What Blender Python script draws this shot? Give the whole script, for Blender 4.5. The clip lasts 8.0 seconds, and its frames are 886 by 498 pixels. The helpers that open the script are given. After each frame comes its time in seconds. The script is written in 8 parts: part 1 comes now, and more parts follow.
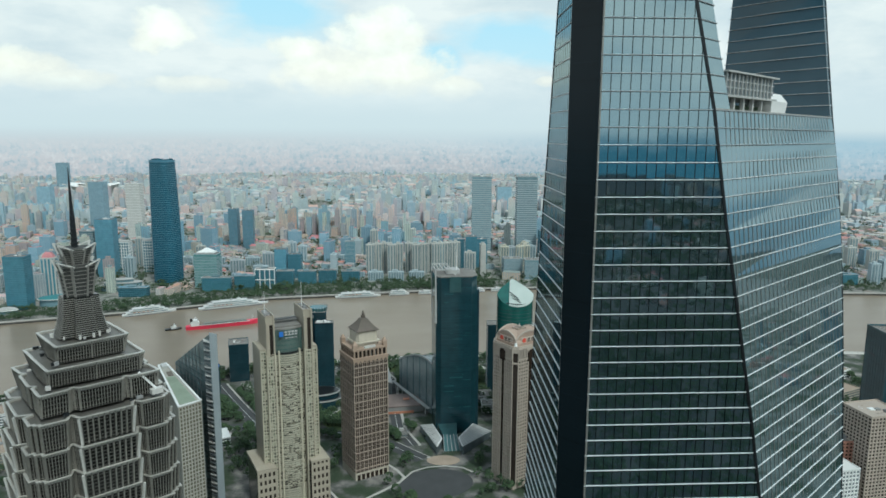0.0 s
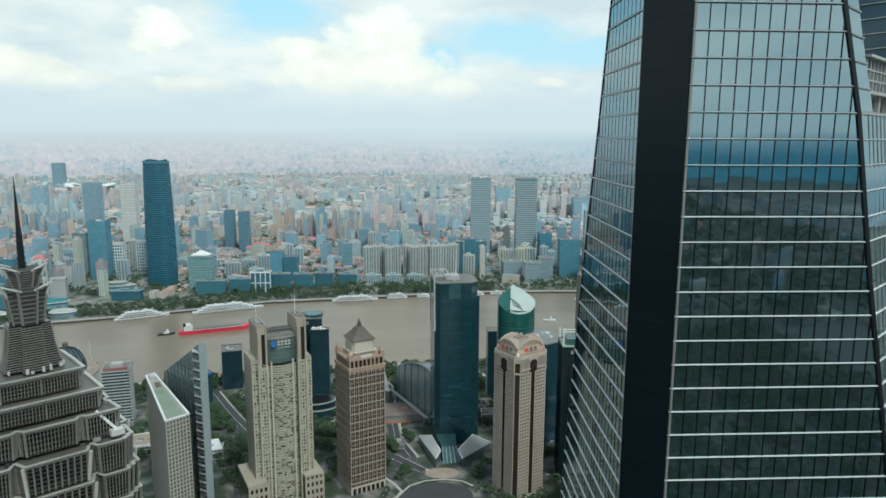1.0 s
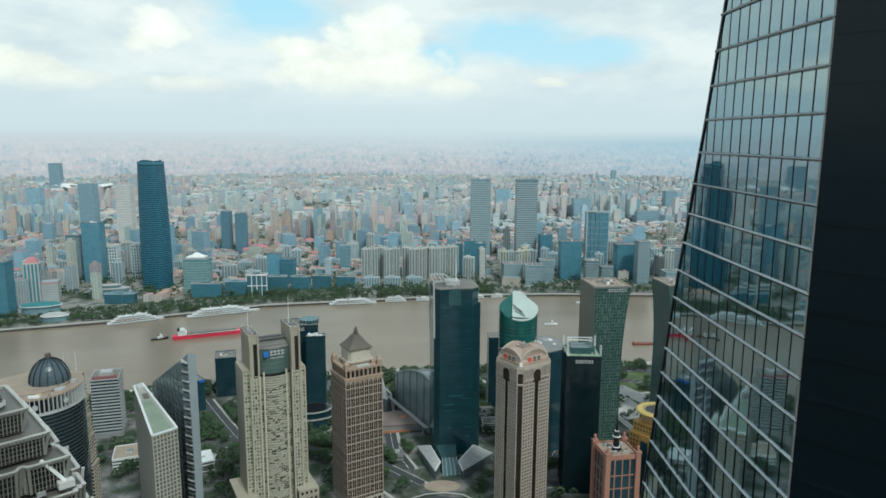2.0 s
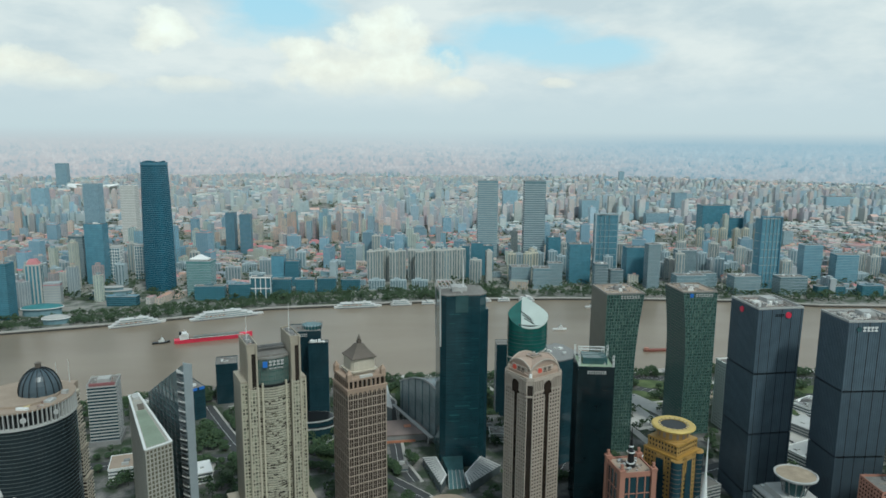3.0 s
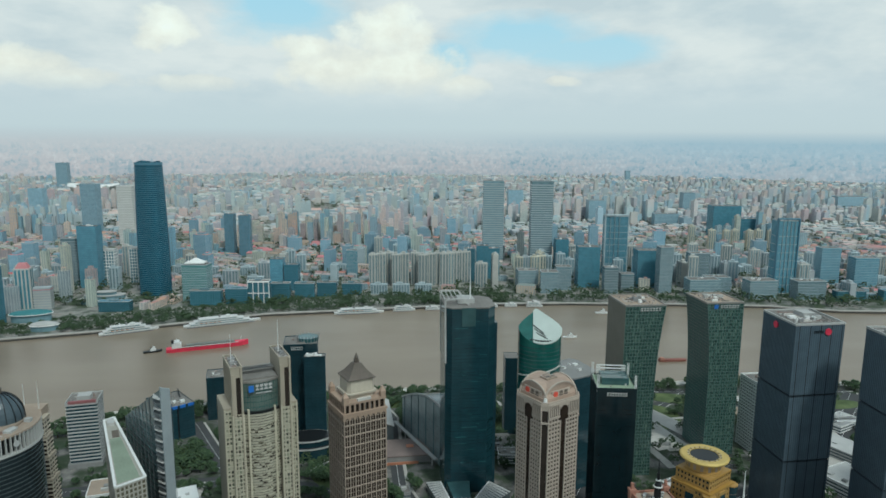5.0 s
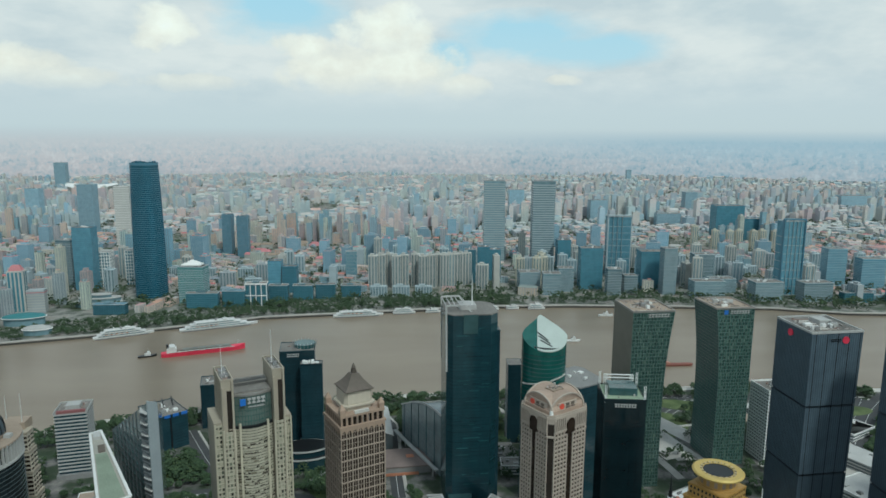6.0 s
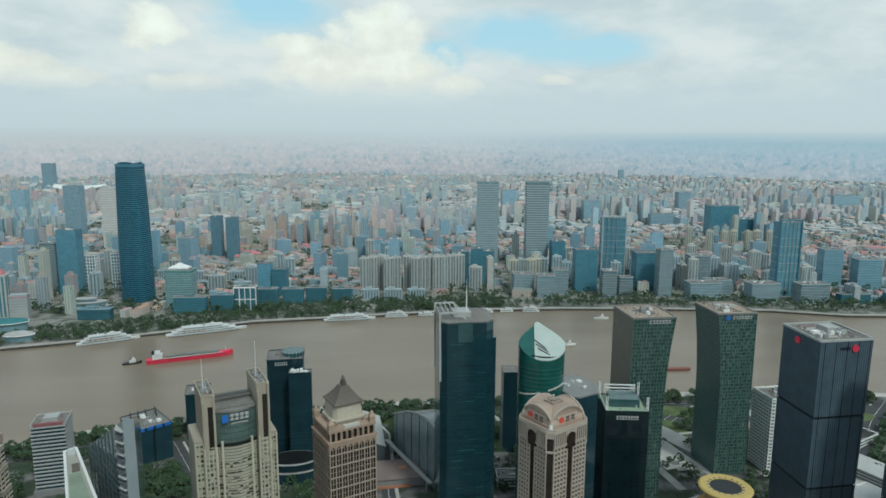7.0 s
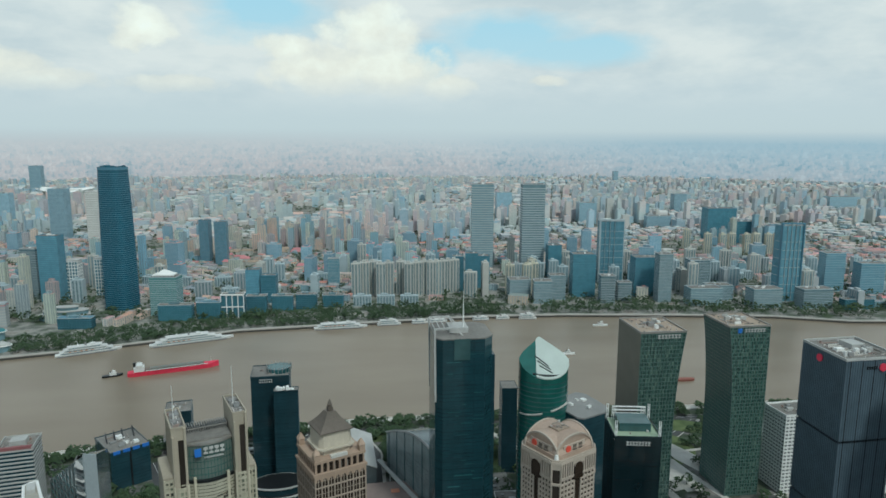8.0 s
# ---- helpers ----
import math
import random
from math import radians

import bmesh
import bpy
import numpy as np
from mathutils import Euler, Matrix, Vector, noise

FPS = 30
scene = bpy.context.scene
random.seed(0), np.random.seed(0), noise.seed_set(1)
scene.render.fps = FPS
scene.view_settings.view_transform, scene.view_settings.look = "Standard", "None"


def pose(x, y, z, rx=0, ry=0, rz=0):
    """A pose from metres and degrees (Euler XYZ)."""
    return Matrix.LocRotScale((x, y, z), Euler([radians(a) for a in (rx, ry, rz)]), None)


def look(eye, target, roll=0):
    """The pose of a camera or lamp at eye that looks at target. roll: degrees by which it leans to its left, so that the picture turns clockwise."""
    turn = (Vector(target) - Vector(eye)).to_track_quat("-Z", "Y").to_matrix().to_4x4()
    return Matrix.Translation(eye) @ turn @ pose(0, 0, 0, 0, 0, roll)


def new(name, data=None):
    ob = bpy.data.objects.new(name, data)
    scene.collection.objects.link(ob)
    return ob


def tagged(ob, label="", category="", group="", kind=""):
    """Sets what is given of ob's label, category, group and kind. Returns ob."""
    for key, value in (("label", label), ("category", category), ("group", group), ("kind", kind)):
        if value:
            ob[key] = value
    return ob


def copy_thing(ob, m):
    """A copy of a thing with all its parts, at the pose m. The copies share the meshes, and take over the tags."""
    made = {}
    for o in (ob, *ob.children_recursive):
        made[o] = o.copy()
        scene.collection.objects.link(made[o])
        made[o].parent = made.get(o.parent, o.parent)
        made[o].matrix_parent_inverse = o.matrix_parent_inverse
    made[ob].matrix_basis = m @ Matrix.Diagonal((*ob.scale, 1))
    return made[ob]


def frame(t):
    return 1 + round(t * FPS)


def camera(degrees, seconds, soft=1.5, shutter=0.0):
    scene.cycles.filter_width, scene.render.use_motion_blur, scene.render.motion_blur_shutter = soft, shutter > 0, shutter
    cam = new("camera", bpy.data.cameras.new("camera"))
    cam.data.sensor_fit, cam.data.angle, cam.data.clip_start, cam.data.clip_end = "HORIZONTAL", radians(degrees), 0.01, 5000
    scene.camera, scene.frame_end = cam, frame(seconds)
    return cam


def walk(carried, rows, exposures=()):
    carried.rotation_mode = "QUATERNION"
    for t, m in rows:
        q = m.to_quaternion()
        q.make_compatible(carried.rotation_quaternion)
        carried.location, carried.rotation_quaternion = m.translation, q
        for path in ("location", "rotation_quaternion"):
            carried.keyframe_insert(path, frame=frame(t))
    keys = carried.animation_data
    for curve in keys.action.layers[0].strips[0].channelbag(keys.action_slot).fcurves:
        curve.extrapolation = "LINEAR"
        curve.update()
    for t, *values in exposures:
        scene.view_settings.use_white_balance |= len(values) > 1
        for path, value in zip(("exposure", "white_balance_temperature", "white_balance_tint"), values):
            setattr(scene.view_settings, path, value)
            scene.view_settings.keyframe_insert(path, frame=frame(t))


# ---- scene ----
cam = camera(66.5, 8.0, soft=1.65)
METRES, EYE, TILT, LEAN, TURN = 165.0, 260.0, 0.0, 0.0, -1.8
ROWS = [
    (0.0, 0.0, 0.0, 0.0, 0.03, -9.5, -0.2),
    (0.5, -0.0021, 0.0564, 0.0029, -0.03, -9.48, -0.24),
    (1.0, -0.0044, 0.1143, 0.005, -0.11, -9.46, -0.28),
    (1.5, -0.0065, 0.171, 0.007, -0.21, -9.46, -0.3),
    (3.0, -0.009, 0.3394, 0.0109, 0.38, -9.4, -0.4),
    (3.5, -0.0099, 0.3964, 0.0118, 0.95, -9.4, -0.4),
    (4.0, -0.0115, 0.4551, 0.0114, 0.94, -9.41, -0.4),
    (4.5, -0.0149, 0.5271, 0.0106, 0.71, -9.45, -0.4),
    (6.0, -0.0213, 0.6988, 0.0164, 0.71, -9.57, -0.3),
    (6.5, -0.0239, 0.7551, 0.0171, 0.41, -9.59, -0.27),
    (7.0, -0.0261, 0.8107, 0.0179, 0.05, -9.56, -0.25),
    (7.5, -0.0286, 0.884, 0.0194, -0.26, -9.53, -0.2),
    (7.6, -0.0292, 0.9065, 0.0202, -0.31, -9.52, -0.2),
    (7.7, -0.0299, 0.9295, 0.0211, -0.37, -9.5, -0.19),
    (7.8, -0.0306, 0.9526, 0.0219, -0.42, -9.49, -0.19),
    (7.9, -0.0312, 0.9757, 0.0228, -0.48, -9.47, -0.18),
    (8.0, -0.0319, 0.9988, 0.0237, -0.53, -9.46, -0.18),
]
walk(cam, [(t, pose(0, 0, EYE, TILT, LEAN, TURN) @ pose(METRES * x, METRES * y, METRES * z, 90 + pitch, roll, yaw)) for t, x, y, z, yaw, pitch, roll in ROWS],
     exposures=[(0.0, 0.24, 5870, -4), (1.5, 0.27, 5900, -4), (3.0, 0.07, 5900, -4), (4.0, 0.0, 5900, -4), (8.0, -0.01, 5900, -4)])

# ---- world, sun, exposure ----
SUN_EL, SUN_AZ = 52.0, 150.0     # degrees above the horizon; clockwise from +y
world = bpy.data.worlds.new("world")
scene.world = world
world.use_nodes = True
wn, wl = world.node_tree.nodes, world.node_tree.links
wn.clear()
sky = wn.new("ShaderNodeTexSky")
sky.sky_type, sky.sun_disc = "NISHITA", False
sky.sun_elevation, sky.sun_rotation = radians(SUN_EL), radians(SUN_AZ)
sky.air_density, sky.dust_density, sky.ozone_density = 1.2, 3.0, 1.0
veil = wn.new("ShaderNodeMixRGB")      # thin cloud cover all over the sky
veil.inputs[0].default_value = 0.62
veil.inputs[2].default_value = (7.0, 7.8, 8.4, 1)
wbg = wn.new("ShaderNodeBackground")
wbg.inputs[1].default_value = 0.075
wout = wn.new("ShaderNodeOutputWorld")
wl.new(sky.outputs[0], veil.inputs[1])
wl.new(veil.outputs[0], wbg.inputs[0])
wl.new(wbg.outputs[0], wout.inputs[0])

sun_data = bpy.data.lights.new("sun", "SUN")
sun_data.energy, sun_data.angle, sun_data.color = 1.7, radians(7), (1.0, 0.965, 0.91)
sun = new("sun", sun_data)
sx, sy = math.sin(radians(SUN_AZ)), math.cos(radians(SUN_AZ))
ce, se = math.cos(radians(SUN_EL)), math.sin(radians(SUN_EL))
sun.matrix_world = look((sx * ce * 900, sy * ce * 900, se * 900), (0, 0, 0))


# ---- materials ----
def nodes_of(name):
    m = bpy.data.materials.new(name)
    m.use_nodes = True
    n, l = m.node_tree.nodes, m.node_tree.links
    return m, n, l, n["Principled BSDF"]


def math_node(n, l, op, a, b=None, clamp=False):
    x = n.new("ShaderNodeMath")
    x.operation, x.use_clamp = op, clamp
    for i, v in enumerate((a, b)):
        if v is None:
            continue
        if isinstance(v, (int, float)):
            x.inputs[i].default_value = v
        else:
            l.new(v, x.inputs[i])
    return x.outputs[0]


def ramp(n, l, fac, stops):
    r = n.new("ShaderNodeValToRGB")
    while len(r.color_ramp.elements) < len(stops):
        r.color_ramp.elements.new(0.5)
    for e, (p, c) in zip(r.color_ramp.elements, stops):
        e.position, e.color = p, (*c, 1)
    l.new(fac, r.inputs[0])
    return r.outputs[0]


def mix(n, l, fac, a, b, blend="MIX"):
    x = n.new("ShaderNodeMixRGB")
    x.blend_type = blend
    for i, v in enumerate((fac, a, b)):
        if isinstance(v, (int, float)):
            x.inputs[i].default_value = v
        elif isinstance(v, tuple):
            x.inputs[i].default_value = (*v, 1)
        else:
            l.new(v, x.inputs[i])
    return x.outputs[0]


def tex_noise(n, l, scale, detail=3.0, coord="Object", stretch=None):
    tc = n.new("ShaderNodeTexCoord")
    out = tc.outputs[coord]
    if stretch:
        mp = n.new("ShaderNodeMapping")
        mp.inputs["Scale"].default_value = stretch
        l.new(out, mp.inputs[0])
        out = mp.outputs[0]
    t = n.new("ShaderNodeTexNoise")
    t.inputs["Scale"].default_value, t.inputs["Detail"].default_value = scale, detail
    l.new(out, t.inputs["Vector"])
    return t.outputs[0]


def solid(name, col, rough=0.7, metal=0.0, grain=0.25, fine=1.2, coarse=0.08, bump=0.15, rand=0.12, streak=0.0):
    """A matt or metal surface with grain, large stains and a little bump."""
    m, n, l, p = nodes_of(name)
    f = tex_noise(n, l, fine, 4)
    c = tex_noise(n, l, coarse, 3)
    v = math_node(n, l, "ADD", math_node(n, l, "MULTIPLY", f, grain), math_node(n, l, "MULTIPLY", c, grain * 1.3))
    v = math_node(n, l, "ADD", v, 1 - grain * 1.15)
    if streak:
        s = tex_noise(n, l, 1.0, 3, stretch=(0.9, 0.9, 0.03))
        v = math_node(n, l, "MULTIPLY", v, math_node(n, l, "ADD", math_node(n, l, "MULTIPLY", s, streak), 1 - streak * 0.5))
    oi = n.new("ShaderNodeObjectInfo")
    v = math_node(n, l, "MULTIPLY", v, math_node(n, l, "ADD", math_node(n, l, "MULTIPLY", oi.outputs["Random"], rand), 1 - rand / 2))
    l.new(mix(n, l, 1.0, col, v, "MULTIPLY"), p.inputs["Base Color"])
    p.inputs["Roughness"].default_value, p.inputs["Metallic"].default_value = rough, metal
    if bump:
        b = n.new("ShaderNodeBump")
        b.inputs["Strength"].default_value = bump
        l.new(f, b.inputs["Height"])
        l.new(b.outputs[0], p.inputs["Normal"])
    return m


def glass(name, col, rough=0.06, ior=1.9, wav=0.02, scale=0.12, rand=0.5, tint=(1, 1, 1)):
    """Coated facade glass: a dark tint, a strong mirror and slightly uneven panes."""
    m, n, l, p = nodes_of(name)
    c = tex_noise(n, l, scale, 4)
    oi = n.new("ShaderNodeObjectInfo")
    v = math_node(n, l, "ADD", math_node(n, l, "MULTIPLY", c, 0.8), 0.6)
    v = math_node(n, l, "MULTIPLY", v, math_node(n, l, "ADD", math_node(n, l, "MULTIPLY", oi.outputs["Random"], rand), 1 - rand / 2))
    l.new(mix(n, l, 1.0, col, v, "MULTIPLY"), p.inputs["Base Color"])
    p.inputs["Roughness"].default_value, p.inputs["IOR"].default_value = rough, ior
    p.inputs["Specular Tint"].default_value = (*tint, 1)
    b = n.new("ShaderNodeBump")
    b.inputs["Strength"].default_value, b.inputs["Distance"].default_value = wav, 1.0
    l.new(tex_noise(n, l, 0.5, 2), b.inputs["Height"])
    l.new(b.outputs[0], p.inputs["Normal"])
    return m


def storeys(name, glass_col, band_col, step, share, stripe=0.0, bay=3.0, rough=0.25, quarters=False):
    """A facade too far off for single panes: floor bands and bays laid along the wall's own metres (UV)."""
    m, n, l, p = nodes_of(name)
    uv = n.new("ShaderNodeUVMap")
    sp = n.new("ShaderNodeSeparateXYZ")
    l.new(uv.outputs[0], sp.inputs[0])
    fy = math_node(n, l, "FRACT", math_node(n, l, "DIVIDE", sp.outputs[1], step))
    fx = math_node(n, l, "FRACT", math_node(n, l, "DIVIDE", sp.outputs[0], bay))
    band = math_node(n, l, "LESS_THAN", fy, share)
    if stripe:
        band = math_node(n, l, "MAXIMUM", band, math_node(n, l, "LESS_THAN", fx, stripe))
    g = n.new("ShaderNodeNewGeometry")
    rnd = g.outputs["Random Per Island"]
    tone = math_node(n, l, "ADD", math_node(n, l, "MULTIPLY", rnd, 0.5), 0.75)
    if isinstance(band_col, list):
        wall = ramp(n, l, rnd, band_col)
        n_last = wall.node.color_ramp
        n_last.interpolation = "CONSTANT"
    else:
        wall = mix(n, l, 1.0, band_col, tone, "MULTIPLY")
    st = tex_noise(n, l, 0.05, 3)
    wall = mix(n, l, 1.0, wall, math_node(n, l, "ADD", math_node(n, l, "MULTIPLY", st, 0.5), 0.75), "MULTIPLY")
    if quarters:        # whole quarters built in rosy, grey or sea-green render
        hue = ramp(n, l, tex_noise(n, l, 0.0042, 2), [(0.34, (1.20, 0.96, 0.89)), (0.46, (1.06, 1.0, 0.93)), (0.54, (0.92, 1.02, 0.95)), (0.64, (0.80, 0.98, 1.02))])
        wall = mix(n, l, 1.0, wall, hue, "MULTIPLY")
    gl = mix(n, l, 1.0, glass_col, tone, "MULTIPLY")
    l.new(mix(n, l, band, gl, wall), p.inputs["Base Color"])
    l.new(math_node(n, l, "ADD", math_node(n, l, "MULTIPLY", band, 0.7 - rough), rough), p.inputs["Roughness"])
    return m


def by_island(name, stops, rough=0.85, fine=0.3):
    m, n, l, p = nodes_of(name)
    g = n.new("ShaderNodeNewGeometry")
    c = ramp(n, l, g.outputs["Random Per Island"], stops)
    v = math_node(n, l, "ADD", math_node(n, l, "MULTIPLY", tex_noise(n, l, fine, 4), 0.7), 0.65)
    l.new(mix(n, l, 1.0, c, v, "MULTIPLY"), p.inputs["Base Color"])
    p.inputs["Roughness"].default_value = rough
    return m


M_TOWER_GLASS = glass("tower_glass", (0.008, 0.016, 0.021), 0.03, 4.8, 0.004, 0.3, 0.3, (0.72, 0.93, 1.0))
M_DARK_METAL = solid("dark_metal", (0.03, 0.033, 0.036), 0.35, 0.6)
M_JOINT = solid("black_joint", (0.006, 0.008, 0.009), 0.22)
M_FIN = solid("aluminium_fin", (0.66, 0.67, 0.665), 0.35, 0.15, 0.1)
# darker copy of the fin metal: shade put into its colour
M_FIN_SHADED = solid("shaded_aluminium_fin", (0.36, 0.40, 0.41), 0.4, 0.2, 0.1)
M_BLUE_GLASS = glass("blue_glass", (0.020, 0.064, 0.080), 0.08, 1.6)
M_NIGHT_GLASS = glass("night_glass", (0.017, 0.045, 0.058), 0.10, 1.5)
M_GREEN_GLASS = glass("green_glass", (0.02, 0.10, 0.085), 0.08, 1.6)
M_TEAL_GLASS = glass("teal_glass", (0.05, 0.11, 0.115), 0.08, 1.6)
M_GREY_GLASS = glass("grey_glass", (0.11, 0.135, 0.145), 0.10, 1.55)
M_SMOKE = glass("deep_teal_glass", (0.03, 0.105, 0.115), 0.1, 1.5)
M_BROWN_GLASS = glass("brown_glass", (0.030, 0.022, 0.018), 0.1, 1.5)
M_BLACK_GLASS = glass("black_glass", (0.096, 0.133, 0.163), 0.3, 1.5)
M_STEEL = solid("stainless_steel", (0.30, 0.285, 0.26), 0.45, 0.4, 0.3)
M_STEEL_LIGHT = solid("bright_steel", (0.66, 0.64, 0.60), 0.4, 0.3, 0.2)
M_BEIGE = solid("beige_stone", (0.365, 0.32, 0.25), 0.75, 0, 0.25, streak=0.2)
M_ROSE = solid("rose_stone", (0.415, 0.35, 0.292), 0.7, 0, 0.2, streak=0.15)
M_PINK = solid("pink_stone", (0.36, 0.175, 0.125), 0.7, 0, 0.25, streak=0.2)
M_GOLD = solid("gold_cladding", (0.44, 0.265, 0.065), 0.5, 0.25, 0.25, streak=0.15)
M_WHITE = solid("white_paint", (0.74, 0.74, 0.72), 0.55, 0, 0.15)
M_PALE = solid("pale_concrete", (0.42, 0.42, 0.405), 0.8, 0, 0.3, streak=0.2)
M_CONCRETE = solid("grey_concrete", (0.24, 0.24, 0.235), 0.85, 0, 0.4, streak=0.2)
M_ROOF = solid("roof_deck", (0.185, 0.175, 0.16), 0.9, 0, 0.7, 0.5, 0.06)
M_ROOF_GREEN = solid("green_roof_coat", (0.27, 0.34, 0.24), 0.8, 0, 0.4)
M_ROOF_TAN = solid("tan_roof", (0.33, 0.26, 0.20), 0.85, 0, 0.5)
M_HAT = solid("weathered_bronze_roof", (0.115, 0.094, 0.076), 0.7, 0.0, 0.5, streak=0.3)
M_RED = solid("red_paint", (0.66, 0.04, 0.085), 0.5, 0, 0.2)
M_SIGN_BLUE = solid("blue_sign", (0.03, 0.16, 0.55), 0.5, 0, 0.1)
M_BRICK = solid("orange_brick_paving", (0.44, 0.19, 0.115), 0.85, 0, 0.5)
M_ASPHALT = solid("asphalt", (0.06, 0.062, 0.064), 0.9, 0, 0.4)
M_PAVING = solid("pale_paving", (0.46, 0.44, 0.405), 0.85, 0, 0.4)
M_QUAY = solid("quay_stone", (0.38, 0.355, 0.32), 0.85, 0, 0.4)
M_CLUTTER = by_island("roof_plant", [(0.0, (0.12, 0.115, 0.11)), (0.35, (0.28, 0.25, 0.22)), (0.6, (0.50, 0.49, 0.47)), (0.8, (0.22, 0.13, 0.10)), (1.0, (0.66, 0.65, 0.63))], 0.7, 0.6)
M_BARK = solid("bark", (0.10, 0.075, 0.05), 0.9)
M_SHIP_WHITE = solid("ship_white", (0.62, 0.62, 0.60), 0.5, 0, 0.12)
M_LEAF = by_island("leaves", [(0.0, (0.022, 0.045, 0.020)), (0.5, (0.034, 0.066, 0.026)), (1.0, (0.056, 0.092, 0.036))], 0.8, 1.0)
M_PITCH = [(0.0, (0.24, 0.27, 0.29)), (0.22, (0.36, 0.35, 0.34)), (0.36, (0.46, 0.20, 0.15)), (0.50, (0.23, 0.30, 0.35)), (0.62, (0.50, 0.30, 0.22)), (0.74, (0.50, 0.50, 0.49)), (0.86, (0.50, 0.17, 0.17)), (1.0, (0.22, 0.31, 0.29))]
M_CITY_ROOF = by_island("city_roofs", M_PITCH)
PALE_WALLS = [(0.0, (0.47, 0.48, 0.49)), (0.16, (0.64, 0.61, 0.57)), (0.32, (0.45, 0.41, 0.41)), (0.46, (0.39, 0.44, 0.47)), (0.60, (0.58, 0.54, 0.50)), (0.74, (0.65, 0.64, 0.62)), (0.88, (0.54, 0.46, 0.42))]
def cooler(stops):
    out = []
    for p, (r, g, b) in stops:
        m = (r + g + b) / 3
        out.append((p, tuple((m + (c - m) * 2.3) * k for c, k in ((r, 0.83), (g, 0.91), (b, 0.965)))))
    return out


M_CITY_WALL = storeys("city_walls", (0.23, 0.285, 0.315), cooler(PALE_WALLS), 2.0, 0.5, 0.45, 4.6, quarters=True)
M_CITY_OFFICE = storeys("city_offices", (0.17, 0.32, 0.41), (0.36, 0.47, 0.54), 2.4, 0.35, 0.1, 5.0)
# far palette: haze is put into the colours, paler and with less contrast
HAZED_WALLS = [(0.0, (0.52, 0.53, 0.55)), (0.2, (0.62, 0.59, 0.57)), (0.4, (0.53, 0.50, 0.51)), (0.55, (0.48, 0.52, 0.55)), (0.7, (0.60, 0.56, 0.54)), (0.85, (0.66, 0.65, 0.64))]
M_HAZED_WALL = storeys("hazed_city_walls", (0.42, 0.45, 0.48), cooler(HAZED_WALLS), 2.0, 0.5, 0.45, 4.6, quarters=True)
M_HAZED_ROOF = by_island("hazed_city_roofs", [(0.0, (0.44, 0.45, 0.46)), (0.3, (0.50, 0.48, 0.45)), (0.5, (0.58, 0.38, 0.32)), (0.68, (0.36, 0.44, 0.45)), (0.85, (0.52, 0.52, 0.50)), (1.0, (0.40, 0.44, 0.41))])
M_HAZED_OFFICE = storeys("hazed_city_offices", (0.32, 0.46, 0.54), (0.47, 0.56, 0.62), 2.4, 0.35, 0.1, 5.0)


def ground_material():
    m, n, l, p = nodes_of("city_ground")
    a = tex_noise(n, l, 0.035, 6)
    b = tex_noise(n, l, 0.4, 4)
    c = ramp(n, l, a, [(0.36, (0.05, 0.075, 0.035)), (0.47, (0.13, 0.14, 0.12)), (0.57, (0.29, 0.28, 0.255)), (0.68, (0.22, 0.19, 0.165))])
    l.new(mix(n, l, 1.0, c, math_node(n, l, "ADD", math_node(n, l, "MULTIPLY", b, 0.8), 0.6), "MULTIPLY"), p.inputs["Base Color"])
    p.inputs["Roughness"].default_value = 0.9
    return m


def water_material():
    m, n, l, p = nodes_of("silty_river")
    a = tex_noise(n, l, 0.004, 3, stretch=(1, 3, 1))
    c = ramp(n, l, a, [(0.3, (0.200, 0.158, 0.115)), (0.7, (0.24, 0.195, 0.146))])
    l.new(c, p.inputs["Base Color"])
    p.inputs["Roughness"].default_value, p.inputs["IOR"].default_value = 0.24, 1.33
    b = n.new("ShaderNodeBump")
    b.inputs["Strength"].default_value, b.inputs["Distance"].default_value = 0.35, 0.5
    l.new(tex_noise(n, l, 0.35, 5, stretch=(1, 2, 1)), b.inputs["Height"])
    l.new(b.outputs[0], p.inputs["Normal"])
    return m


def grass_material():
    m, n, l, p = nodes_of("grass")
    a = tex_noise(n, l, 0.06, 5)
    l.new(ramp(n, l, a, [(0.35, (0.055, 0.085, 0.030)), (0.65, (0.13, 0.165, 0.065))]), p.inputs["Base Color"])
    p.inputs["Roughness"].default_value = 0.95
    return m


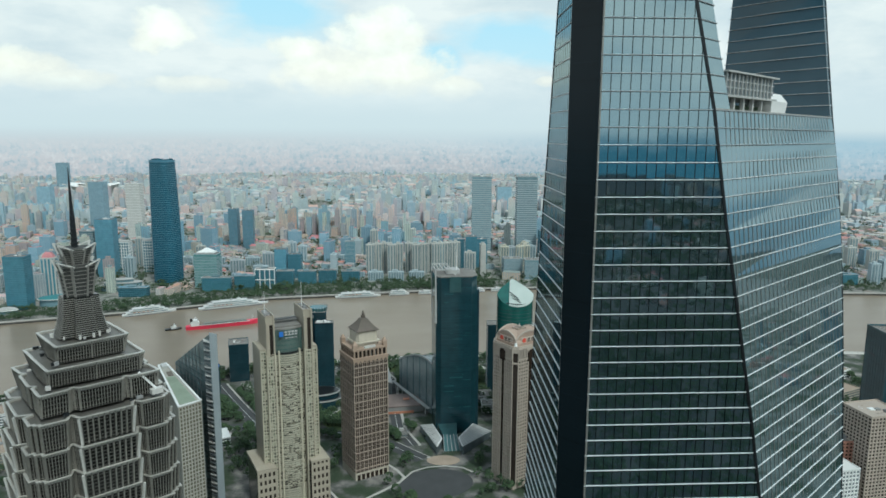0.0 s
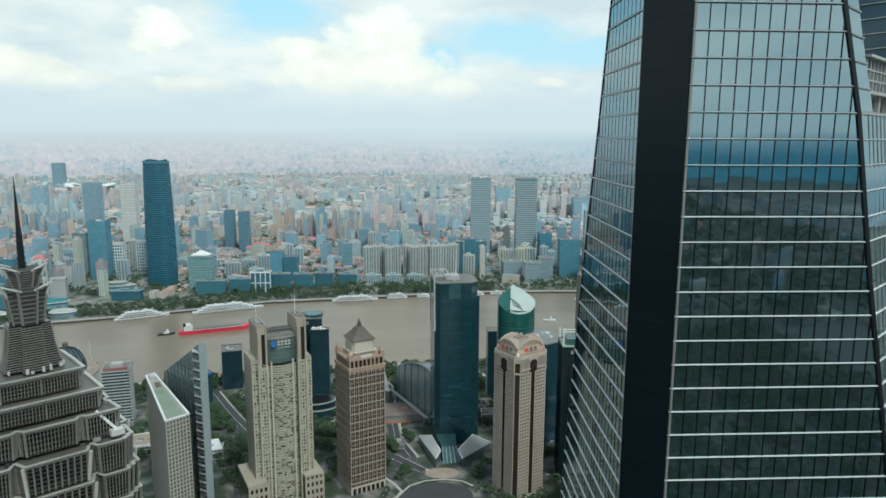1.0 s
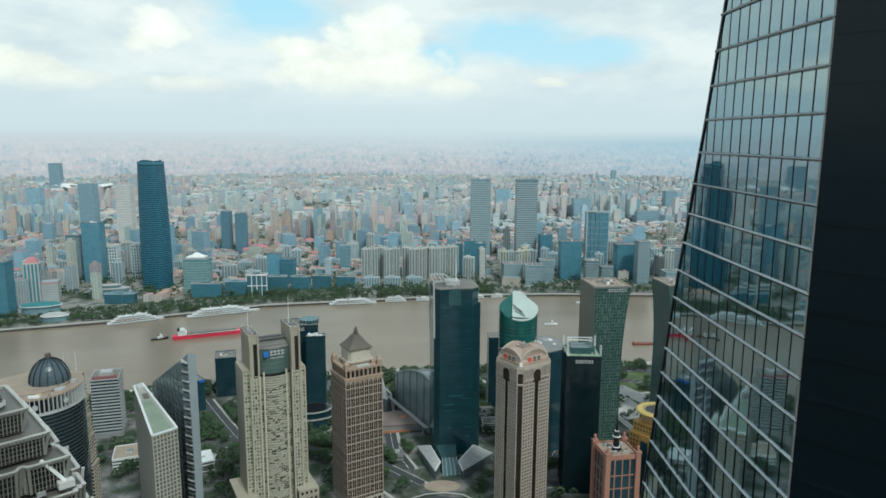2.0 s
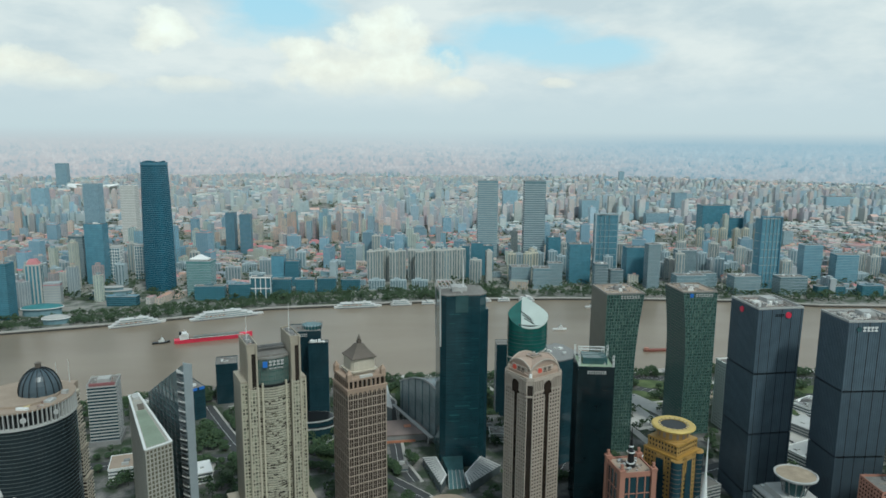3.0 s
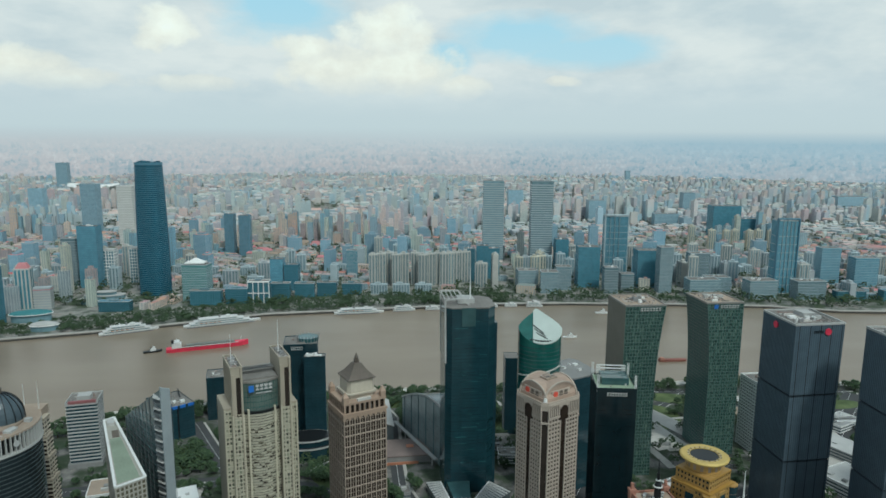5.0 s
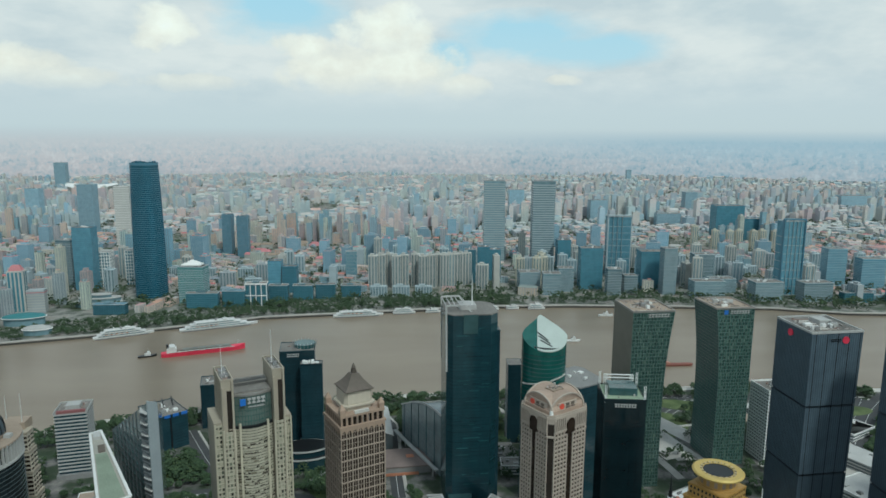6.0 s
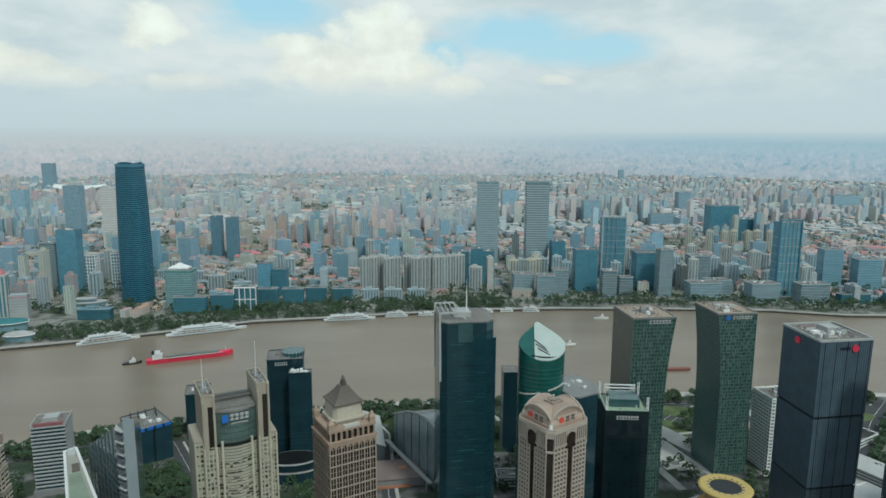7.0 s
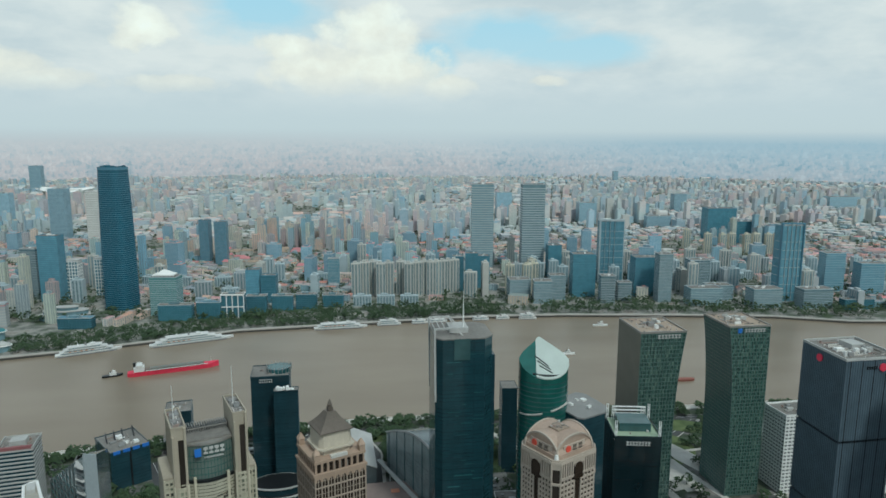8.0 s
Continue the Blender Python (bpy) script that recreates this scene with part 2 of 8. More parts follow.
def distance_material():
    """The far haze, the sky and its clouds on the backdrop; UV is degrees (to the right, up)."""
    m = bpy.data.materials.new("sky_and_distance")
    m.use_nodes = True
    n, l = m.node_tree.nodes, m.node_tree.links
    n.clear()
    uv = n.new("ShaderNodeUVMap")
    sp = n.new("ShaderNodeSeparateXYZ")
    l.new(uv.outputs[0], sp.inputs[0])
    u, v = sp.outputs[0], sp.outputs[1]

    def cloud_noise(sx, sy, detail, off=0.0):
        mp = n.new("ShaderNodeMapping")
        mp.inputs["Scale"].default_value = (sx, sy, 1)
        mp.inputs["Location"].default_value = (off, off * 0.7, off)
        l.new(uv.outputs[0], mp.inputs[0])
        t = n.new("ShaderNodeTexNoise")
        t.inputs["Scale"].default_value, t.inputs["Detail"].default_value = 1.0, detail
        t.inputs["Roughness"].default_value = 0.58
        l.new(mp.outputs[0], t.inputs["Vector"])
        return t.outputs[0]

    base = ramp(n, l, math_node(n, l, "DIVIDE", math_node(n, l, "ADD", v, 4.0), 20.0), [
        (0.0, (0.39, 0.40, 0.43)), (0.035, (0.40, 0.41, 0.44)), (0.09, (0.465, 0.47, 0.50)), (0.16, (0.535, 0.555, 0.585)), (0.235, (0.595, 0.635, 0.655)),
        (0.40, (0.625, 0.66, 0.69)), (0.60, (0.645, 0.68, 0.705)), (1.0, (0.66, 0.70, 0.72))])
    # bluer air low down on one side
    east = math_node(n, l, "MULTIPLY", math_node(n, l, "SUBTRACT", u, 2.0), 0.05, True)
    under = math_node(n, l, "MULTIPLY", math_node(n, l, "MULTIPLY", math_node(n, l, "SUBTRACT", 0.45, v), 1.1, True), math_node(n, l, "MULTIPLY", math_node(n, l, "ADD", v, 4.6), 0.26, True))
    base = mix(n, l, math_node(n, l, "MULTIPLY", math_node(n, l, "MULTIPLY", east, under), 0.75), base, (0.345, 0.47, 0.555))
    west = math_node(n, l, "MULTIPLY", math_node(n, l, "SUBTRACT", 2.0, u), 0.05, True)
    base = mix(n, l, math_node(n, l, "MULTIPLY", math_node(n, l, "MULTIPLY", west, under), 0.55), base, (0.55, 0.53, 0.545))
    # unseen darker blue distance behind the start, added for the tower glass to mirror
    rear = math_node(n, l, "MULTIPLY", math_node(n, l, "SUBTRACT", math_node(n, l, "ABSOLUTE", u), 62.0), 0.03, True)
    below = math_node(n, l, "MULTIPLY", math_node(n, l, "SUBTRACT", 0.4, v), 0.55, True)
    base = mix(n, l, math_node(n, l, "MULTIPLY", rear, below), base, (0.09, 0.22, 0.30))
    # far streets and blocks fading into the haze
    def specks(sx, sy):
        mp = n.new("ShaderNodeMapping")
        mp.inputs["Scale"].default_value = (sx, sy, 1)
        l.new(uv.outputs[0], mp.inputs[0])
        vo = n.new("ShaderNodeTexVoronoi")
        vo.distance = "CHEBYCHEV"
        vo.inputs["Scale"].default_value = 1.0
        l.new(mp.outputs[0], vo.inputs["Vector"])
        cell = n.new("ShaderNodeSeparateXYZ")
        l.new(vo.outputs["Color"], cell.inputs[0])
        return cell.outputs[0]

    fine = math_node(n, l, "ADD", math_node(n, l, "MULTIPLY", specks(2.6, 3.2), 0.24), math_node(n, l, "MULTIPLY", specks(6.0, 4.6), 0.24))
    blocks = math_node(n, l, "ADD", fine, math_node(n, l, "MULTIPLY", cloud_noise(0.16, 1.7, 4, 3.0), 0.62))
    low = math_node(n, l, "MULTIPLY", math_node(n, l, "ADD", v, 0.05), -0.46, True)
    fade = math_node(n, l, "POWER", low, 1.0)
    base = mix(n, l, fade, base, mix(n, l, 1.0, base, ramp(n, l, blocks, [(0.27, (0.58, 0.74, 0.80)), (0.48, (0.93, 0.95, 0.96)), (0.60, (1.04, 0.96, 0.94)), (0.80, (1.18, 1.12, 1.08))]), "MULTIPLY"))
    # veils of grey-white cloud with openings of blue: (right, up, half width, half height)
    soft = math_node(n, l, "SUBTRACT", cloud_noise(0.16, 0.34, 6, 1.7), 0.5)
    gap = None
    for cx, cy, rx, ry in ((-12.2, 9.6, 5.4, 2.6), (6.6, 7.8, 6.5, 2.0), (1.6, 6.4, 2.4, 1.8), (13.0, 6.6, 7.0, 1.3)):
        dx = math_node(n, l, "DIVIDE", math_node(n, l, "SUBTRACT", u, cx), rx)
        dy = math_node(n, l, "DIVIDE", math_node(n, l, "SUBTRACT", v, cy), ry)
        d = math_node(n, l, "SUBTRACT", 1.15, math_node(n, l, "SQRT", math_node(n, l, "ADD", math_node(n, l, "MULTIPLY", dx, dx), math_node(n, l, "MULTIPLY", dy, dy))))
        gap = d if gap is None else math_node(n, l, "MAXIMUM", gap, d)
    gap = ramp(n, l, math_node(n, l, "ADD", gap, math_node(n, l, "MULTIPLY", soft, 1.6)), [(0.0, (0, 0, 0)), (0.75, (0.95, 0.95, 0.95))])
    lift = math_node(n, l, "MULTIPLY", math_node(n, l, "SUBTRACT", v, 1.5), 0.3, True)
    veil_tone = ramp(n, l, cloud_noise(0.11, 0.27, 5, 7.3), [(0.36, (0.585, 0.62, 0.645)), (0.62, (0.83, 0.795, 0.76))])
    col = mix(n, l, math_node(n, l, "MULTIPLY", lift, 0.75), base, veil_tone)
    col = mix(n, l, gap, col, ramp(n, l, math_node(n, l, "MULTIPLY", v, 0.08), [(0.2, (0.56, 0.70, 0.76)), (0.9, (0.42, 0.66, 0.80))]))
    # heaped clouds
    wob = math_node(n, l, "ADD", math_node(n, l, "MULTIPLY", math_node(n, l, "SUBTRACT", cloud_noise(0.42, 0.5, 7, 2.1), 0.5), 1.5), math_node(n, l, "MULTIPLY", math_node(n, l, "SUBTRACT", cloud_noise(0.22, 0.26, 3, 6.1), 0.5), 1.0))
    best = None
    for cx, cy, rx, ry in ((-3.2, 8.2, 3.9, 2.2), (-2.0, 5.3, 4.4, 2.3), (-7.4, 5.2, 4.9, 2.1), (-10.0, 6.7, 2.4, 1.1), (-20.4, 7.7, 2.2, 1.7), (2.6, 3.9, 2.4, 1.0),
                           (-30.5, 4.8, 5.0, 1.3), (-27.0, 4.0, 4.4, 0.9), (-19.0, 3.9, 3.6, 0.7), (9.0, 11.9, 8.5, 0.7), (22.0, 11.6, 9.0, 0.9), (10.5, 4.4, 1.8, 0.5)):
        dx = math_node(n, l, "DIVIDE", math_node(n, l, "SUBTRACT", u, cx), rx)
        dy = math_node(n, l, "DIVIDE", math_node(n, l, "SUBTRACT", v, cy), ry)
        d = math_node(n, l, "SQRT", math_node(n, l, "ADD", math_node(n, l, "MULTIPLY", dx, dx), math_node(n, l, "MULTIPLY", dy, dy)))
        d = math_node(n, l, "SUBTRACT", 1.2, d)
        best = d if best is None else math_node(n, l, "MAXIMUM", best, d)
    puff = math_node(n, l, "ADD", best, wob)
    mask = ramp(n, l, puff, [(0.10, (0, 0, 0)), (0.42, (0.75, 0.75, 0.75)), (0.85, (1, 1, 1))])
    shade = math_node(n, l, "ADD", math_node(n, l, "ADD", math_node(n, l, "MULTIPLY", cloud_noise(0.45, 0.6, 6, 5.5), 0.55), math_node(n, l, "MULTIPLY", v, 0.028)), math_node(n, l, "MULTIPLY", puff, 0.10))
    body = ramp(n, l, shade, [(0.36, (0.78, 0.735, 0.675)), (0.50, (0.88, 0.82, 0.73)), (0.66, (0.965, 0.93, 0.83)), (0.8, (0.975, 0.965, 0.92))])
    col = mix(n, l, math_node(n, l, "MULTIPLY", mask, math_node(n, l, "MULTIPLY", math_node(n, l, "SUBTRACT", v, 2.4), 0.42, True)), col, body)
    em = n.new("ShaderNodeEmission")
    l.new(col, em.inputs[0])
    out = n.new("ShaderNodeOutputMaterial")
    l.new(em.outputs[0], out.inputs[0])
    return m


# ---- building kit ----
def part(name, bm, material, parent, label=""):
    me = bpy.data.meshes.new(name)
    bm.to_mesh(me)
    bm.free()
    for x in (material if isinstance(material, (list, tuple)) else [material]):
        me.materials.append(x)
    ob = new(name, me)
    ob.parent = parent
    return tagged(ob, label)


def again(name, me, parent, x=0, y=0, z=0, rz=0):
    """One more object on a mesh that exists already."""
    ob = new(name, me)
    ob.parent = parent
    ob.location, ob.rotation_euler = (x, y, z), (0, 0, rz)
    return ob


def thing(name, label, category, x, y, rz=0, z=0, group="", kind=""):
    e = new(name)
    e.matrix_world = pose(x, y, z, 0, 0, rz)
    e.empty_display_size = 2
    return tagged(e, label, category, group, kind)


def box(bm, x0, x1, y0, y1, z0, z1):
    v = [bm.verts.new(p) for p in ((x0, y0, z0), (x1, y0, z0), (x1, y1, z0), (x0, y1, z0), (x0, y0, z1), (x1, y0, z1), (x1, y1, z1), (x0, y1, z1))]
    for f in ((3, 2, 1, 0), (4, 5, 6, 7), (0, 1, 5, 4), (1, 2, 6, 5), (2, 3, 7, 6), (3, 0, 4, 7)):
        bm.faces.new([v[i] for i in f])


def cube(x0, x1, y0, y1, z0, z1):
    bm = bmesh.new()
    box(bm, x0, x1, y0, y1, z0, z1)
    return bm


def loft(bm, rings):
    """Skin over rings of (points, z), all with as many points, counter-clockwise; closed at both ends."""
    rows = [[bm.verts.new((p[0], p[1], p[2] if len(p) > 2 else z)) for p in pts] for pts, z in rings]
    k = len(rows[0])
    for a, b in zip(rows, rows[1:]):
        for i in range(k):
            bm.faces.new((a[i], a[(i + 1) % k], b[(i + 1) % k], b[i]))
    bm.faces.new(rows[0][::-1])
    bm.faces.new(rows[-1])


def prism(pts, z0, z1, top=None):
    bm = bmesh.new()
    loft(bm, [(pts, z0), (top or pts, z1)])
    return bm


def circle(r, k=32, cx=0.0, cy=0.0, ry=None):
    return [(cx + r * math.cos(2 * math.pi * i / k), cy + (ry or r) * math.sin(2 * math.pi * i / k)) for i in range(k)]


def rect(x0, x1, y0, y1):
    return [(x0, y0), (x1, y0), (x1, y1), (x0, y1)]


def grown(pts, d):
    """The outline moved out by d (convex or not, counter-clockwise)."""
    out = []
    k = len(pts)
    for i in range(k):
        a, b, c = Vector(pts[i - 1]), Vector(pts[i]), Vector(pts[(i + 1) % k])
        e, f = (b - a).normalized(), (c - b).normalized()
        n1, n2 = Vector((e.y, -e.x)), Vector((f.y, -f.x))
        s = n1 + n2
        s = s / max(s.dot(n1), 0.3) if s.length > 1e-6 else n1
        out.append((b.x + s.x * d, b.y + s.y * d))
    return out


def bar(bm, p, q, w, h=None):
    """A square bar from p to q."""
    p, q = Vector(p), Vector(q)
    d = (q - p).normalized()
    s = d.cross(Vector((0, 0, 1)))
    s = s.normalized() if s.length > 1e-4 else Vector((1, 0, 0))
    t = d.cross(s).normalized()
    s, t = s * w / 2, t * (h or w) / 2
    v = [bm.verts.new(o + a * s + b * t) for o in (p, q) for a, b in ((-1, -1), (1, -1), (1, 1), (-1, 1))]
    for f in ((0, 1, 2, 3), (7, 6, 5, 4), (0, 4, 5, 1), (1, 5, 6, 2), (2, 6, 7, 3), (3, 7, 4, 0)):
        bm.faces.new([v[i] for i in f])
    return v


def rail(bm, pts, w):
    """One square bar through all the points."""
    pts = [Vector(p) for p in pts]
    rows, s = [], None
    for i, p in enumerate(pts):
        d = (pts[min(i + 1, len(pts) - 1)] - pts[max(i - 1, 0)]).normalized()
        c = d.cross(Vector((0, 0, 1)))
        if c.length > 0.02:
            s = c.normalized() if s is None or c.dot(s) > 0 else -c.normalized()
        elif s is None:
            s = Vector((1, 0, 0))
        u = d.cross(s).normalized()
        rows.append([bm.verts.new(p + (a * s + b * u) * w / 2) for a, b in ((-1, -1), (1, -1), (1, 1), (-1, 1))])
    for a, b in zip(rows, rows[1:]):
        for i in range(4):
            bm.faces.new((a[i], a[(i + 1) % 4], b[(i + 1) % 4], b[i]))
    bm.faces.new(rows[0][::-1]), bm.faces.new(rows[-1])


def rod(bm, p, q, r0, r1=None, k=8):
    p, q = Vector(p), Vector(q)
    d = (q - p).normalized()
    s = d.orthogonal().normalized()
    t = d.cross(s)
    rows = [[bm.verts.new(o + r * (math.cos(2 * math.pi * i / k) * s + math.sin(2 * math.pi * i / k) * t)) for i in range(k)] for o, r in ((p, r0), (q, r0 if r1 is None else r1))]
    for i in range(k):
        bm.faces.new((rows[0][i], rows[0][(i + 1) % k], rows[1][(i + 1) % k], rows[1][i]))
    bm.faces.new(rows[0][::-1]), bm.faces.new(rows[1])


def bands(parent, pts, zs, height, out, material, name="floor_band", label=""):
    """A ledge round the outline at every height of zs, each an object on one mesh."""
    first = part(name, prism(grown(pts, out), 0, height), material, parent, label)
    first.location.z = zs[0]
    for z in zs[1:]:
        again(name, first.data, parent, z=z)


def piers(parent, pts, z0, z1, bay, width, out, material, name="pier", sides=None, skip_ends=False):
    """Upright strips along the outline's sides, each an object on one mesh."""
    me = None
    k = len(pts)
    for i in range(k):
        if sides is not None and i not in sides:
            continue
        a, b = Vector(pts[i]), Vector(pts[(i + 1) % k])
        n = max(1, round((b - a).length / bay))
        rz = math.atan2(b.y - a.y, b.x - a.x)
        for j in range(1 if skip_ends else 0, n):
            p = a + (b - a) * (j / n)
            if me is None:
                ob = part(name, cube(-width / 2, width / 2, -out, 0.15, z0, z1), material, parent)
                ob.location, ob.rotation_euler = (p.x, p.y, 0), (0, 0, rz)
                me = ob.data
            else:
                again(name, me, parent, p.x, p.y, 0, rz)


def parapet(parent, pts, z, height, thick, material, roof=None):
    bm = bmesh.new()
    inner = grown(pts, -thick)
    k = len(pts)
    rows = [[bm.verts.new((*p, zz)) for p in ring] for ring, zz in ((pts, z), (pts, z + height), (inner, z + height), (inner, z))]
    for a, b in ((0, 1), (1, 2), (2, 3)):
        for i in range(k):
            bm.faces.new((rows[a][i], rows[a][(i + 1) % k], rows[b][(i + 1) % k], rows[b][i]))
    part("parapet", bm, material, parent)
    part("roof", prism(grown(pts, -thick * 0.9), z + 0.02, z + 0.3), roof or M_ROOF, parent)


def roof_units(parent, x0, x1, y0, y1, z, count, seed, material=None, tall=2.2):
    r = random.Random(seed)
    for i in range(count):
        w, d, h = r.uniform(1.2, 5.0), r.uniform(1.2, 4.0), r.uniform(0.7, tall)
        x, y = r.uniform(x0 + w / 2, x1 - w / 2), r.uniform(y0 + d / 2, y1 - d / 2)
        bm = cube(x - w / 2, x + w / 2, y - d / 2, y + d / 2, z, z + h)
        if r.random() < 0.5:
            box(bm, x - w / 2 + 0.2, x - w / 2 + 0.7, y - d / 2 + 0.2, y + d / 2 - 0.2, z + h, z + h + 0.35)
            box(bm, x + w / 2 - 0.8, x + w / 2 - 0.2, y - d / 2 + 0.2, y + d / 2 - 0.2, z + h, z + h + 0.25)
        part("roof_unit", bm, material or r.choice((M_PALE, M_CONCRETE, M_WHITE)), parent)


def roof_clutter(parent, x0, x1, y0, y1, z, seed, count=16):
    """Pipes, ducts, rails and small fans that cover a flat roof."""
    r = random.Random(seed * 7 + 1)
    bm = bmesh.new()
    for i in range(count):
        x, y = r.uniform(x0, x1), r.uniform(y0, y1)
        if i % 3 == 0:
            L = r.uniform(2, max(2.5, (x1 - x0) * 0.4))
            box(bm, x, min(x1, x + L), y, y + r.uniform(0.2, 0.5), z, z + r.uniform(0.3, 0.8))
        elif i % 3 == 1:
            L = r.uniform(2, max(2.5, (y1 - y0) * 0.4))
            box(bm, x, x + r.uniform(0.2, 0.5), y, min(y1, y + L), z, z + r.uniform(0.3, 0.8))
        else:
            rod(bm, (x, y, z), (x, y, z + r.uniform(0.4, 1.4)), r.uniform(0.25, 0.8), None, 9)
    tagged(part("pipework", bm, M_CLUTTER, parent), kind="stuff")


def grid_tower(name, label, x, y, rz, pts, h, floor, band, wall, body, bay=0, pier=0.5, out=0.25, foot=0.0, roof=None, crown=1.6, units=5, category="tower", sides=None, seed=1):
    """A straight tower: glass core, a ledge at every floor, piers, parapet and roof plant."""
    t = thing(name, label, category, x, y, rz)
    part("core", prism(pts, 0, h), body, t)
    zs = [foot + floor * i for i in range(int((h - foot) / floor) + 1)]
    if band:
        bands(t, pts, zs, band, out, wall)
    if bay:
        piers(t, pts, 0, h, bay, pier, out + 0.08, wall, sides=sides)
    parapet(t, grown(pts, out + 0.12), h, crown, 0.5, wall, roof)
    if units:
        xs, ys = [p[0] for p in pts], [p[1] for p in pts]
        cx, cy = sum(xs) / len(xs), sum(ys) / len(ys)
        sx_, sy_ = (max(xs) - min(xs)) * 0.33, (max(ys) - min(ys)) * 0.33
        roof_units(t, cx - sx_, cx + sx_, cy - sy_, cy + sy_, h + 0.3, units, seed)
        roof_clutter(t, cx - sx_, cx + sx_, cy - sy_, cy + sy_, h + 0.3, seed)
    return t


def writing_bars(parent, x0, x1, z0, z1, y, count, material, name="sign_character"):
    """Characters that cannot be read, as upright plain bars on a wall that faces -y."""
    w = (x1 - x0) / count
    for i in range(count):
        bm = cube(x0 + w * i + w * 0.12, x0 + w * (i + 1) - w * 0.12, y - 0.25, y + 0.05, z0, z0 + (z1 - z0) * 0.28)
        box(bm, x0 + w * i + w * 0.12, x0 + w * (i + 1) - w * 0.12, y - 0.25, y + 0.05, z0 + (z1 - z0) * 0.62, z1)
        box(bm, x0 + w * (i + 0.4), x0 + w * (i + 0.6), y - 0.24, y + 0.05, z0 + (z1 - z0) * 0.28, z0 + (z1 - z0) * 0.62)
        part(name, bm, material, parent)


# ---- ground, river, quays, distance ----
FAR_BANK = [(-3600, 120), (-1500, 660), (-800, 850), (-552, 938), (-428, 981), (-293, 1039), (-243, 1066), (-137, 1086), (9, 1115), (108, 1130), (217, 1135), (388, 1129), (529, 1118), (628, 1089), (900, 1075), (1500, 1040), (3600, 900)]
NEAR_BANK = [(-3600, -120), (-1500, 330), (-800, 520), (-357, 679), (-300, 712), (-225, 731), (-53, 770), (100, 782), (250, 790), (352, 800), (458, 787), (900, 740), (1500, 690), (3600, 500)]


def along(line, x):
    for (x0, y0), (x1, y1) in zip(line, line[1:]):
        if x <= x1:
            return y0 + (y1 - y0) * (x - x0) / (x1 - x0)
    return line[-1][1]


def build_ground():
    xs = sorted({p[0] for p in FAR_BANK + NEAR_BANK} | set(range(-600, 800, 50)) | {-4500, 4500})
    bm = bmesh.new()
    rows = []
    for x in xs:
        a, b = along(NEAR_BANK, max(-3600, min(3600, x))), along(FAR_BANK, max(-3600, min(3600, x)))
        rows.append([bm.verts.new(p) for p in ((x, -4500, 0), (x, a, 0), (x, a + 0.4, -4), (x, b - 0.4, -4), (x, b, 0), (x, 4640, 0))])
    for p, q in zip(rows, rows[1:]):
        for i in range(5):
            bm.faces.new((p[i], q[i], q[i + 1], p[i + 1]))
    ob = part("ground", bm, ground_material(), None)
    tagged(ob, "flat city ground of asphalt, paving and planting", "ground", kind="structure")
    bm = bmesh.new()
    rows = [[bm.verts.new(p) for p in ((x, along(NEAR_BANK, x) + 0.1, -1.2), (x, along(FAR_BANK, x) - 0.1, -1.2))] for x in [q for q in xs if abs(q) <= 3600]]
    for p, q in zip(rows, rows[1:]):
        bm.faces.new((p[0], q[0], q[1], p[1]))
    tagged(part("water", bm, water_material(), None), "wide brown silty river with faint ripples", "river", kind="structure")


def bank_wall(name, label, line, side, width, height, material):
    """A quay along a bank: face, coping step and walk."""
    pts = [(x, along(line, x)) for x in [p[0] for p in line if abs(p[0]) <= 1500]]
    bm = bmesh.new()
    rows = []
    for i, (x, y) in enumerate(pts):
        rows.append([bm.verts.new((x, y + side * d, z)) for d, z in ((-0.6, -2.0), (-0.6, height), (1.0, height), (1.0, height - 0.5), (width, height - 0.5), (width, -0.5))])
    for p, q in zip(rows, rows[1:]):
        for i in range(5):
            bm.faces.new((p[i], q[i], q[i + 1], p[i + 1]) if side > 0 else (p[i + 1], q[i + 1], q[i], p[i]))
    tagged(part(name, bm, material, None), label, "quay", kind="structure")


def build_backdrop():
    bm = bmesh.new()
    uv = bm.loops.layers.uv.new("UVMap")
    R, cx, cy = 4620.0, 0.0, 60.0
    azs = [-180 + 4 * i for i in range(91)]
    els = [-3.3, -2.5, -1.5, -0.5, 0, 1, 2, 4, 6, 8, 10, 12, 14, 17, 20]
    grid = [[bm.verts.new((cx + R * math.sin(radians(a)), cy + R * math.cos(radians(a)), 261 + R * math.tan(radians(e)))) for a in azs] for e in els]
    for i in range(len(els) - 1):
        for j in range(len(azs) - 1):
            f = bm.faces.new((grid[i][j], grid[i][j + 1], grid[i + 1][j + 1], grid[i + 1][j]))
            for lp, (aa, ee) in zip(f.loops, ((azs[j], els[i]), (azs[j + 1], els[i]), (azs[j + 1], els[i + 1]), (azs[j], els[i + 1]))):
                lp[uv].uv = (aa, ee)
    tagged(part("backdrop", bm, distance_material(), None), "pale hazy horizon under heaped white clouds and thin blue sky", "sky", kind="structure")


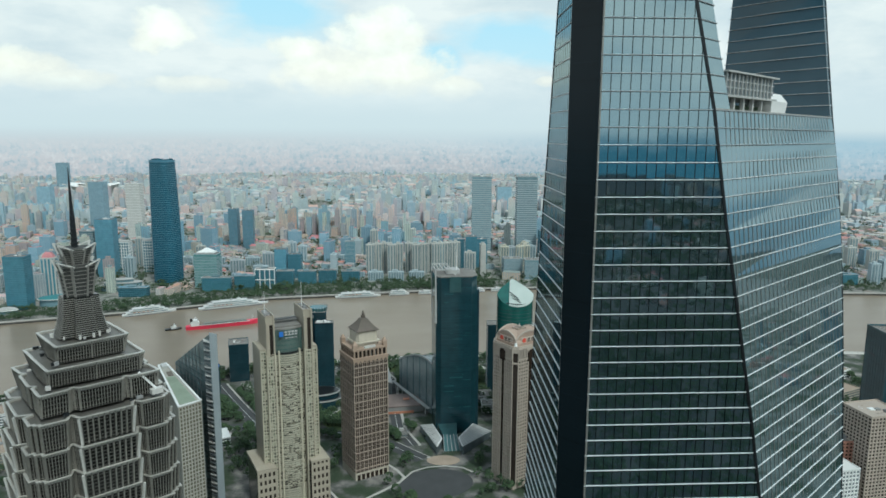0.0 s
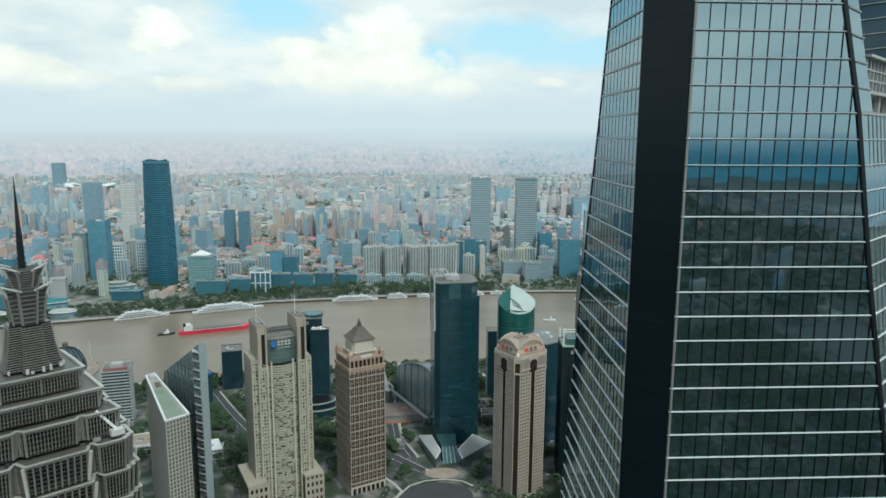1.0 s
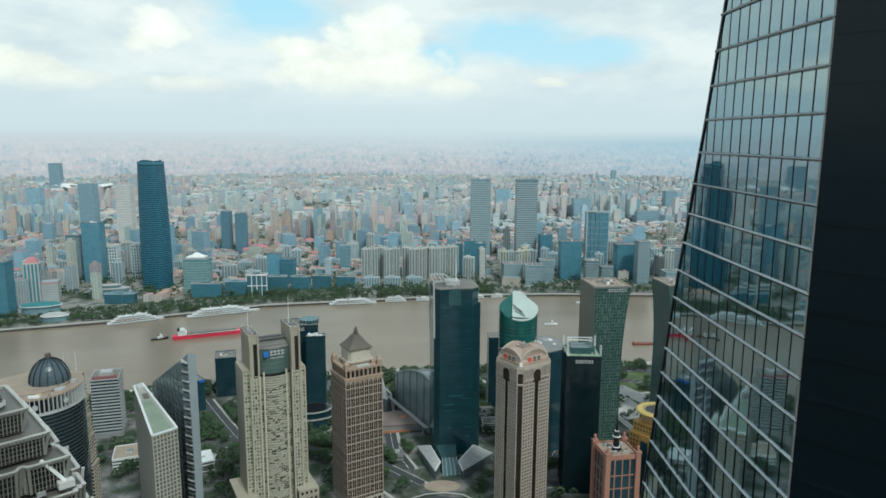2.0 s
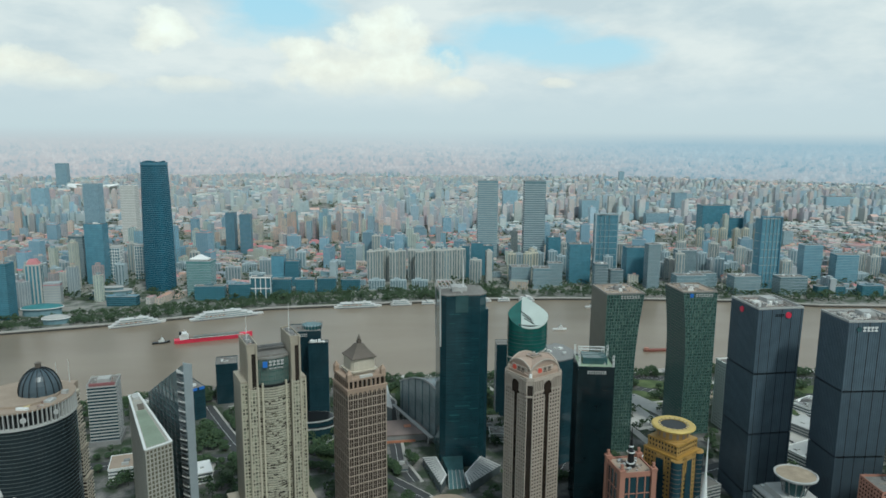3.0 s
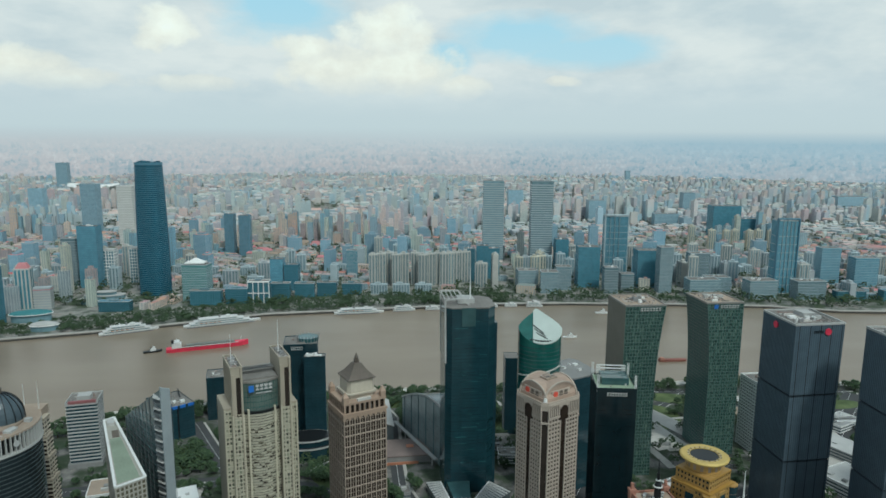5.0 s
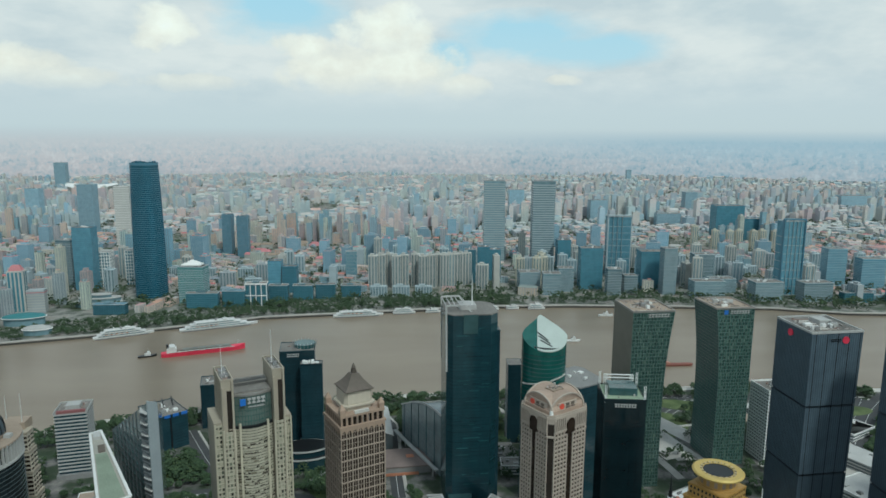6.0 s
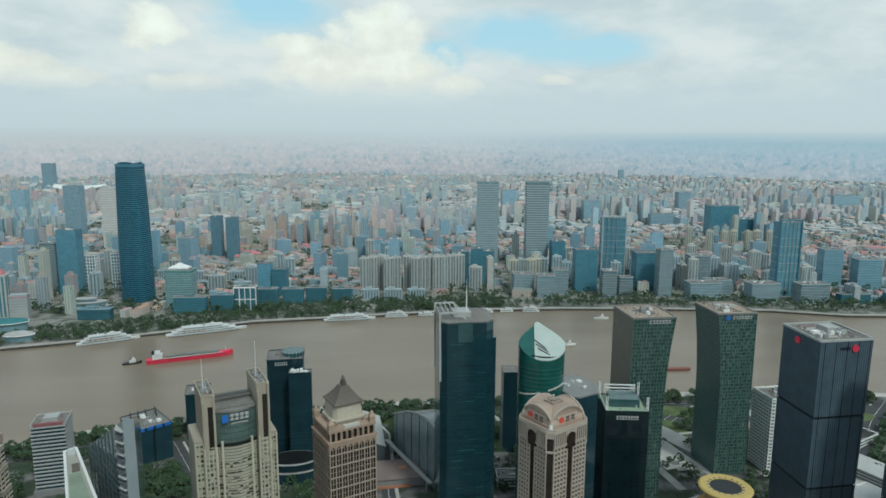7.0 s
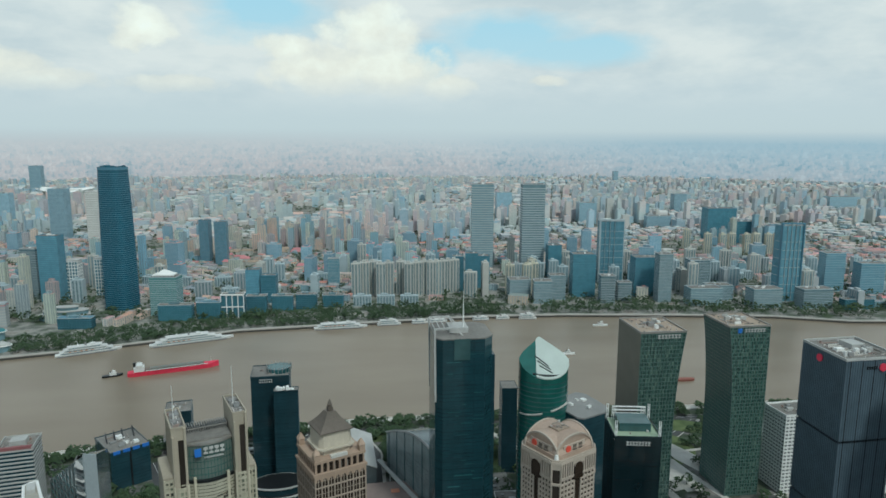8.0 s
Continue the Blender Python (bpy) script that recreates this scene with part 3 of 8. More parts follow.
build_ground()
bank_wall("quay_wall_far", "pale stone quay wall with a riverside walk", FAR_BANK, 1, 8, 2.4, M_QUAY)
bank_wall("quay_wall_near", "grey stone embankment with a riverside walk", NEAR_BANK, -1, 8, 1.2, M_PAVING)
bm = bmesh.new()
rows = [[bm.verts.new((x, along(FAR_BANK, x) - d, z)) for d, z in ((0.4, -2.0), (1.0, -2.0), (1.0, 1.2), (0.4, 1.2))] for x in [p[0] for p in FAR_BANK if abs(p[0]) <= 1500]]
for p, q in zip(rows, rows[1:]):
    for i in range(3):
        bm.faces.new((p[i], q[i], q[i + 1], p[i + 1]))
tagged(part("quay_fender", bm, solid("dark_quay_stone", (0.05, 0.048, 0.042), 0.7), None), "dark lower course along the quay", "quay", kind="structure")
build_backdrop()


def strip(name, label, pts, width, z, material, category):
    bm = bmesh.new()
    rows = []
    for i, p in enumerate(pts):
        a, b = Vector(pts[max(0, i - 1)]), Vector(pts[min(len(pts) - 1, i + 1)])
        d = (b - a).normalized()
        nn = Vector((-d.y, d.x)) * width / 2
        rows.append([bm.verts.new((p[0] + nn.x, p[1] + nn.y, z)), bm.verts.new((p[0] - nn.x, p[1] - nn.y, z))])
    for p, q in zip(rows, rows[1:]):
        bm.faces.new((p[1], q[1], q[0], p[0]))
    return tagged(part(name, bm, material, None), label, category, kind="structure")


def district_material():
    """Yards, planting and worn paving between the towers, at the size of a courtyard."""
    m, n, l, p = nodes_of("district_ground")
    a = tex_noise(n, l, 0.055, 7)
    b = tex_noise(n, l, 0.6, 4)
    c = ramp(n, l, a, [(0.38, (0.030, 0.048, 0.024)), (0.47, (0.052, 0.066, 0.042)), (0.53, (0.105, 0.105, 0.098)), (0.60, (0.17, 0.162, 0.15)), (0.70, (0.27, 0.25, 0.225))])
    l.new(mix(n, l, 1.0, c, math_node(n, l, "ADD", math_node(n, l, "MULTIPLY", b, 0.9), 0.55), "MULTIPLY"), p.inputs["Base Color"])
    p.inputs["Roughness"].default_value = 0.9
    return m


bm = bmesh.new()
rows = [[bm.verts.new((x, 300, 0.005)), bm.verts.new((x, along(NEAR_BANK, x) - 7.5, 0.005))] for x in range(-700, 701, 50)]
for p, q in zip(rows, rows[1:]):
    bm.faces.new((p[0], q[0], q[1], p[1]))
tagged(part("ground", bm, district_material(), None), "yards, planting and worn paving between the towers", "ground", kind="structure")

ROADS = [
    ([(-320, 560), (-200, 575), (-150, 585), (-80, 570), (-30, 545), (0, 515)], 14),
    ([(-215, 690), (-185, 640), (-150, 585), (-110, 520), (-60, 440), (-40, 380)], 12),
    ([(60, 515), (110, 560), (150, 640), (200, 700), (260, 760)], 13),
    ([(-8, 540), (-22, 575), (-30, 640), (-35, 700), (-60, 752)], 10),
    ([(10, 490), (0, 420), (-10, 300), (-20, 100)], 18),
    ([(60, 500), (150, 520), (240, 560), (320, 600), (430, 730), (470, 770)], 16),
    ([(-340, 662), (-230, 705), (-60, 745), (100, 758), (260, 766), (440, 765)], 9),
    ([(-420, 640), (-330, 560), (-250, 480), (-190, 380)], 12),
    ([(330, 420), (300, 540), (345, 640), (440, 760)], 13),
]
GRASS = grass_material()
for i, (line, w) in enumerate(ROADS):
    strip("road", "grey asphalt street between towers", line, w, 0.02 + 0.004 * i, M_ASPHALT, "road")
    strip("pavement", "pale paved footway beside the street", [(x + w * 0.62, y) for x, y in line], 3.0, 0.01 + 0.001 * i, M_PAVING, "pavement")
ob = part("road", prism(circle(29, 40, 0, 0, 22), -0.3, 0.1), M_ASPHALT, None)
ob.matrix_world = pose(10, 476, 0, 0, 0, 12)
tagged(ob, "broad asphalt turning place before the glass tower", "road", kind="structure")
strip("pavement", "pale curved kerb walk round the turning place", [(-70, 425), (-48, 448), (-30, 465), (-17, 478), (-14, 486), (-20, 497), (-32, 512), (-44, 527)], 2.4, 0.35, M_PAVING, "pavement")
strip("pavement", "pale curved kerb walk round the turning place", [(-17, 478), (-8, 494), (4, 501), (18, 503), (32, 500), (42, 490)], 1.6, 0.36, M_PAVING, "pavement")
for i, (line, w) in enumerate(ROADS):
    strip("trim", "painted white lane line", line, 0.28, 0.075 + 0.003 * i, M_WHITE, "lane line")
LAWNS = [(215, 700, 46, 60, -30), (250, 745, 60, 26, -15), (-200, 620, 30, 40, 20), (-78, 600, 34, 60, 15), (410, 730, 46, 22, 10), (120, 690, 60, 60, 0), (-330, 600, 60, 40, 20), (-20, 735, 80, 24, 6), (60, 690, 24, 60, 0), (-250, 640, 24, 60, 15), (350, 690, 30, 60, 30)]
for i, (x, y, w, d, rz) in enumerate(LAWNS):
    ob = part("lawn", prism(circle(w / 2, 24, 0, 0, d / 2), -0.3, 0.12 + 0.004 * i), GRASS, None)
    ob.matrix_world = pose(x, y, 0, 0, 0, rz)
    tagged(ob, "rough green lawn with worn patches", "lawn", kind="structure")
for i, (x, y, w, d, rz, mt, lb) in enumerate(((17, 513, 27, 17, 0, M_ROOF_TAN, "sand-coloured paved forecourt"), (222, 690, 20, 56, 28, M_PAVING, "pale paved park walk"), (205, 648, 30, 26, 20, M_PAVING, "grey paved plaza"), (300, 600, 40, 70, 25, M_PAVING, "pale paved yard"), (-190, 560, 46, 34, 10, M_PAVING, "grey paved yard"), (130, 590, 24, 50, 10, M_PAVING, "pale paved court"), (338, 640, 46, 170, 16, M_PAVING, "pale paved yard between towers"), (203, 690, 15, 120, 8, M_PAVING, "pale paved forecourt beside lawns"))):
    ob = part("pavement", prism(circle(w / 2, 28, 0, 0, d / 2) if mt is M_ROOF_TAN else rect(-w / 2, w / 2, -d / 2, d / 2), -0.2, 0.2 + 0.012 * i), mt, None)
    ob.matrix_world = pose(x, y, 0, 0, 0, rz)
    tagged(ob, lb, "pavement", kind="structure")

# pale park walks and yards near the river
for line, w in (([(150, 745), (172, 700), (186, 650), (196, 600)], 7), ([(205, 780), (200, 720), (216, 660), (232, 610)], 5), ([(290, 790), (330, 720), (345, 650), (352, 590)], 10),
                ([(385, 790), (370, 720), (362, 640)], 6), ([(150, 700), (200, 690), (250, 700), (300, 690)], 4), ([(-60, 748), (-52, 700), (-70, 640), (-95, 590)], 5), ([(-190, 690), (-160, 650), (-140, 610)], 6), ([(60, 750), (90, 700), (130, 660)], 5)):
    strip("pavement", "pale paved park walk between lawns", line, w, 0.32 + 0.001 * line[0][0] / 10, M_PAVING, "pavement")
# unseen asphalt added behind the start to keep the tower's mirrored ground dark
strip("road", "unseen dark asphalt sheet added to darken the tower glass reflection", [(0, 30), (0, -4300)], 3200, 0.05, M_ASPHALT, "road")


# ---- the great tower with the opening near its top ----
C0, BS, FAR = Vector((14.62, 56.25)), Vector((12.58, 58.45)), Vector((48.0, 91.6))
DA = Vector((math.cos(radians(0.8)), math.sin(radians(0.8))))
DB = Vector((math.cos(radians(89.2)), math.sin(radians(89.2))))
# how far the two near walls reach from the cut corner, and where the far edge of the long slanting wall stands
W_OF_Z = [(0, 31.5), (100, 27.5), (180, 22.0), (215, 18.5), (229, 16.0), (236.2, 14.7), (242, 13.5), (247.8, 12.3), (253.5, 11.15), (256.4, 10.7), (259.7, 10.1), (262.2, 9.6), (267.8, 8.2), (271, 7.5), (282, 4.9), (294, 2.0)]
B_OF_Z = [(0, 31.0), (100, 28.0), (180, 24.0), (217, 19.6), (225, 18.3), (233, 16.7), (240.4, 15.0), (247.4, 13.3), (253.6, 11.8), (258, 10.4), (262.3, 9.3), (267, 8.2), (272, 6.8), (282, 4.4), (294, 1.6)]
C_OF_Z = [(0, 58.0), (150, 62.5), (200, 68.0), (224.5, 70.9), (231, 71.9), (237.3, 72.9), (243.7, 74.1), (250, 75.4), (254.4, 76.6), (259.6, 78.1), (263, 79.3), (269.4, 81.0), (276, 82.7), (294, 87.0)]
SILL, LINTEL, CROWN, STOREY = 262.2, 282.0, 293.0, 1.45
PANE = 0.83


def outline(z, kind="all"):
    """The tower's plan at height z: the whole, or the near or the far leg beside the opening."""
    a, b, c = C0 + DA * along(W_OF_Z, z), BS + DB * along(B_OF_Z, z), Vector((FAR.x, along(C_OF_Z, z)))
    d = Vector((FAR.x - 2.2 - along(B_OF_Z, z), FAR.y))
    f1, f2 = FAR - Vector((0, 2.2)), FAR - Vector((2.2, 0))
    e, g = (c - a).normalized(), (d - b).normalized()
    if kind == "near":
        m = min(3.3, (c - a).length * 0.1 + 1.0)
        pts = [C0, a, a + e * m, b + g * m, b, BS]
    elif kind == "far":
        pts = [c, f1, f2, Vector((40.5 + 0.04 * (z - 270), FAR.y)), c - e * 0.9]
    else:
        pts = [C0, a, c, f1, f2, d, b, BS]
    return [(p.x, p.y) for p in pts]


def great_tower():
    t = thing("skyscraper", "tapering mirror-glass skyscraper with white floor fins and a high opening", "skyscraper", 0, 0)
    zs = [0, 60, 120, 180, 205, 217, 225, 230, 235, 240, 244, 248, 252, 256, 259, SILL]
    bm = bmesh.new()
    loft(bm, [(outline(z), z) for z in zs])
    part("shaft", bm, M_TOWER_GLASS, t)
    for kind in ("near", "far"):
        bm = bmesh.new()
        loft(bm, [(outline(z, kind), z) for z in (SILL, 267, 272, 277, LINTEL)])
        # far leg: the sky's reflection is put into a bluer glass colour
        part("leg", bm, M_TOWER_GLASS if kind == "near" else glass("sky_tinted_glass", (0.040, 0.098, 0.135), 0.2, 1.5), t, "mirror-glass leg beside the opening")
    bm = bmesh.new()
    loft(bm, [(outline(z), z) for z in (LINTEL, 288, CROWN)])
    part("bridge", bm, M_TOWER_GLASS, t, "glass bridge over the opening")
    part("sill", prism(outline(SILL, "all")[1:3] + outline(SILL, "all")[5:7], SILL + 0.03, SILL + 0.16), M_STEEL, t, "grey sill of the opening")
    # dark recessed corner strips with their ladder of shadowed joints
    p, q = C0, BS
    bm = bmesh.new()
    nrm = Vector((-(q - p).y, (q - p).x)).normalized()
    o = nrm * 0.12
    lo = [(p + (p - q).normalized() * -0.06 + o), (q + o), (q + (q - p).normalized() * -0.02 - nrm * 0.1), (p - nrm * 0.1)]
    ring = [(v.x, v.y) for v in lo]
    loft(bm, [(ring, 150), (ring, CROWN)])
    strip_glass = glass("black_strip", (0.006, 0.012, 0.016), 0.2, 1.3)
    part("corner_strip", bm, strip_glass, t, "dark recessed corner strip")
    for c2, way in ((p, DA), (q, DB)):
        s = c2 + way * 0.02
        b2 = bmesh.new()
        rod(b2, (s.x, s.y, 150), (s.x, s.y, CROWN), 0.085, k=6)
        part("corner_trim", b2, M_STEEL, t, "pale corner trim")
    for i in range(48):
        z = 224 + STOREY * i
        b2 = bmesh.new()
        s0, s1 = p + (q - p) * 0.05 + nrm * 0.12, p + (q - p) * 0.95 + nrm * 0.12
        bar(b2, (s0.x, s0.y, z), (s1.x, s1.y, z), 0.05, 0.14)
        part("corner_joint", b2, strip_glass, t)
    # floor fins
    levels = [SILL + STOREY * i for i in range(-70, 22)]
    for z in levels:
        kinds = ("near", "far") if SILL + 0.2 < z < LINTEL else ("all",)
        for kind in kinds:
            bm = bmesh.new()
            ring = outline(z, kind)
            loft(bm, [(grown(ring, 0.09), z), (grown(ring, 0.09), z + 0.03), (grown(ring, 0.04), z + 0.055)])
            lip = len(bm.faces)
            # black strip below the fin: its underside's shade put into colour
            loft(bm, [(grown(ring, 0.075), z - 0.06), (grown(ring, 0.075), z - 0.002)])
            bm.faces.ensure_lookup_table()
            for f in bm.faces[lip:]:
                f.material_index = 1
            # near fins above eye level take the darker copy, as if shaded
            part("floor_fin", bm, [M_FIN if z < 258.5 or kind == "far" else M_FIN_SHADED, M_JOINT], t)
    # dark upright joints between panes, one mesh for each face
    joints = []
    for s, dr, lab in ((C0, DA, 0), (BS, DB, 1)):
        side = Vector((dr.y, -dr.x)) if lab == 0 else Vector((-dr.y, dr.x))
        bm = bmesh.new()
        for k in range(1, 34):
            x = PANE * k
            if x > 29:
                continue
            # the joint runs up until the slanting edge cuts it
            top = CROWN
            table = B_OF_Z if lab else W_OF_Z
            for (z0, w0), (z1, w1) in zip(table, table[1:]):
                if w1 <= x <= w0:
                    top = z0 + (z1 - z0) * (w0 - x) / (w0 - w1)
            p = s + dr * x + side * (0.02 if lab == 0 else 0.004)
            bar(bm, (p.x, p.y, 150), (p.x, p.y, min(top, CROWN)), 0.05 if lab == 0 else 0.045)
        tagged(part("upright_joint", bm, M_JOINT, t), kind="stuff")
    for which in (0, 1):
        bm = bmesh.new()
        for k in range(1, 60):
            pts = []
            for z in (150, 180, 205, 225, 234, 243, 253, SILL):
                o = outline(z)
                a, c = (Vector(o[1]), Vector(o[2])) if which == 0 else (Vector(o[5]), Vector(o[6]))
                mid = (a + c) / 2
                e = (c - a).normalized()
                q = mid + e * (k - 30) * 0.95
                if abs((k - 30) * 0.95) < (c - a).length / 2:
                    nn = Vector((e.y, -e.x))
                    pts.append((q.x + nn.x * 0.03, q.y + nn.y * 0.03, z))
            for u, v in zip(pts, pts[1:]):
                bar(bm, u, v, 0.035)
        tagged(part("upright_joint", bm, M_STEEL, t), kind="stuff")
    # slanting edge trims beside the cut faces
    for which in (1, 2, 5, 6):
        bm = bmesh.new()
        rail(bm, [(*outline(z)[which], z) for z in (150, 180, 205, 225, 234, 243, 253, SILL, 271.3, 282, CROWN) if which != 5 or z <= SILL], 0.22 if which == 1 else 0.12)
        part("edge_trim", bm, M_DARK_METAL, t, "dark slanting edge trim")
    # single panes on the two faces that the flight passes
    rnd = random.Random(4)
    for s, dr, flip, rows in ((C0, DA, 1, range(-15, 7)), (BS, DB, -1, range(-9, 5))):
        nrm = Vector((dr.y, -dr.x)) * flip
        for r in rows:
            z = SILL + STOREY * r
            n = int((along(W_OF_Z if flip > 0 else B_OF_Z, z + STOREY) - 0.3) / PANE)
            for k in range(n):
                p, q = s + dr * (PANE * k + 0.04), s + dr * (PANE * (k + 1) - 0.04)
                bm = bmesh.new()
                ea, eb, ec = 0.010, rnd.uniform(-0.0016, 0.0016), rnd.uniform(-0.0016, 0.0016)
                tilt = [ea - eb - ec, ea + eb - ec, ea + eb + ec, ea - eb + ec]
                vs = [bm.verts.new((c.x + nrm.x * e, c.y + nrm.y * e, zz)) for (c, zz), e in zip(((p, z + 0.08), (q, z + 0.08), (q, z + STOREY - 0.08), (p, z + STOREY - 0.08)), tilt)]
                bm.faces.new(vs if flip > 0 else vs[::-1])
                part("pane", bm, M_TOWER_GLASS, t)
    # viewing terrace on the sill of the opening
    o = outline(SILL)
    a, c = Vector(o[1]), Vector(o[2])
    e = (c - a).normalized()
    inn = Vector((-e.y, e.x))
    d = thing("roof_pavilion", "pale glazed pavilion with slatted walls on the tower sill", "pavilion", a.x + e.x * 3.7 + inn.x * 0.8, a.y + e.y * 3.7 + inn.y * 0.8, math.degrees(math.atan2(e.y, e.x)), SILL + 0.18)
    part("room", cube(0, 11.6, 0, 4.5, 1.3, 3.2), M_GREY_GLASS, d)
    part("deck", cube(-0.2, 12.0, -0.3, 4.8, 1.1, 1.3), M_PALE, d)
    part("roof", cube(-0.3, 12.1, -0.4, 5.0, 3.2, 3.35), M_PALE, d)
    for i in range(13):
        part("slat", cube(0.9 * i, 0.9 * i + 0.12, -0.12, 0, 1.3, 3.2), M_PALE, d)
    for i in range(2):
        part("transom", cube(0, 11.6, -0.10, 0, 1.9 + 0.6 * i, 1.98 + 0.6 * i), M_PALE, d)
    part("planting", cube(0.6, 11, 0.6, 2.2, 0, 0.5), M_LEAF, d, "green planting under the deck")
    for i in range(6):
        part("post", cube(2.2 * i, 2.2 * i + 0.3, 0.0, 0.3, 0, 1.1), M_PALE, d)
    g = thing("roof_tank", "white rounded plant housing on the tower sill", "roof plant", a.x + e.x * 14.6 + inn.x * 0.6, a.y + e.y * 14.6 + inn.y * 0.6, math.degrees(math.atan2(e.y, e.x)), SILL + 0.18)
    bm = bmesh.new()
    loft(bm, [(rect(0, 4, 0, 3), 0), (rect(-0.2, 4.2, -0.1, 3.1), 1.1), (rect(0.5, 3.4, 0.4, 2.6), 1.9)])
    part("housing", bm, M_WHITE, g)


great_tower()


# ---- the stepped pagoda tower ----
def pagoda_plan(s, bay=0.0, notch=0.0):
    """A square with a middle bay standing out on each side and cut corners."""
    pts = []
    for q in range(4):
        c, sn = [(1, 0), (0, 1), (-1, 0), (0, -1)][q]
        loc = [(-s + notch, -s), (-s * 0.56, -s), (-s * 0.50, -s + bay), (-s * 0.43, -s + bay), (-s * 0.36, -s - bay * 0.55), (s * 0.36, -s - bay * 0.55), (s * 0.43, -s + bay), (s * 0.50, -s + bay), (s * 0.56, -s), (s - notch, -s)] if bay else [(-s + notch, -s), (0, -s - 0.35), (s - notch, -s)]
        if notch:
            loc += [(s - notch, -s + notch * 0.5), (s - notch * 0.5, -s + notch * 0.5), (s - notch * 0.5, -s + notch)]
        for x, y in loc:
            pts.append((x * c - y * sn, x * sn + y * c))
    return pts


M_PAGODA_GLASS = glass("grey_reflecting_glass", (0.016, 0.016, 0.015), 0.15, 1.45)
M_DECK = solid("dark_terrace_deck", (0.055, 0.055, 0.052), 0.8, 0, 0.5)
M_RAIL = solid("dim_steel_rail", (0.17, 0.16, 0.142), 0.45, 0.4, 0.5)
M_SILVER = solid("silver_steel", (0.28, 0.265, 0.235), 0.4, 0.45, 0.6)
M_EAVE = solid("dull_steel_eave", (0.54, 0.52, 0.475), 0.4, 0.4, 0.5)


def pagoda_tower():
    t = thing("pagoda_tower", "stepped silver-grey steel and glass tower rising to a spire", "skyscraper", -74.5, 145.4, 40)
    tiers = [(217.0, 213.2, 6.4, 0.0, 0.0), (213.0, 209.2, 8.8, 0.0, 0.0), (208.9, 204.0, 11.0, 0.7, 0.0), (203.5, 197.6, 13.2, 1.6, 1.6)]
    z = 197.6
    while z > 150:
        tiers.append((z, z - 5.6, 14.0 + (197.6 - z) * 0.02, 1.9, 2.4))
        z -= 5.6
    tiers.append((z, 0, 15.0, 1.9, 2.4))
    for i, (top, low, s, bay, notch) in enumerate(tiers):
        pts = pagoda_plan(s, bay, notch)
        floor_z = low if low > 0 else 0
        lean = grown(pts, 0.25)
        bm = bmesh.new()
        loft(bm, [(pts, floor_z), (lean, top - 0.75)])
        tier = part("tier", bm, M_PAGODA_GLASS, t)
        # flared eave
        bm = bmesh.new()
        rows = [[bm.verts.new((*p, zz)) for p in grown(lean, d)] for d, zz in ((0.1, top - 0.45), (0.42, top), (0.42, top + 0.14), (0.1, top + 0.18), (-0.2, top + 0.12), (-0.2, top - 0.8))]
        for ra, rb in zip(rows, rows[1:]):
            for j in range(len(pts)):
                bm.faces.new((ra[j], ra[(j + 1) % len(pts)], rb[(j + 1) % len(pts)], rb[j]))
        part("eave", bm, M_EAVE if i < 14 else M_STEEL, tier, "bright steel eave")
        if low == 0:
            zs2 = [2.4 * k for k in range(1, int(z / 2.4))]
            for zz in zs2[-20:]:
                part("rail", prism(grown(pts, 0.2), zz, zz + 0.3), M_STEEL, tier)
            continue
        # rails
        n = 5 if i < 3 else 7
        for k in range(n):
            f = (k + 0.5) / n
            ring = [(a[0] + (b[0] - a[0]) * f, a[1] + (b[1] - a[1]) * f) for a, b in zip(pts, lean)]
            zz = low + (top - low) * f
            part("rail", prism(grown(ring, 0.11), zz, zz + 0.09), M_RAIL, tier)
        # uprights
        bm = bmesh.new()
        kk = len(pts)
        for j in range(kk):
            a, b = Vector(pts[j]), Vector(pts[(j + 1) % kk])
            a2, b2 = Vector(lean[j]), Vector(lean[(j + 1) % kk])
            middle = bool(bay) and j % (kk // 4) == 4
            cnt = 9 if middle and bay > 1 else max(1, round((b - a).length / 0.55))
            for q in range(cnt + 1):
                f = q / cnt
                p, r = a.lerp(b, f), a2.lerp(b2, f)
                e = (b - a).normalized()
                o = Vector((e.y, -e.x)) * 0.16
                bar(bm, (p.x + o.x, p.y + o.y, low), (r.x + o.x * 1.6, r.y + o.y * 1.6, top), (0.26 if middle and bay > 1 else 0.12) if 0 < q < cnt else 0.26)
        tagged(part("upright", bm, M_SILVER, tier), kind="stuff")
        if bay > 1:
            for j in range(kk):
                if j % (len(pts) // 4) in (4, 5):
                    bm = bmesh.new()
                    bar(bm, (*grown(pts, 0.25)[j], low), (*grown(lean, 0.75)[j], top), 0.42)
                    part("bay_fin", bm, M_STEEL_LIGHT, tier, "bright slanting steel fin")
        part("terrace", prism(grown(lean, -0.22), top - 0.72, top - 0.62), M_DECK, tier)
    # shaft under the spire: a flaring stack of small storeys
    def cross(s):
        return [(-s, -s * 0.62), (-s * 0.45, -s * 0.62), (-s * 0.45, -s), (s * 0.45, -s), (s * 0.45, -s * 0.62), (s, -s * 0.62), (s, s * 0.62), (s * 0.45, s * 0.62), (s * 0.45, s), (-s * 0.45, s), (-s * 0.45, s * 0.62), (-s, s * 0.62)]
    prof = [(217.2, 4.9), (219.0, 4.3), (221.5, 3.8), (225.8, 3.4)]
    bm = bmesh.new()
    loft(bm, [(cross(s), zz) for zz, s in prof])
    part("neck", bm, M_PAGODA_GLASS, t)
    for k in range(19):
        zz = 217.4 + 0.44 * k
        s = along([(a, b) for a, b in prof], zz)
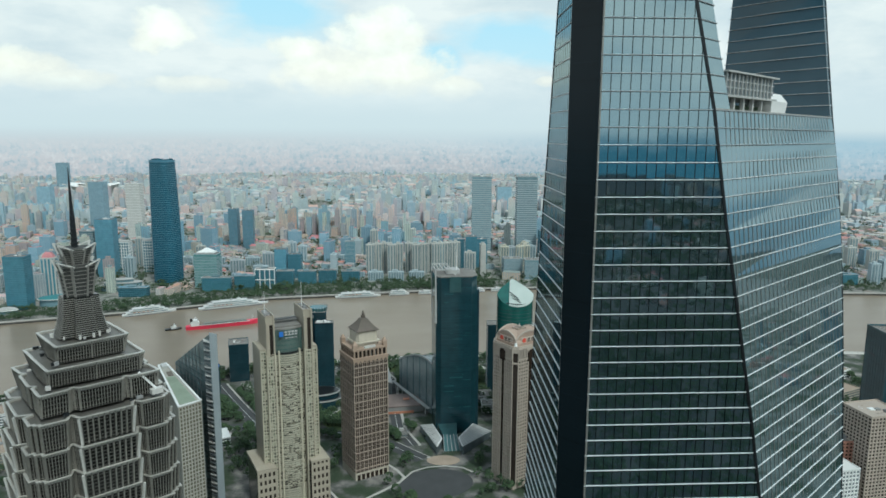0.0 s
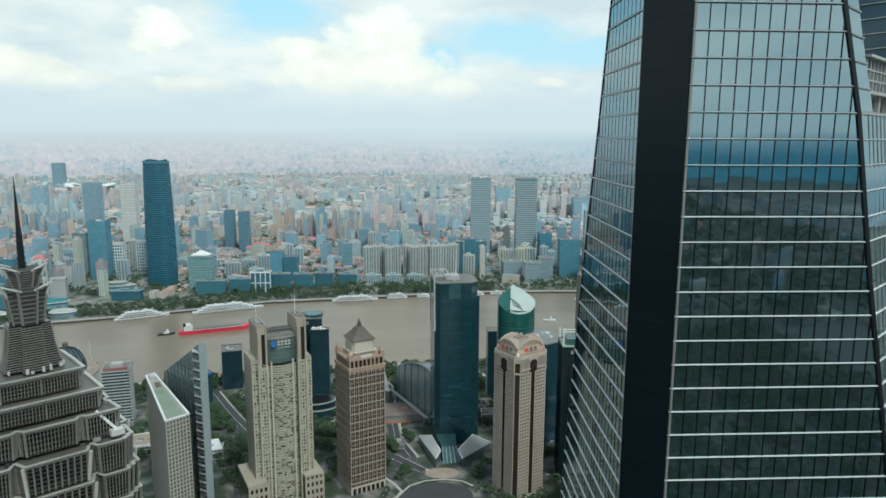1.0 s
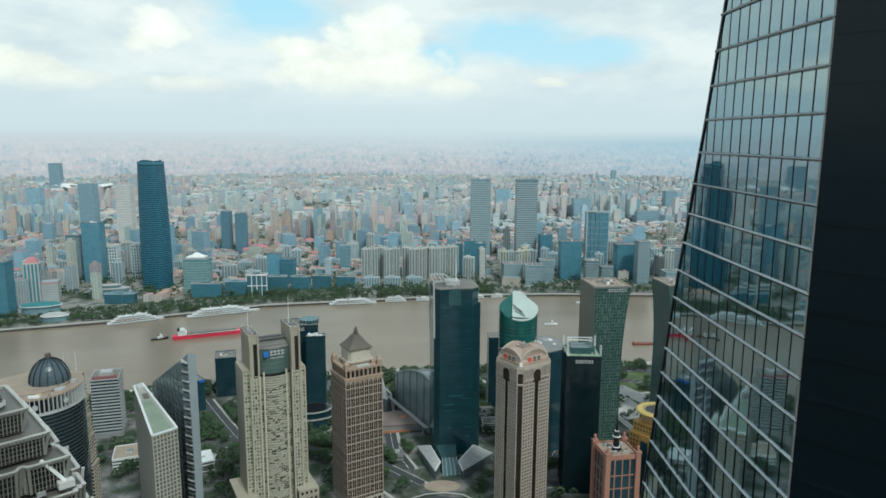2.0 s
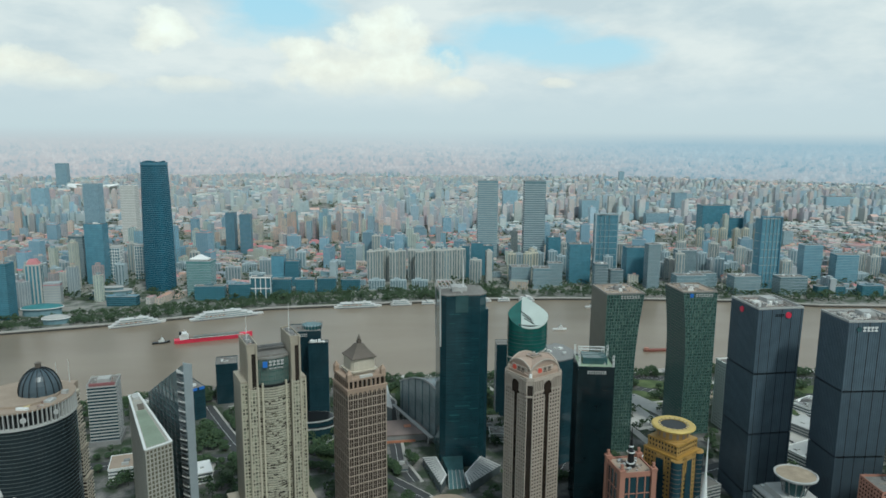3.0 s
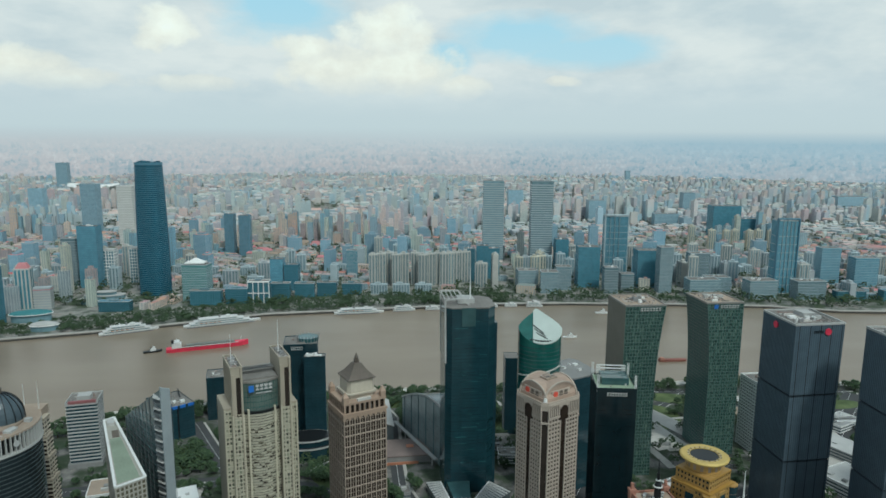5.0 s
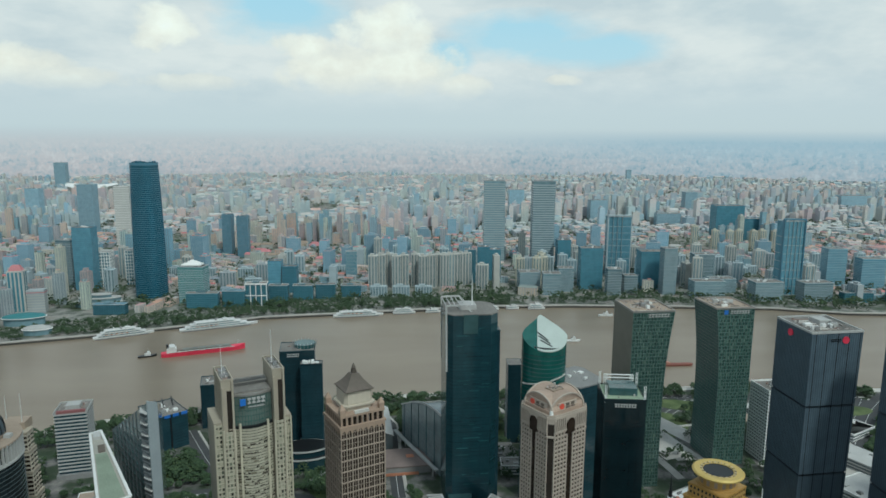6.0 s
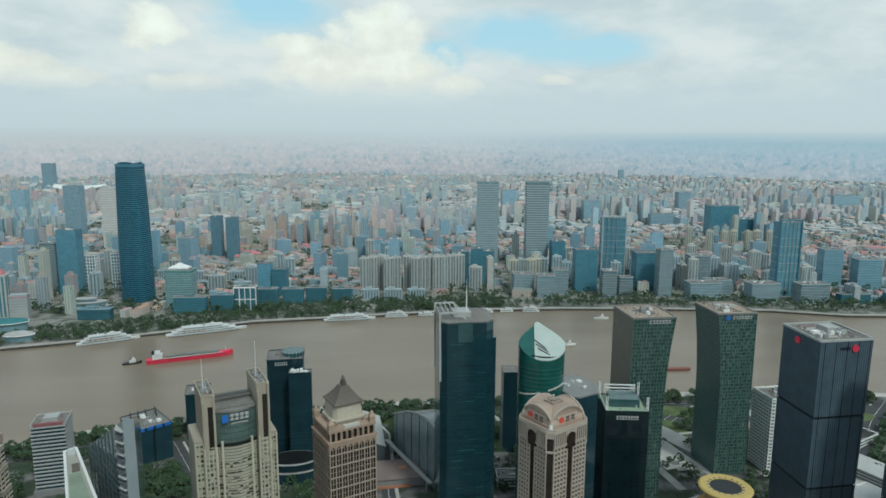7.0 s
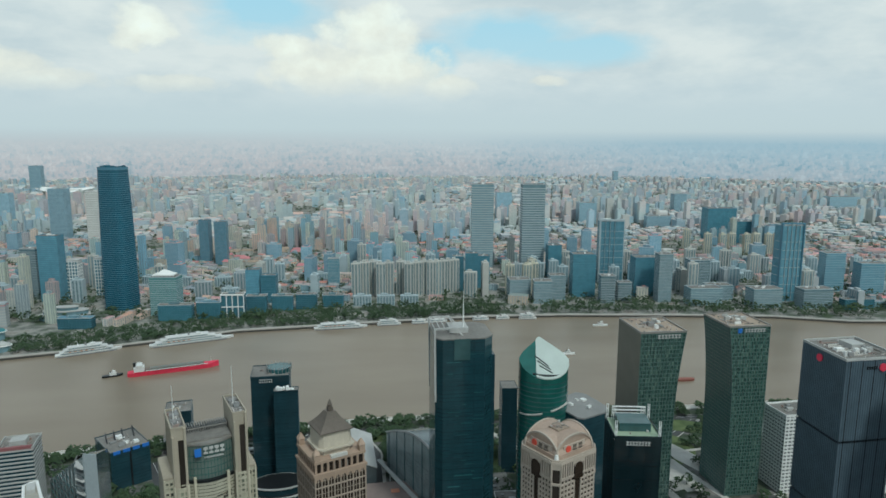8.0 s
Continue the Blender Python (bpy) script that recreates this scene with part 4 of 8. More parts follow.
        part("neck_ledge", prism(cross(s + 0.2), zz, zz + 0.17), M_SILVER, t)
    for low, top, s0, s1 in ((225.8, 232.6, 2.4, 3.3), (232.4, 236.2, 1.9, 2.9)):
        bm = bmesh.new()
        loft(bm, [(cross(s0), low), (cross((s0 + s1) / 2 - 0.1), (low + top) / 2), (cross(s1), top)])
        cup = part("crown_cup", bm, M_DECK, t)
        for sx_, sy_ in ((-1, -1), (1, -1), (1, 1), (-1, 1)):
            bm = bmesh.new()
            pts = [(sx_ * s1 * 0.98, sy_ * s1 * 0.60, top - 1.4), (sx_ * s1 * 1.25, sy_ * s1 * 0.78, top + 0.9), (sx_ * s1 * 0.3, sy_ * s1 * 1.0, top - 0.3)]
            bar(bm, pts[0], pts[1], 0.32)
            bar(bm, pts[1], pts[2], 0.28)
            part("petal", bm, M_STEEL_LIGHT, cup, "bright upswept steel petal")
        for k in range(8):
            f = (k + 0.5) / 8
            s = s0 + (s1 - s0) * f
            part("cup_rail", prism(cross(s + 0.14), low + (top - low) * f, low + (top - low) * f + 0.14), M_SILVER, cup)
        for q in range(12):
            bm = bmesh.new()
            a, b = cross(s0 + 0.1)[q], cross(s1 + 0.1)[q]
            bar(bm, (*a, low), (*b, top), 0.28)
            part("rib", bm, M_STEEL, cup)
    bm = bmesh.new()
    rod(bm, (0, 0, 232), (0, 0, 243), 0.75, 0.5, 10)
    rod(bm, (0, 0, 243), (0, 0, 253.2), 0.45, 0.06, 10)
    for k in range(9):
        rod(bm, (0, 0, 234 + k), (0, 0, 234.3 + k), 0.85 - k * 0.03, None, 10)
    part("spire", bm, M_DARK_METAL, t, "dark ribbed spire")
    # terrace clutter
    ru = random.Random(12)
    for top, s in ((213.3, 7.7), (209.2, 9.9), (203.8, 12.2), (197.9, 13.7)):
        for k in range(9):
            a, q = ru.uniform(0, 6.28), ru.choice((-1, 1))
            x, y = (s * q, ru.uniform(-s, s)) if k % 2 else (ru.uniform(-s, s), s * q)
            part("terrace_unit", cube(x - ru.uniform(0.2, 0.7), x + ru.uniform(0.2, 0.7), y - 0.3, y + 0.3, top, top + ru.uniform(0.3, 1.0)), ru.choice((M_DARK_METAL, M_CONCRETE, M_STEEL_LIGHT)), t)
    r = random.Random(9)
    for k in range(14):
        a = r.uniform(0, 6.28)
        x, y = 5.9 * math.cos(a), 5.9 * math.sin(a)
        part("dish", prism(circle(r.uniform(0.2, 0.4), 8, x, y), 217.3, 217.3 + r.uniform(0.4, 1.2)), M_STEEL_LIGHT, t)
    g = thing("window_crane", "white window-cleaning crane on the tower terrace", "crane", -58.3, 143.0, 40, 204.2)
    bm = bmesh.new()
    box(bm, -1.2, 1.2, -0.8, 0.8, 0, 1.1)
    part("carriage", bm, M_STEEL_LIGHT, g)
    bm = bmesh.new()
    bar(bm, (0, 0, 1.0), (-3.0, 1.5, 5.0), 0.4)
    part("jib", bm, M_WHITE, g)


pagoda_tower()


# ---- towers on the near bank ----
def panel(parent, x, y, rz, length, z0, z1, bay, pier, floor, band, out, material):
    """A pierced stone screen on a wall: ledges and strips over the darker core; it runs along local x and faces -y."""
    rz = radians(rz)
    n = max(1, round(length / bay))
    me = me2 = None
    for k in range(n + 1):
        u = length * k / n
        px, py = x + math.cos(rz) * u, y + math.sin(rz) * u
        if me is None:
            ob = part("pier", cube(-pier / 2, pier / 2, -out, 0.1, z0, z1), material, parent)
            ob.location, ob.rotation_euler = (px, py, 0), (0, 0, rz)
            me = ob.data
        else:
            again("pier", me, parent, px, py, 0, rz)
    for k in range(int((z1 - z0) / floor) + 1):
        if me2 is None:
            ob = part("ledge", cube(0, length, -out * 0.9, 0.1, 0, band), material, parent)
            ob.location, ob.rotation_euler = (x, y, z0), (0, 0, rz)
            me2 = ob.data
        else:
            again("ledge", me2, parent, x, y, z0 + floor * k, rz)


def round_tower():
    t = thing("round_tower", "dark round glass tower with a ribbed dome and white colonnade", "tower", -230.5, 430)
    ring = circle(26.5, 48)
    part("core", prism(ring, 0, 104), glass("charcoal_glass", (0.018, 0.027, 0.032), 0.1, 1.55), t)
    bands(t, ring, [2.3 * i for i in range(45)], 0.26, 0.2, solid("grey_green_floor_line", (0.085, 0.108, 0.112), 0.5))
    part("colonnade_wall", prism(circle(24.6, 48), 104, 113), M_DARK_METAL, t)
    me = None
    for i in range(72):
        a = 2 * math.pi * i / 72
        if me is None:
            ob = part("fin", cube(-0.26, 0.26, -0.9, 0.6, 104, 113.6), M_PALE, t)
            me = ob.data
            ob.location, ob.rotation_euler = (26.2 * math.cos(a), 26.2 * math.sin(a), 0), (0, 0, a + math.pi / 2)
        else:
            again("fin", me, t, 26.2 * math.cos(a), 26.2 * math.sin(a), 0, a + math.pi / 2)
    part("cornice", prism(circle(27.3, 48), 103.4, 104.4), M_PALE, t)
    part("roof", prism(circle(27.0, 48), 113, 114), M_ROOF_TAN, t, "tan roof deck")
    part("roof_step", prism(circle(20.0, 40), 114, 115.2), M_ROOF_TAN, t)
    dome = bmesh.new()
    loft(dome, [(circle(11.0 * math.cos(radians(a)), 40, 8, 4), 115 + 14.5 * math.sin(radians(a))) for a in (0, 12, 24, 36, 48, 60, 72, 82)])
    d = part("dome", dome, glass("slate_blue_glass", (0.075, 0.105, 0.125), 0.35, 1.5), t, "ribbed grey glass dome")
    for i in range(16):
        bm = bmesh.new()
        b = 2 * math.pi * i / 16
        pts = [(8 + 11.2 * math.cos(radians(a)) * math.cos(b), 4 + 11.2 * math.cos(radians(a)) * math.sin(b), 115 + 14.7 * math.sin(radians(a))) for a in range(0, 86, 12)]
        rail(bm, pts, 0.35)
        part("rib", bm, M_DARK_METAL, d)
    part("lantern", prism(circle(1.6, 12, 8, 4), 129, 132.0), M_HAT, t)
    part("lantern_cap", prism(circle(2.0, 12, 8, 4), 132.0, 132.7, circle(0.8, 12, 8, 4)), M_HAT, t)
    roof_clutter(t, -18, 20, -20, -9, 114, 3, 20)
    part("skylight", cube(2, 13, -17, -10, 114, 114.5), solid("yellow_skylight", (0.62, 0.53, 0.30), 0.5), t, "yellowish flat skylight")
    for x, y, w, dd, h in ((12, -20.5, 6, 2, 1.0), (20, -8, 4, 6, 1.2), (-6, -20, 9, 3, 0.9), (22, 4, 3, 3, 1.8)):
        part("roof_unit", cube(x - w / 2, x + w / 2, y - dd / 2, y + dd / 2, 114, 114 + h), M_WHITE if w > 5 else M_PALE, t)
    for a in (-60, -25):
        x, y = 26.9 * math.cos(radians(a)), 26.9 * math.sin(radians(a))
        ob = part("sign_disc", prism(circle(1.6, 20), -0.2, 0.2), M_PALE, t, "pale round sign")
        ob.location, ob.rotation_euler = (x * 1.015, y * 1.015, 109), (radians(90), 0, radians(a + 90))


round_tower()


M_OCHRE_GLASS = glass("ochre_glass", (0.15, 0.135, 0.095), 0.2, 1.45)
M_SAND = solid("pale_sandstone", (0.47, 0.42, 0.34), 0.75, 0, 0.3, streak=0.2)


def stepped_hall():
    t = thing("stepped_building", "beige stone building stepping up in open terraces", "building", -232, 472, 8)
    for i, (x1, h) in enumerate(((6.5, 97), (7.5, 86), (8.5, 74), (9.5, 60), (11, 40))):
        pts = rect(-12, x1, 4 - i, 11)
        part("core", prism(pts, 0, h - 1), M_BROWN_GLASS, t)
        bands(t, pts, [h - 2.6 * k for k in range(1, 8 if i < 4 else 15)], 0.9, 0.4, M_SAND, "terrace")
        piers(t, pts, h - 17 if i < 4 else 0, h - 1, 3.4, 0.5, 0.3, M_SAND, sides=(0, 1))
        part("terrace_slab", prism(grown(pts, 0.5), h - 1.2, h), M_BEIGE, t)
    bm = bmesh.new()
    for x, y in ((-4, 6), (2, 10)):
        rod(bm, (x, y, 96), (x, y, 118), 0.3, 0.1, 6)
    part("mast", bm, M_WHITE, t, "thin white mast")
    part("roof_house", cube(-8, 4, 8, 18, 96, 101), M_ROOF_TAN, t)


stepped_hall()

# striped tower
t = grid_tower("striped_tower", "white and dark blue striped office tower with a red-rimmed roof", -275.5, 606.0, 15.0, rect(-8.5, 13.5, 0, 22), 52.5, 2.85, 1.15, M_PALE, M_NIGHT_GLASS, 0, out=0.45, units=3, seed=3)
part("roof_band", cube(-7, 13, -0.6, 1.2, 52.7, 55.0), solid("faded_red", (0.26, 0.10, 0.105), 0.7), t, "faded red roof band")
part("roof_house", cube(-2, 8, 6, 15, 52.7, 56.5), M_PALE, t)
roof_clutter(t, -7, 12, 2, 20, 52.8, 77, 30)
part("podium", cube(-10, 15, -3, 26, 0, 4), M_CONCRETE, t)

M_GREEN_SPANDREL_PALE = solid("sage_roof_coat", (0.235, 0.285, 0.215), 0.8, 0, 0.5)
M_GREIGE = solid("grey_beige_stone", (0.36, 0.345, 0.30), 0.75, 0, 0.3, streak=0.2)
# slab with the green roof
t = grid_tower("slab_tower", "long beige gridded slab tower with a pale green flat roof", -152.4, 405.8, 28, [(0, 0), (13.9, 4.6), (5.0, 92), (-0.6, 89.5)], 91, 2.6, 0.7, M_GREIGE, M_OCHRE_GLASS, 2.2, 0.75, 0.3, roof=M_ROOF_GREEN, crown=0.9, units=0, seed=4)
part("lift_house", cube(0.8, 4.6, 80, 88, 91.3, 93.6), M_PALE, t, "pale lift house")
for (xa, ya), (xb, yb) in zip([(0, 0), (13.9, 4.6), (5.0, 92), (-0.6, 89.5)], [(13.9, 4.6), (5.0, 92), (-0.6, 89.5), (0, 0)]):
    bm = bmesh.new()
    bar(bm, (xa, ya, 92.2), (xb, yb, 92.2), 1.3, 0.6)
    part("roof_rim", bm, M_WHITE, t, "pale roof rim")
# dark box in place of the shadow before the lift house
part("roof_hatch", cube(2.4, 6.0, 62, 72, 91.3, 92.0), M_HAT, t)
part("roof_panel", prism([(1.2, 4), (11.6, 7), (6.4, 61), (0.9, 61)], 91.3, 91.75), M_GREEN_SPANDREL_PALE, t, "sage green roof coat")

# slanted glass blade
M_SLATE_GREY = solid("slate_grey_panel", (0.11, 0.125, 0.13), 0.6, 0, 0.25)
t = thing("blade_tower", "slanted grey glass tower with stacked balconies and a pale end wall", "tower", -142.0, 440.5, 0)
BLADE = [(0, 0), (2.5, 4.2), (-18, 60), (-41, 47)]
TOPS = [129, 127, 104, 94]
bm = bmesh.new()
loft(bm, [(BLADE, 0), ([(p[0], p[1], h) for p, h in zip(BLADE, TOPS)], 0)])
part("core", bm, glass("smoky_teal_glass", (0.12, 0.155, 0.16), 0.1, 1.6), t)
bm = bmesh.new()
loft(bm, [([(0.3, -0.5), (3.3, 4.4), (2.6, 5.0), (-0.5, 0.2)], 0), ([(0.3, -0.5, 130), (3.3, 4.4, 127.5), (2.6, 5.0, 127.5), (-0.5, 0.2, 130)], 0)])
part("end_wall", bm, solid("blue_grey_panel", (0.31, 0.35, 0.37), 0.6, 0, 0.25), t, "pale blank end wall")
me = me2 = None
for k in range(42):
    z = 3.0 * k
    if z < 127:
        bm = bmesh.new()
        L = min(10.0, (129 - z) * 1.6 + 1.5)
        d = Vector((-41, 47)).normalized()
        nn = Vector((-d.y, d.x)) * -1
        nn = Vector((-abs(nn.x), -abs(nn.y)))
        q = [(0, 0), (nn.x * 1.2, nn.y * 1.2), (d.x * L * 0.5 + nn.x * 2.6, d.y * L * 0.5 + nn.y * 2.6), (d.x * L + nn.x * 0.4, d.y * L + nn.y * 0.4), (d.x * L, d.y * L)]
        loft(bm, [(q[::-1], z), (q[::-1], z + (0.5 if k % 2 else 0.9))])
        part("balcony", bm, M_PALE if k % 2 else M_SLATE_GREY, t)
bm = bmesh.new()
for k in range(1, 9):
    f = 0.2 + k * 0.1
    x, y, h = -41 * f, 47 * f, 129 - 35 * f
    bar(bm, (x - 0.15, y - 0.15, 0), (x - 0.15, y - 0.15, h), 0.4)
tagged(part("upright", bm, M_SLATE_GREY, t), kind="stuff")
for k in range(28):
    z = 4.0 * k
    f1 = min(1.0, max(0.22, (129 - z) / 35.0))
    bm = bmesh.new()
    bar(bm, (-9.2, 10.3, z), (-41 * f1 - 0.1, 47 * f1 - 0.1, z), 0.25, 0.35)
    part("floor_band", bm, M_TEAL_GLASS, t)

# dark blue tower with the bright rim
t = grid_tower("blue_tower", "dark blue glass tower with plant roof and blue roof sign", -227.2, 644.4, 41, rect(0, 28.5, 0, 36), 30, 2.6, 0.25, M_NIGHT_GLASS, M_NIGHT_GLASS, 0, roof=M_ROOF, crown=1.0, units=9, seed=6)
part("centre_joint", cube(13.6, 14.8, -0.5, 0, 0, 30), M_DARK_METAL, t)
for i in range(4):
    part("roof_sign", cube(2 + 7 * i, 7 + 7 * i, -0.7, -0.3, 28.6, 31.2), M_SIGN_BLUE, t, "blue roof sign")
bm = bmesh.new()
for x in (4, 10, 16, 24):
    bar(bm, (x, 20, 30), (x + 2, 30, 35), 0.9)
part("roof_frame", bm, M_DARK_METAL, t)
grid_tower("dark_tower", "dark blue glass office tower with a pale roof edge", -204.7, 694.4, 15, rect(0, 20, 0, 24), 40, 2.6, 0.25, M_NIGHT_GLASS, M_NIGHT_GLASS, 0, crown=1.0, units=4, seed=7)


M_CREAM = solid("cream_stone", (0.40, 0.378, 0.295), 0.75, 0, 0.5, 0.5, 0.3, streak=0.25)
M_CREAM_RIB = solid("pale_cream_rib", (0.47, 0.43, 0.33), 0.75, 0, 0.25, streak=0.2)
M_BANK_PANES = by_island("dim_office_panes", [(0.0, (0.022, 0.02, 0.018)), (0.45, (0.06, 0.065, 0.055)), (0.7, (0.15, 0.165, 0.125)), (1.0, (0.30, 0.31, 0.235))], 0.25, 0.5)


def window_bay(parent, x0, x1, y, z0, z1, cols, seed, cap=1.4):
    """A stone bay between two tall ribs, with small windows of uneven height at every floor."""
    r = random.Random(seed)
    part("bay_wall", cube(x0, x1, y, y + 0.5, z0, z1), M_CREAM, parent)
    w = (x1 - x0) / cols
    for k in range(cols + 1):
        e = 0.36 if k in (0, cols) else 0.15
        part("bay_rib", cube(x0 + w * k - e, x0 + w * k + e, y - (1.0 if e > 0.2 else 0.45), y + 0.1, z0, z1 + (cap if e > 0.2 else 0)), M_CREAM_RIB, parent)
    bmw, bms = bmesh.new(), bmesh.new()
    for f in range(int((z1 - z0) / 2.4)):
        z = z0 + 2.4 * f
        box(bms, x0, x1, y - 0.28, y + 0.1, z + 2.0, z + 2.35)
        for k in range(cols):
            if r.random() < 0.86:
                h = r.choice((0.7, 1.1, 1.4, 1.5))
                box(bmw, x0 + w * (k + 0.22), x0 + w * (k + 0.80), y - 0.08, y + 0.2, z + 1.85 - h, z + 1.85)
    tagged(part("window", bmw, M_BANK_PANES, parent), kind="stuff")
    tagged(part("string_course", bms, M_CREAM, parent), kind="stuff")


def bank_tower():
    t = thing("bank_tower", "beige stone tower with twin end slabs and bowed glass crown", "tower", -103.8, 442.6, 26)
    for x0, x1, top in ((-1.5, 4.5, 139), (24.5, 30.5, 141)):
        part("end_slab", cube(x0, x1, 0, 23, 0, top), M_BEIGE, t, "beige end slab")
        part("slab_slot", cube(x0 + 2.6, x1 - 0.9, -0.06, 0.5, 104, top - 5), M_BROWN_GLASS, t)
        part("slab_fin", cube(x0 + 4.9, x1 - 0.1, -1.3, 0.2, 0, top + 0.8), M_BEIGE, t)
        part("slab_fin", cube(x0 + 0.1, x0 + 1.0, -1.0, 0.2, 0, top - 3), M_BEIGE, t)
        for k in range(5):
            part("slab_ledge", cube(x0 + 3.0, x1 - 0.9, -0.3, 0.2, 106 + 1.7 * k, 106.6 + 1.7 * k), M_BEIGE, t)
        parapet(t, rect(x0 - 0.2, x1 + 0.2, -0.2, 23.2), top, 1.2, 0.6, M_BEIGE)
        roof_units(t, x0 + 0.8, x1 - 0.8, 3, 20, top + 0.3, 4, int(top), M_CONCRETE, 1.4)
        roof_clutter(t, x0 + 0.8, x1 - 1.0, 1.5, 21, top + 0.3, int(top), 22)
        for k in range(16):
            part("slab_rib", cube(x0 - 0.12 if x0 < 0 else x1 - 0.1, x0 + 0.1 if x0 < 0 else x1 + 0.12, 1 + 1.4 * k, 1.5 + 1.4 * k, 20, top - 1), M_BEIGE, t)
    for x0, x1, top in ((-5.2, -1.5, 116), (30.5, 33.6, 114)):
        core = rect(x0, x1, 2.0, 24)
        part("shoulder", prism(core, 0, top), M_OCHRE_GLASS, t, "lower stone shoulder")
        window_bay(t, x0, x1, 1.5, 0, top, 2, int(top), 0.4)
        if x0 < 0:
            part("shoulder_wall", cube(x0 - 0.5, x0, 1.6, 24, 0, top), M_BEIGE, t)
        else:
            panel(t, x1, 2.0, 90, 22, 0, top, 2.2, 0.8, 2.9, 0.95, 0.6, M_BEIGE)
        part("shoulder_cap", cube(x0 - 0.4, x1 + 0.4, 1.4, 24.2, top, top + 1.2), M_BEIGE, t)
    # piers in front of the slabs, then the bowed middle
    for xs in (-1.5, 24.5):
        window_bay(t, xs + 0.2, xs + 5.8, -0.5, 0, 112 if xs < 0 else 113.5, 3, int(xs * 3 + 40))
    k = 14
    bow = [(4.5 + 20 * i / k, 3.5 - 3.2 * math.sin(math.pi * i / k)) for i in range(k + 1)] + [(24.5, 20), (4.5, 20)]
    part("bow", prism(bow, 0, 112), M_BROWN_GLASS, t)
    bands(t, bow, [1.6 * i for i in range(70)], 1.2, 0.3, M_CREAM, "floor_band")
    for j in (2, 5, 9, 12):
        x, y = bow[j]
        if j in (2, 12):
            part("bow_pier", cube(x - 0.55, x + 0.55, y - 1.1, y + 0.4, 0, 114.5), M_CREAM_RIB, t)
    rb = random.Random(6)
    for q in range(290):
        j = rb.randrange(k)
        (xa, ya), (xb, yb) = bow[j], bow[min(k, j + rb.choice((1, 2, 2, 3)))]
        z = 1.6 * int(8 + 58 * rb.random() ** 1.3)
        part("blind_panel", prism([(xa + 0.1, ya - 0.42), (xb - 0.1, yb - 0.42), (xb - 0.1, yb), (xa + 0.1, ya)], z + 0.2, z + 0.2 + 1.6 * rb.choice((0.3, 0.4, 0.5))), rb.choice((M_BROWN_GLASS, M_PAGODA_GLASS, M_CREAM_RIB, M_OCHRE_GLASS, M_BROWN_GLASS)), t)
    part("crown_glass", prism([(x, y + 1.0) for x, y in bow], 113, 129), glass("sage_glass", (0.13, 0.17, 0.155), 0.12, 1.6), t, "bowed green glass crown")
    for i in range(1, k):
        bm = bmesh.new()
        x, y = bow[i]
        bar(bm, (x, y + 0.95, 113), (x, y + 0.95, 129), 0.16)
        part("crown_bar", bm, M_GREEN_GLASS, t)
    part("crown_ledge", prism(grown(bow, 0.5), 112, 113), M_DARK_METAL, t)
    part("grate", prism(grown(bow, 0.2), 110.4, 112), M_DARK_METAL, t, "dark curved grate")
    for i in range(4):
        part("crown_rail", prism(grown([(x, y + 1.0) for x, y in bow], 0.08), 115 + 3 * i, 115.2 + 3 * i), M_GREEN_GLASS, t)
    part("crown_rim", prism(grown([(x, y + 1.0) for x, y in bow], 0.5), 129, 130), M_STEEL, t)
    part("crown_roof", cube(5, 24, 4, 19, 130, 131), M_ROOF, t)
    for i in range(18):
        part("roof_fin", cube(5.6 + 1.05 * i, 5.9 + 1.05 * i, 12, 19, 131, 133.6), M_CONCRETE, t)
    part("roof_beam", cube(5.2, 24, 11.6, 12, 132.8, 133.3), M_STEEL, t)
    # sign: plain blue shape and bars
    part("sign_plate", cube(7.6, 10.4, 0.2, 0.6, 124.6, 128.2), M_SIGN_BLUE, t, "blue sign plate")
    writing_bars(t, 11.2, 20.6, 125.0, 128.2, 0.9, 4, M_PALE)
    writing_bars(t, 11.6, 20.0, 123.0, 123.7, 0.9, 10, M_PALE)
    for x, top in ((1.0, 155), (27, 160)):
        bm = bmesh.new()
        rod(bm, (x, 12, 139), (x, 12, top), 0.22, 0.08, 6)
        part("mast", bm, M_WHITE, t, "thin white mast")
    for x0, x1, y0, top in ((-12, 0, -8, 34), (26, 38, -6, 32)):
        core = rect(x0, x1, y0, 26)
        part("podium", prism(core, 0, top), M_BROWN_GLASS, t, "stone podium wing")
        panel(t, x0, y0, 0, x1 - x0, 0, top, 3.2, 1.4, 5.5, 2.4, 0.5, M_BEIGE)
        panel(t, x1, y0, 90, 26 - y0, 0, top, 3.2, 1.4, 5.5, 2.4, 0.5, M_BEIGE)
        part("podium_cap", prism(grown(core, 0.6), top, top + 1.4), M_BEIGE, t)


bank_tower()

# pair of dark glass towers behind
t = grid_tower("glass_tower", "dark blue-green glass tower with a round roof crown", -122.5, 646.0, 8, rect(0, 28, 4, 30), 86, 2.7, 0.22, M_NIGHT_GLASS, M_NIGHT_GLASS, 0, crown=1.0, units=2, seed=8)
part("crown_drum", prism(circle(9, 32, 20, 18), 86, 89.4), M_SMOKE, t)
bm = bmesh.new()
for i in range(20):
    a = 2 * math.pi * i / 20
    bar(bm, (20 + 9.2 * math.cos(a), 18 + 9.2 * math.sin(a), 86), (20 + 9.8 * math.cos(a), 18 + 9.8 * math.sin(a), 91), 0.3)
part("crown_rail", bm, M_CONCRETE, t)
writing_bars(t, 6, 16, 82, 84.6, 4, 6, M_PALE)
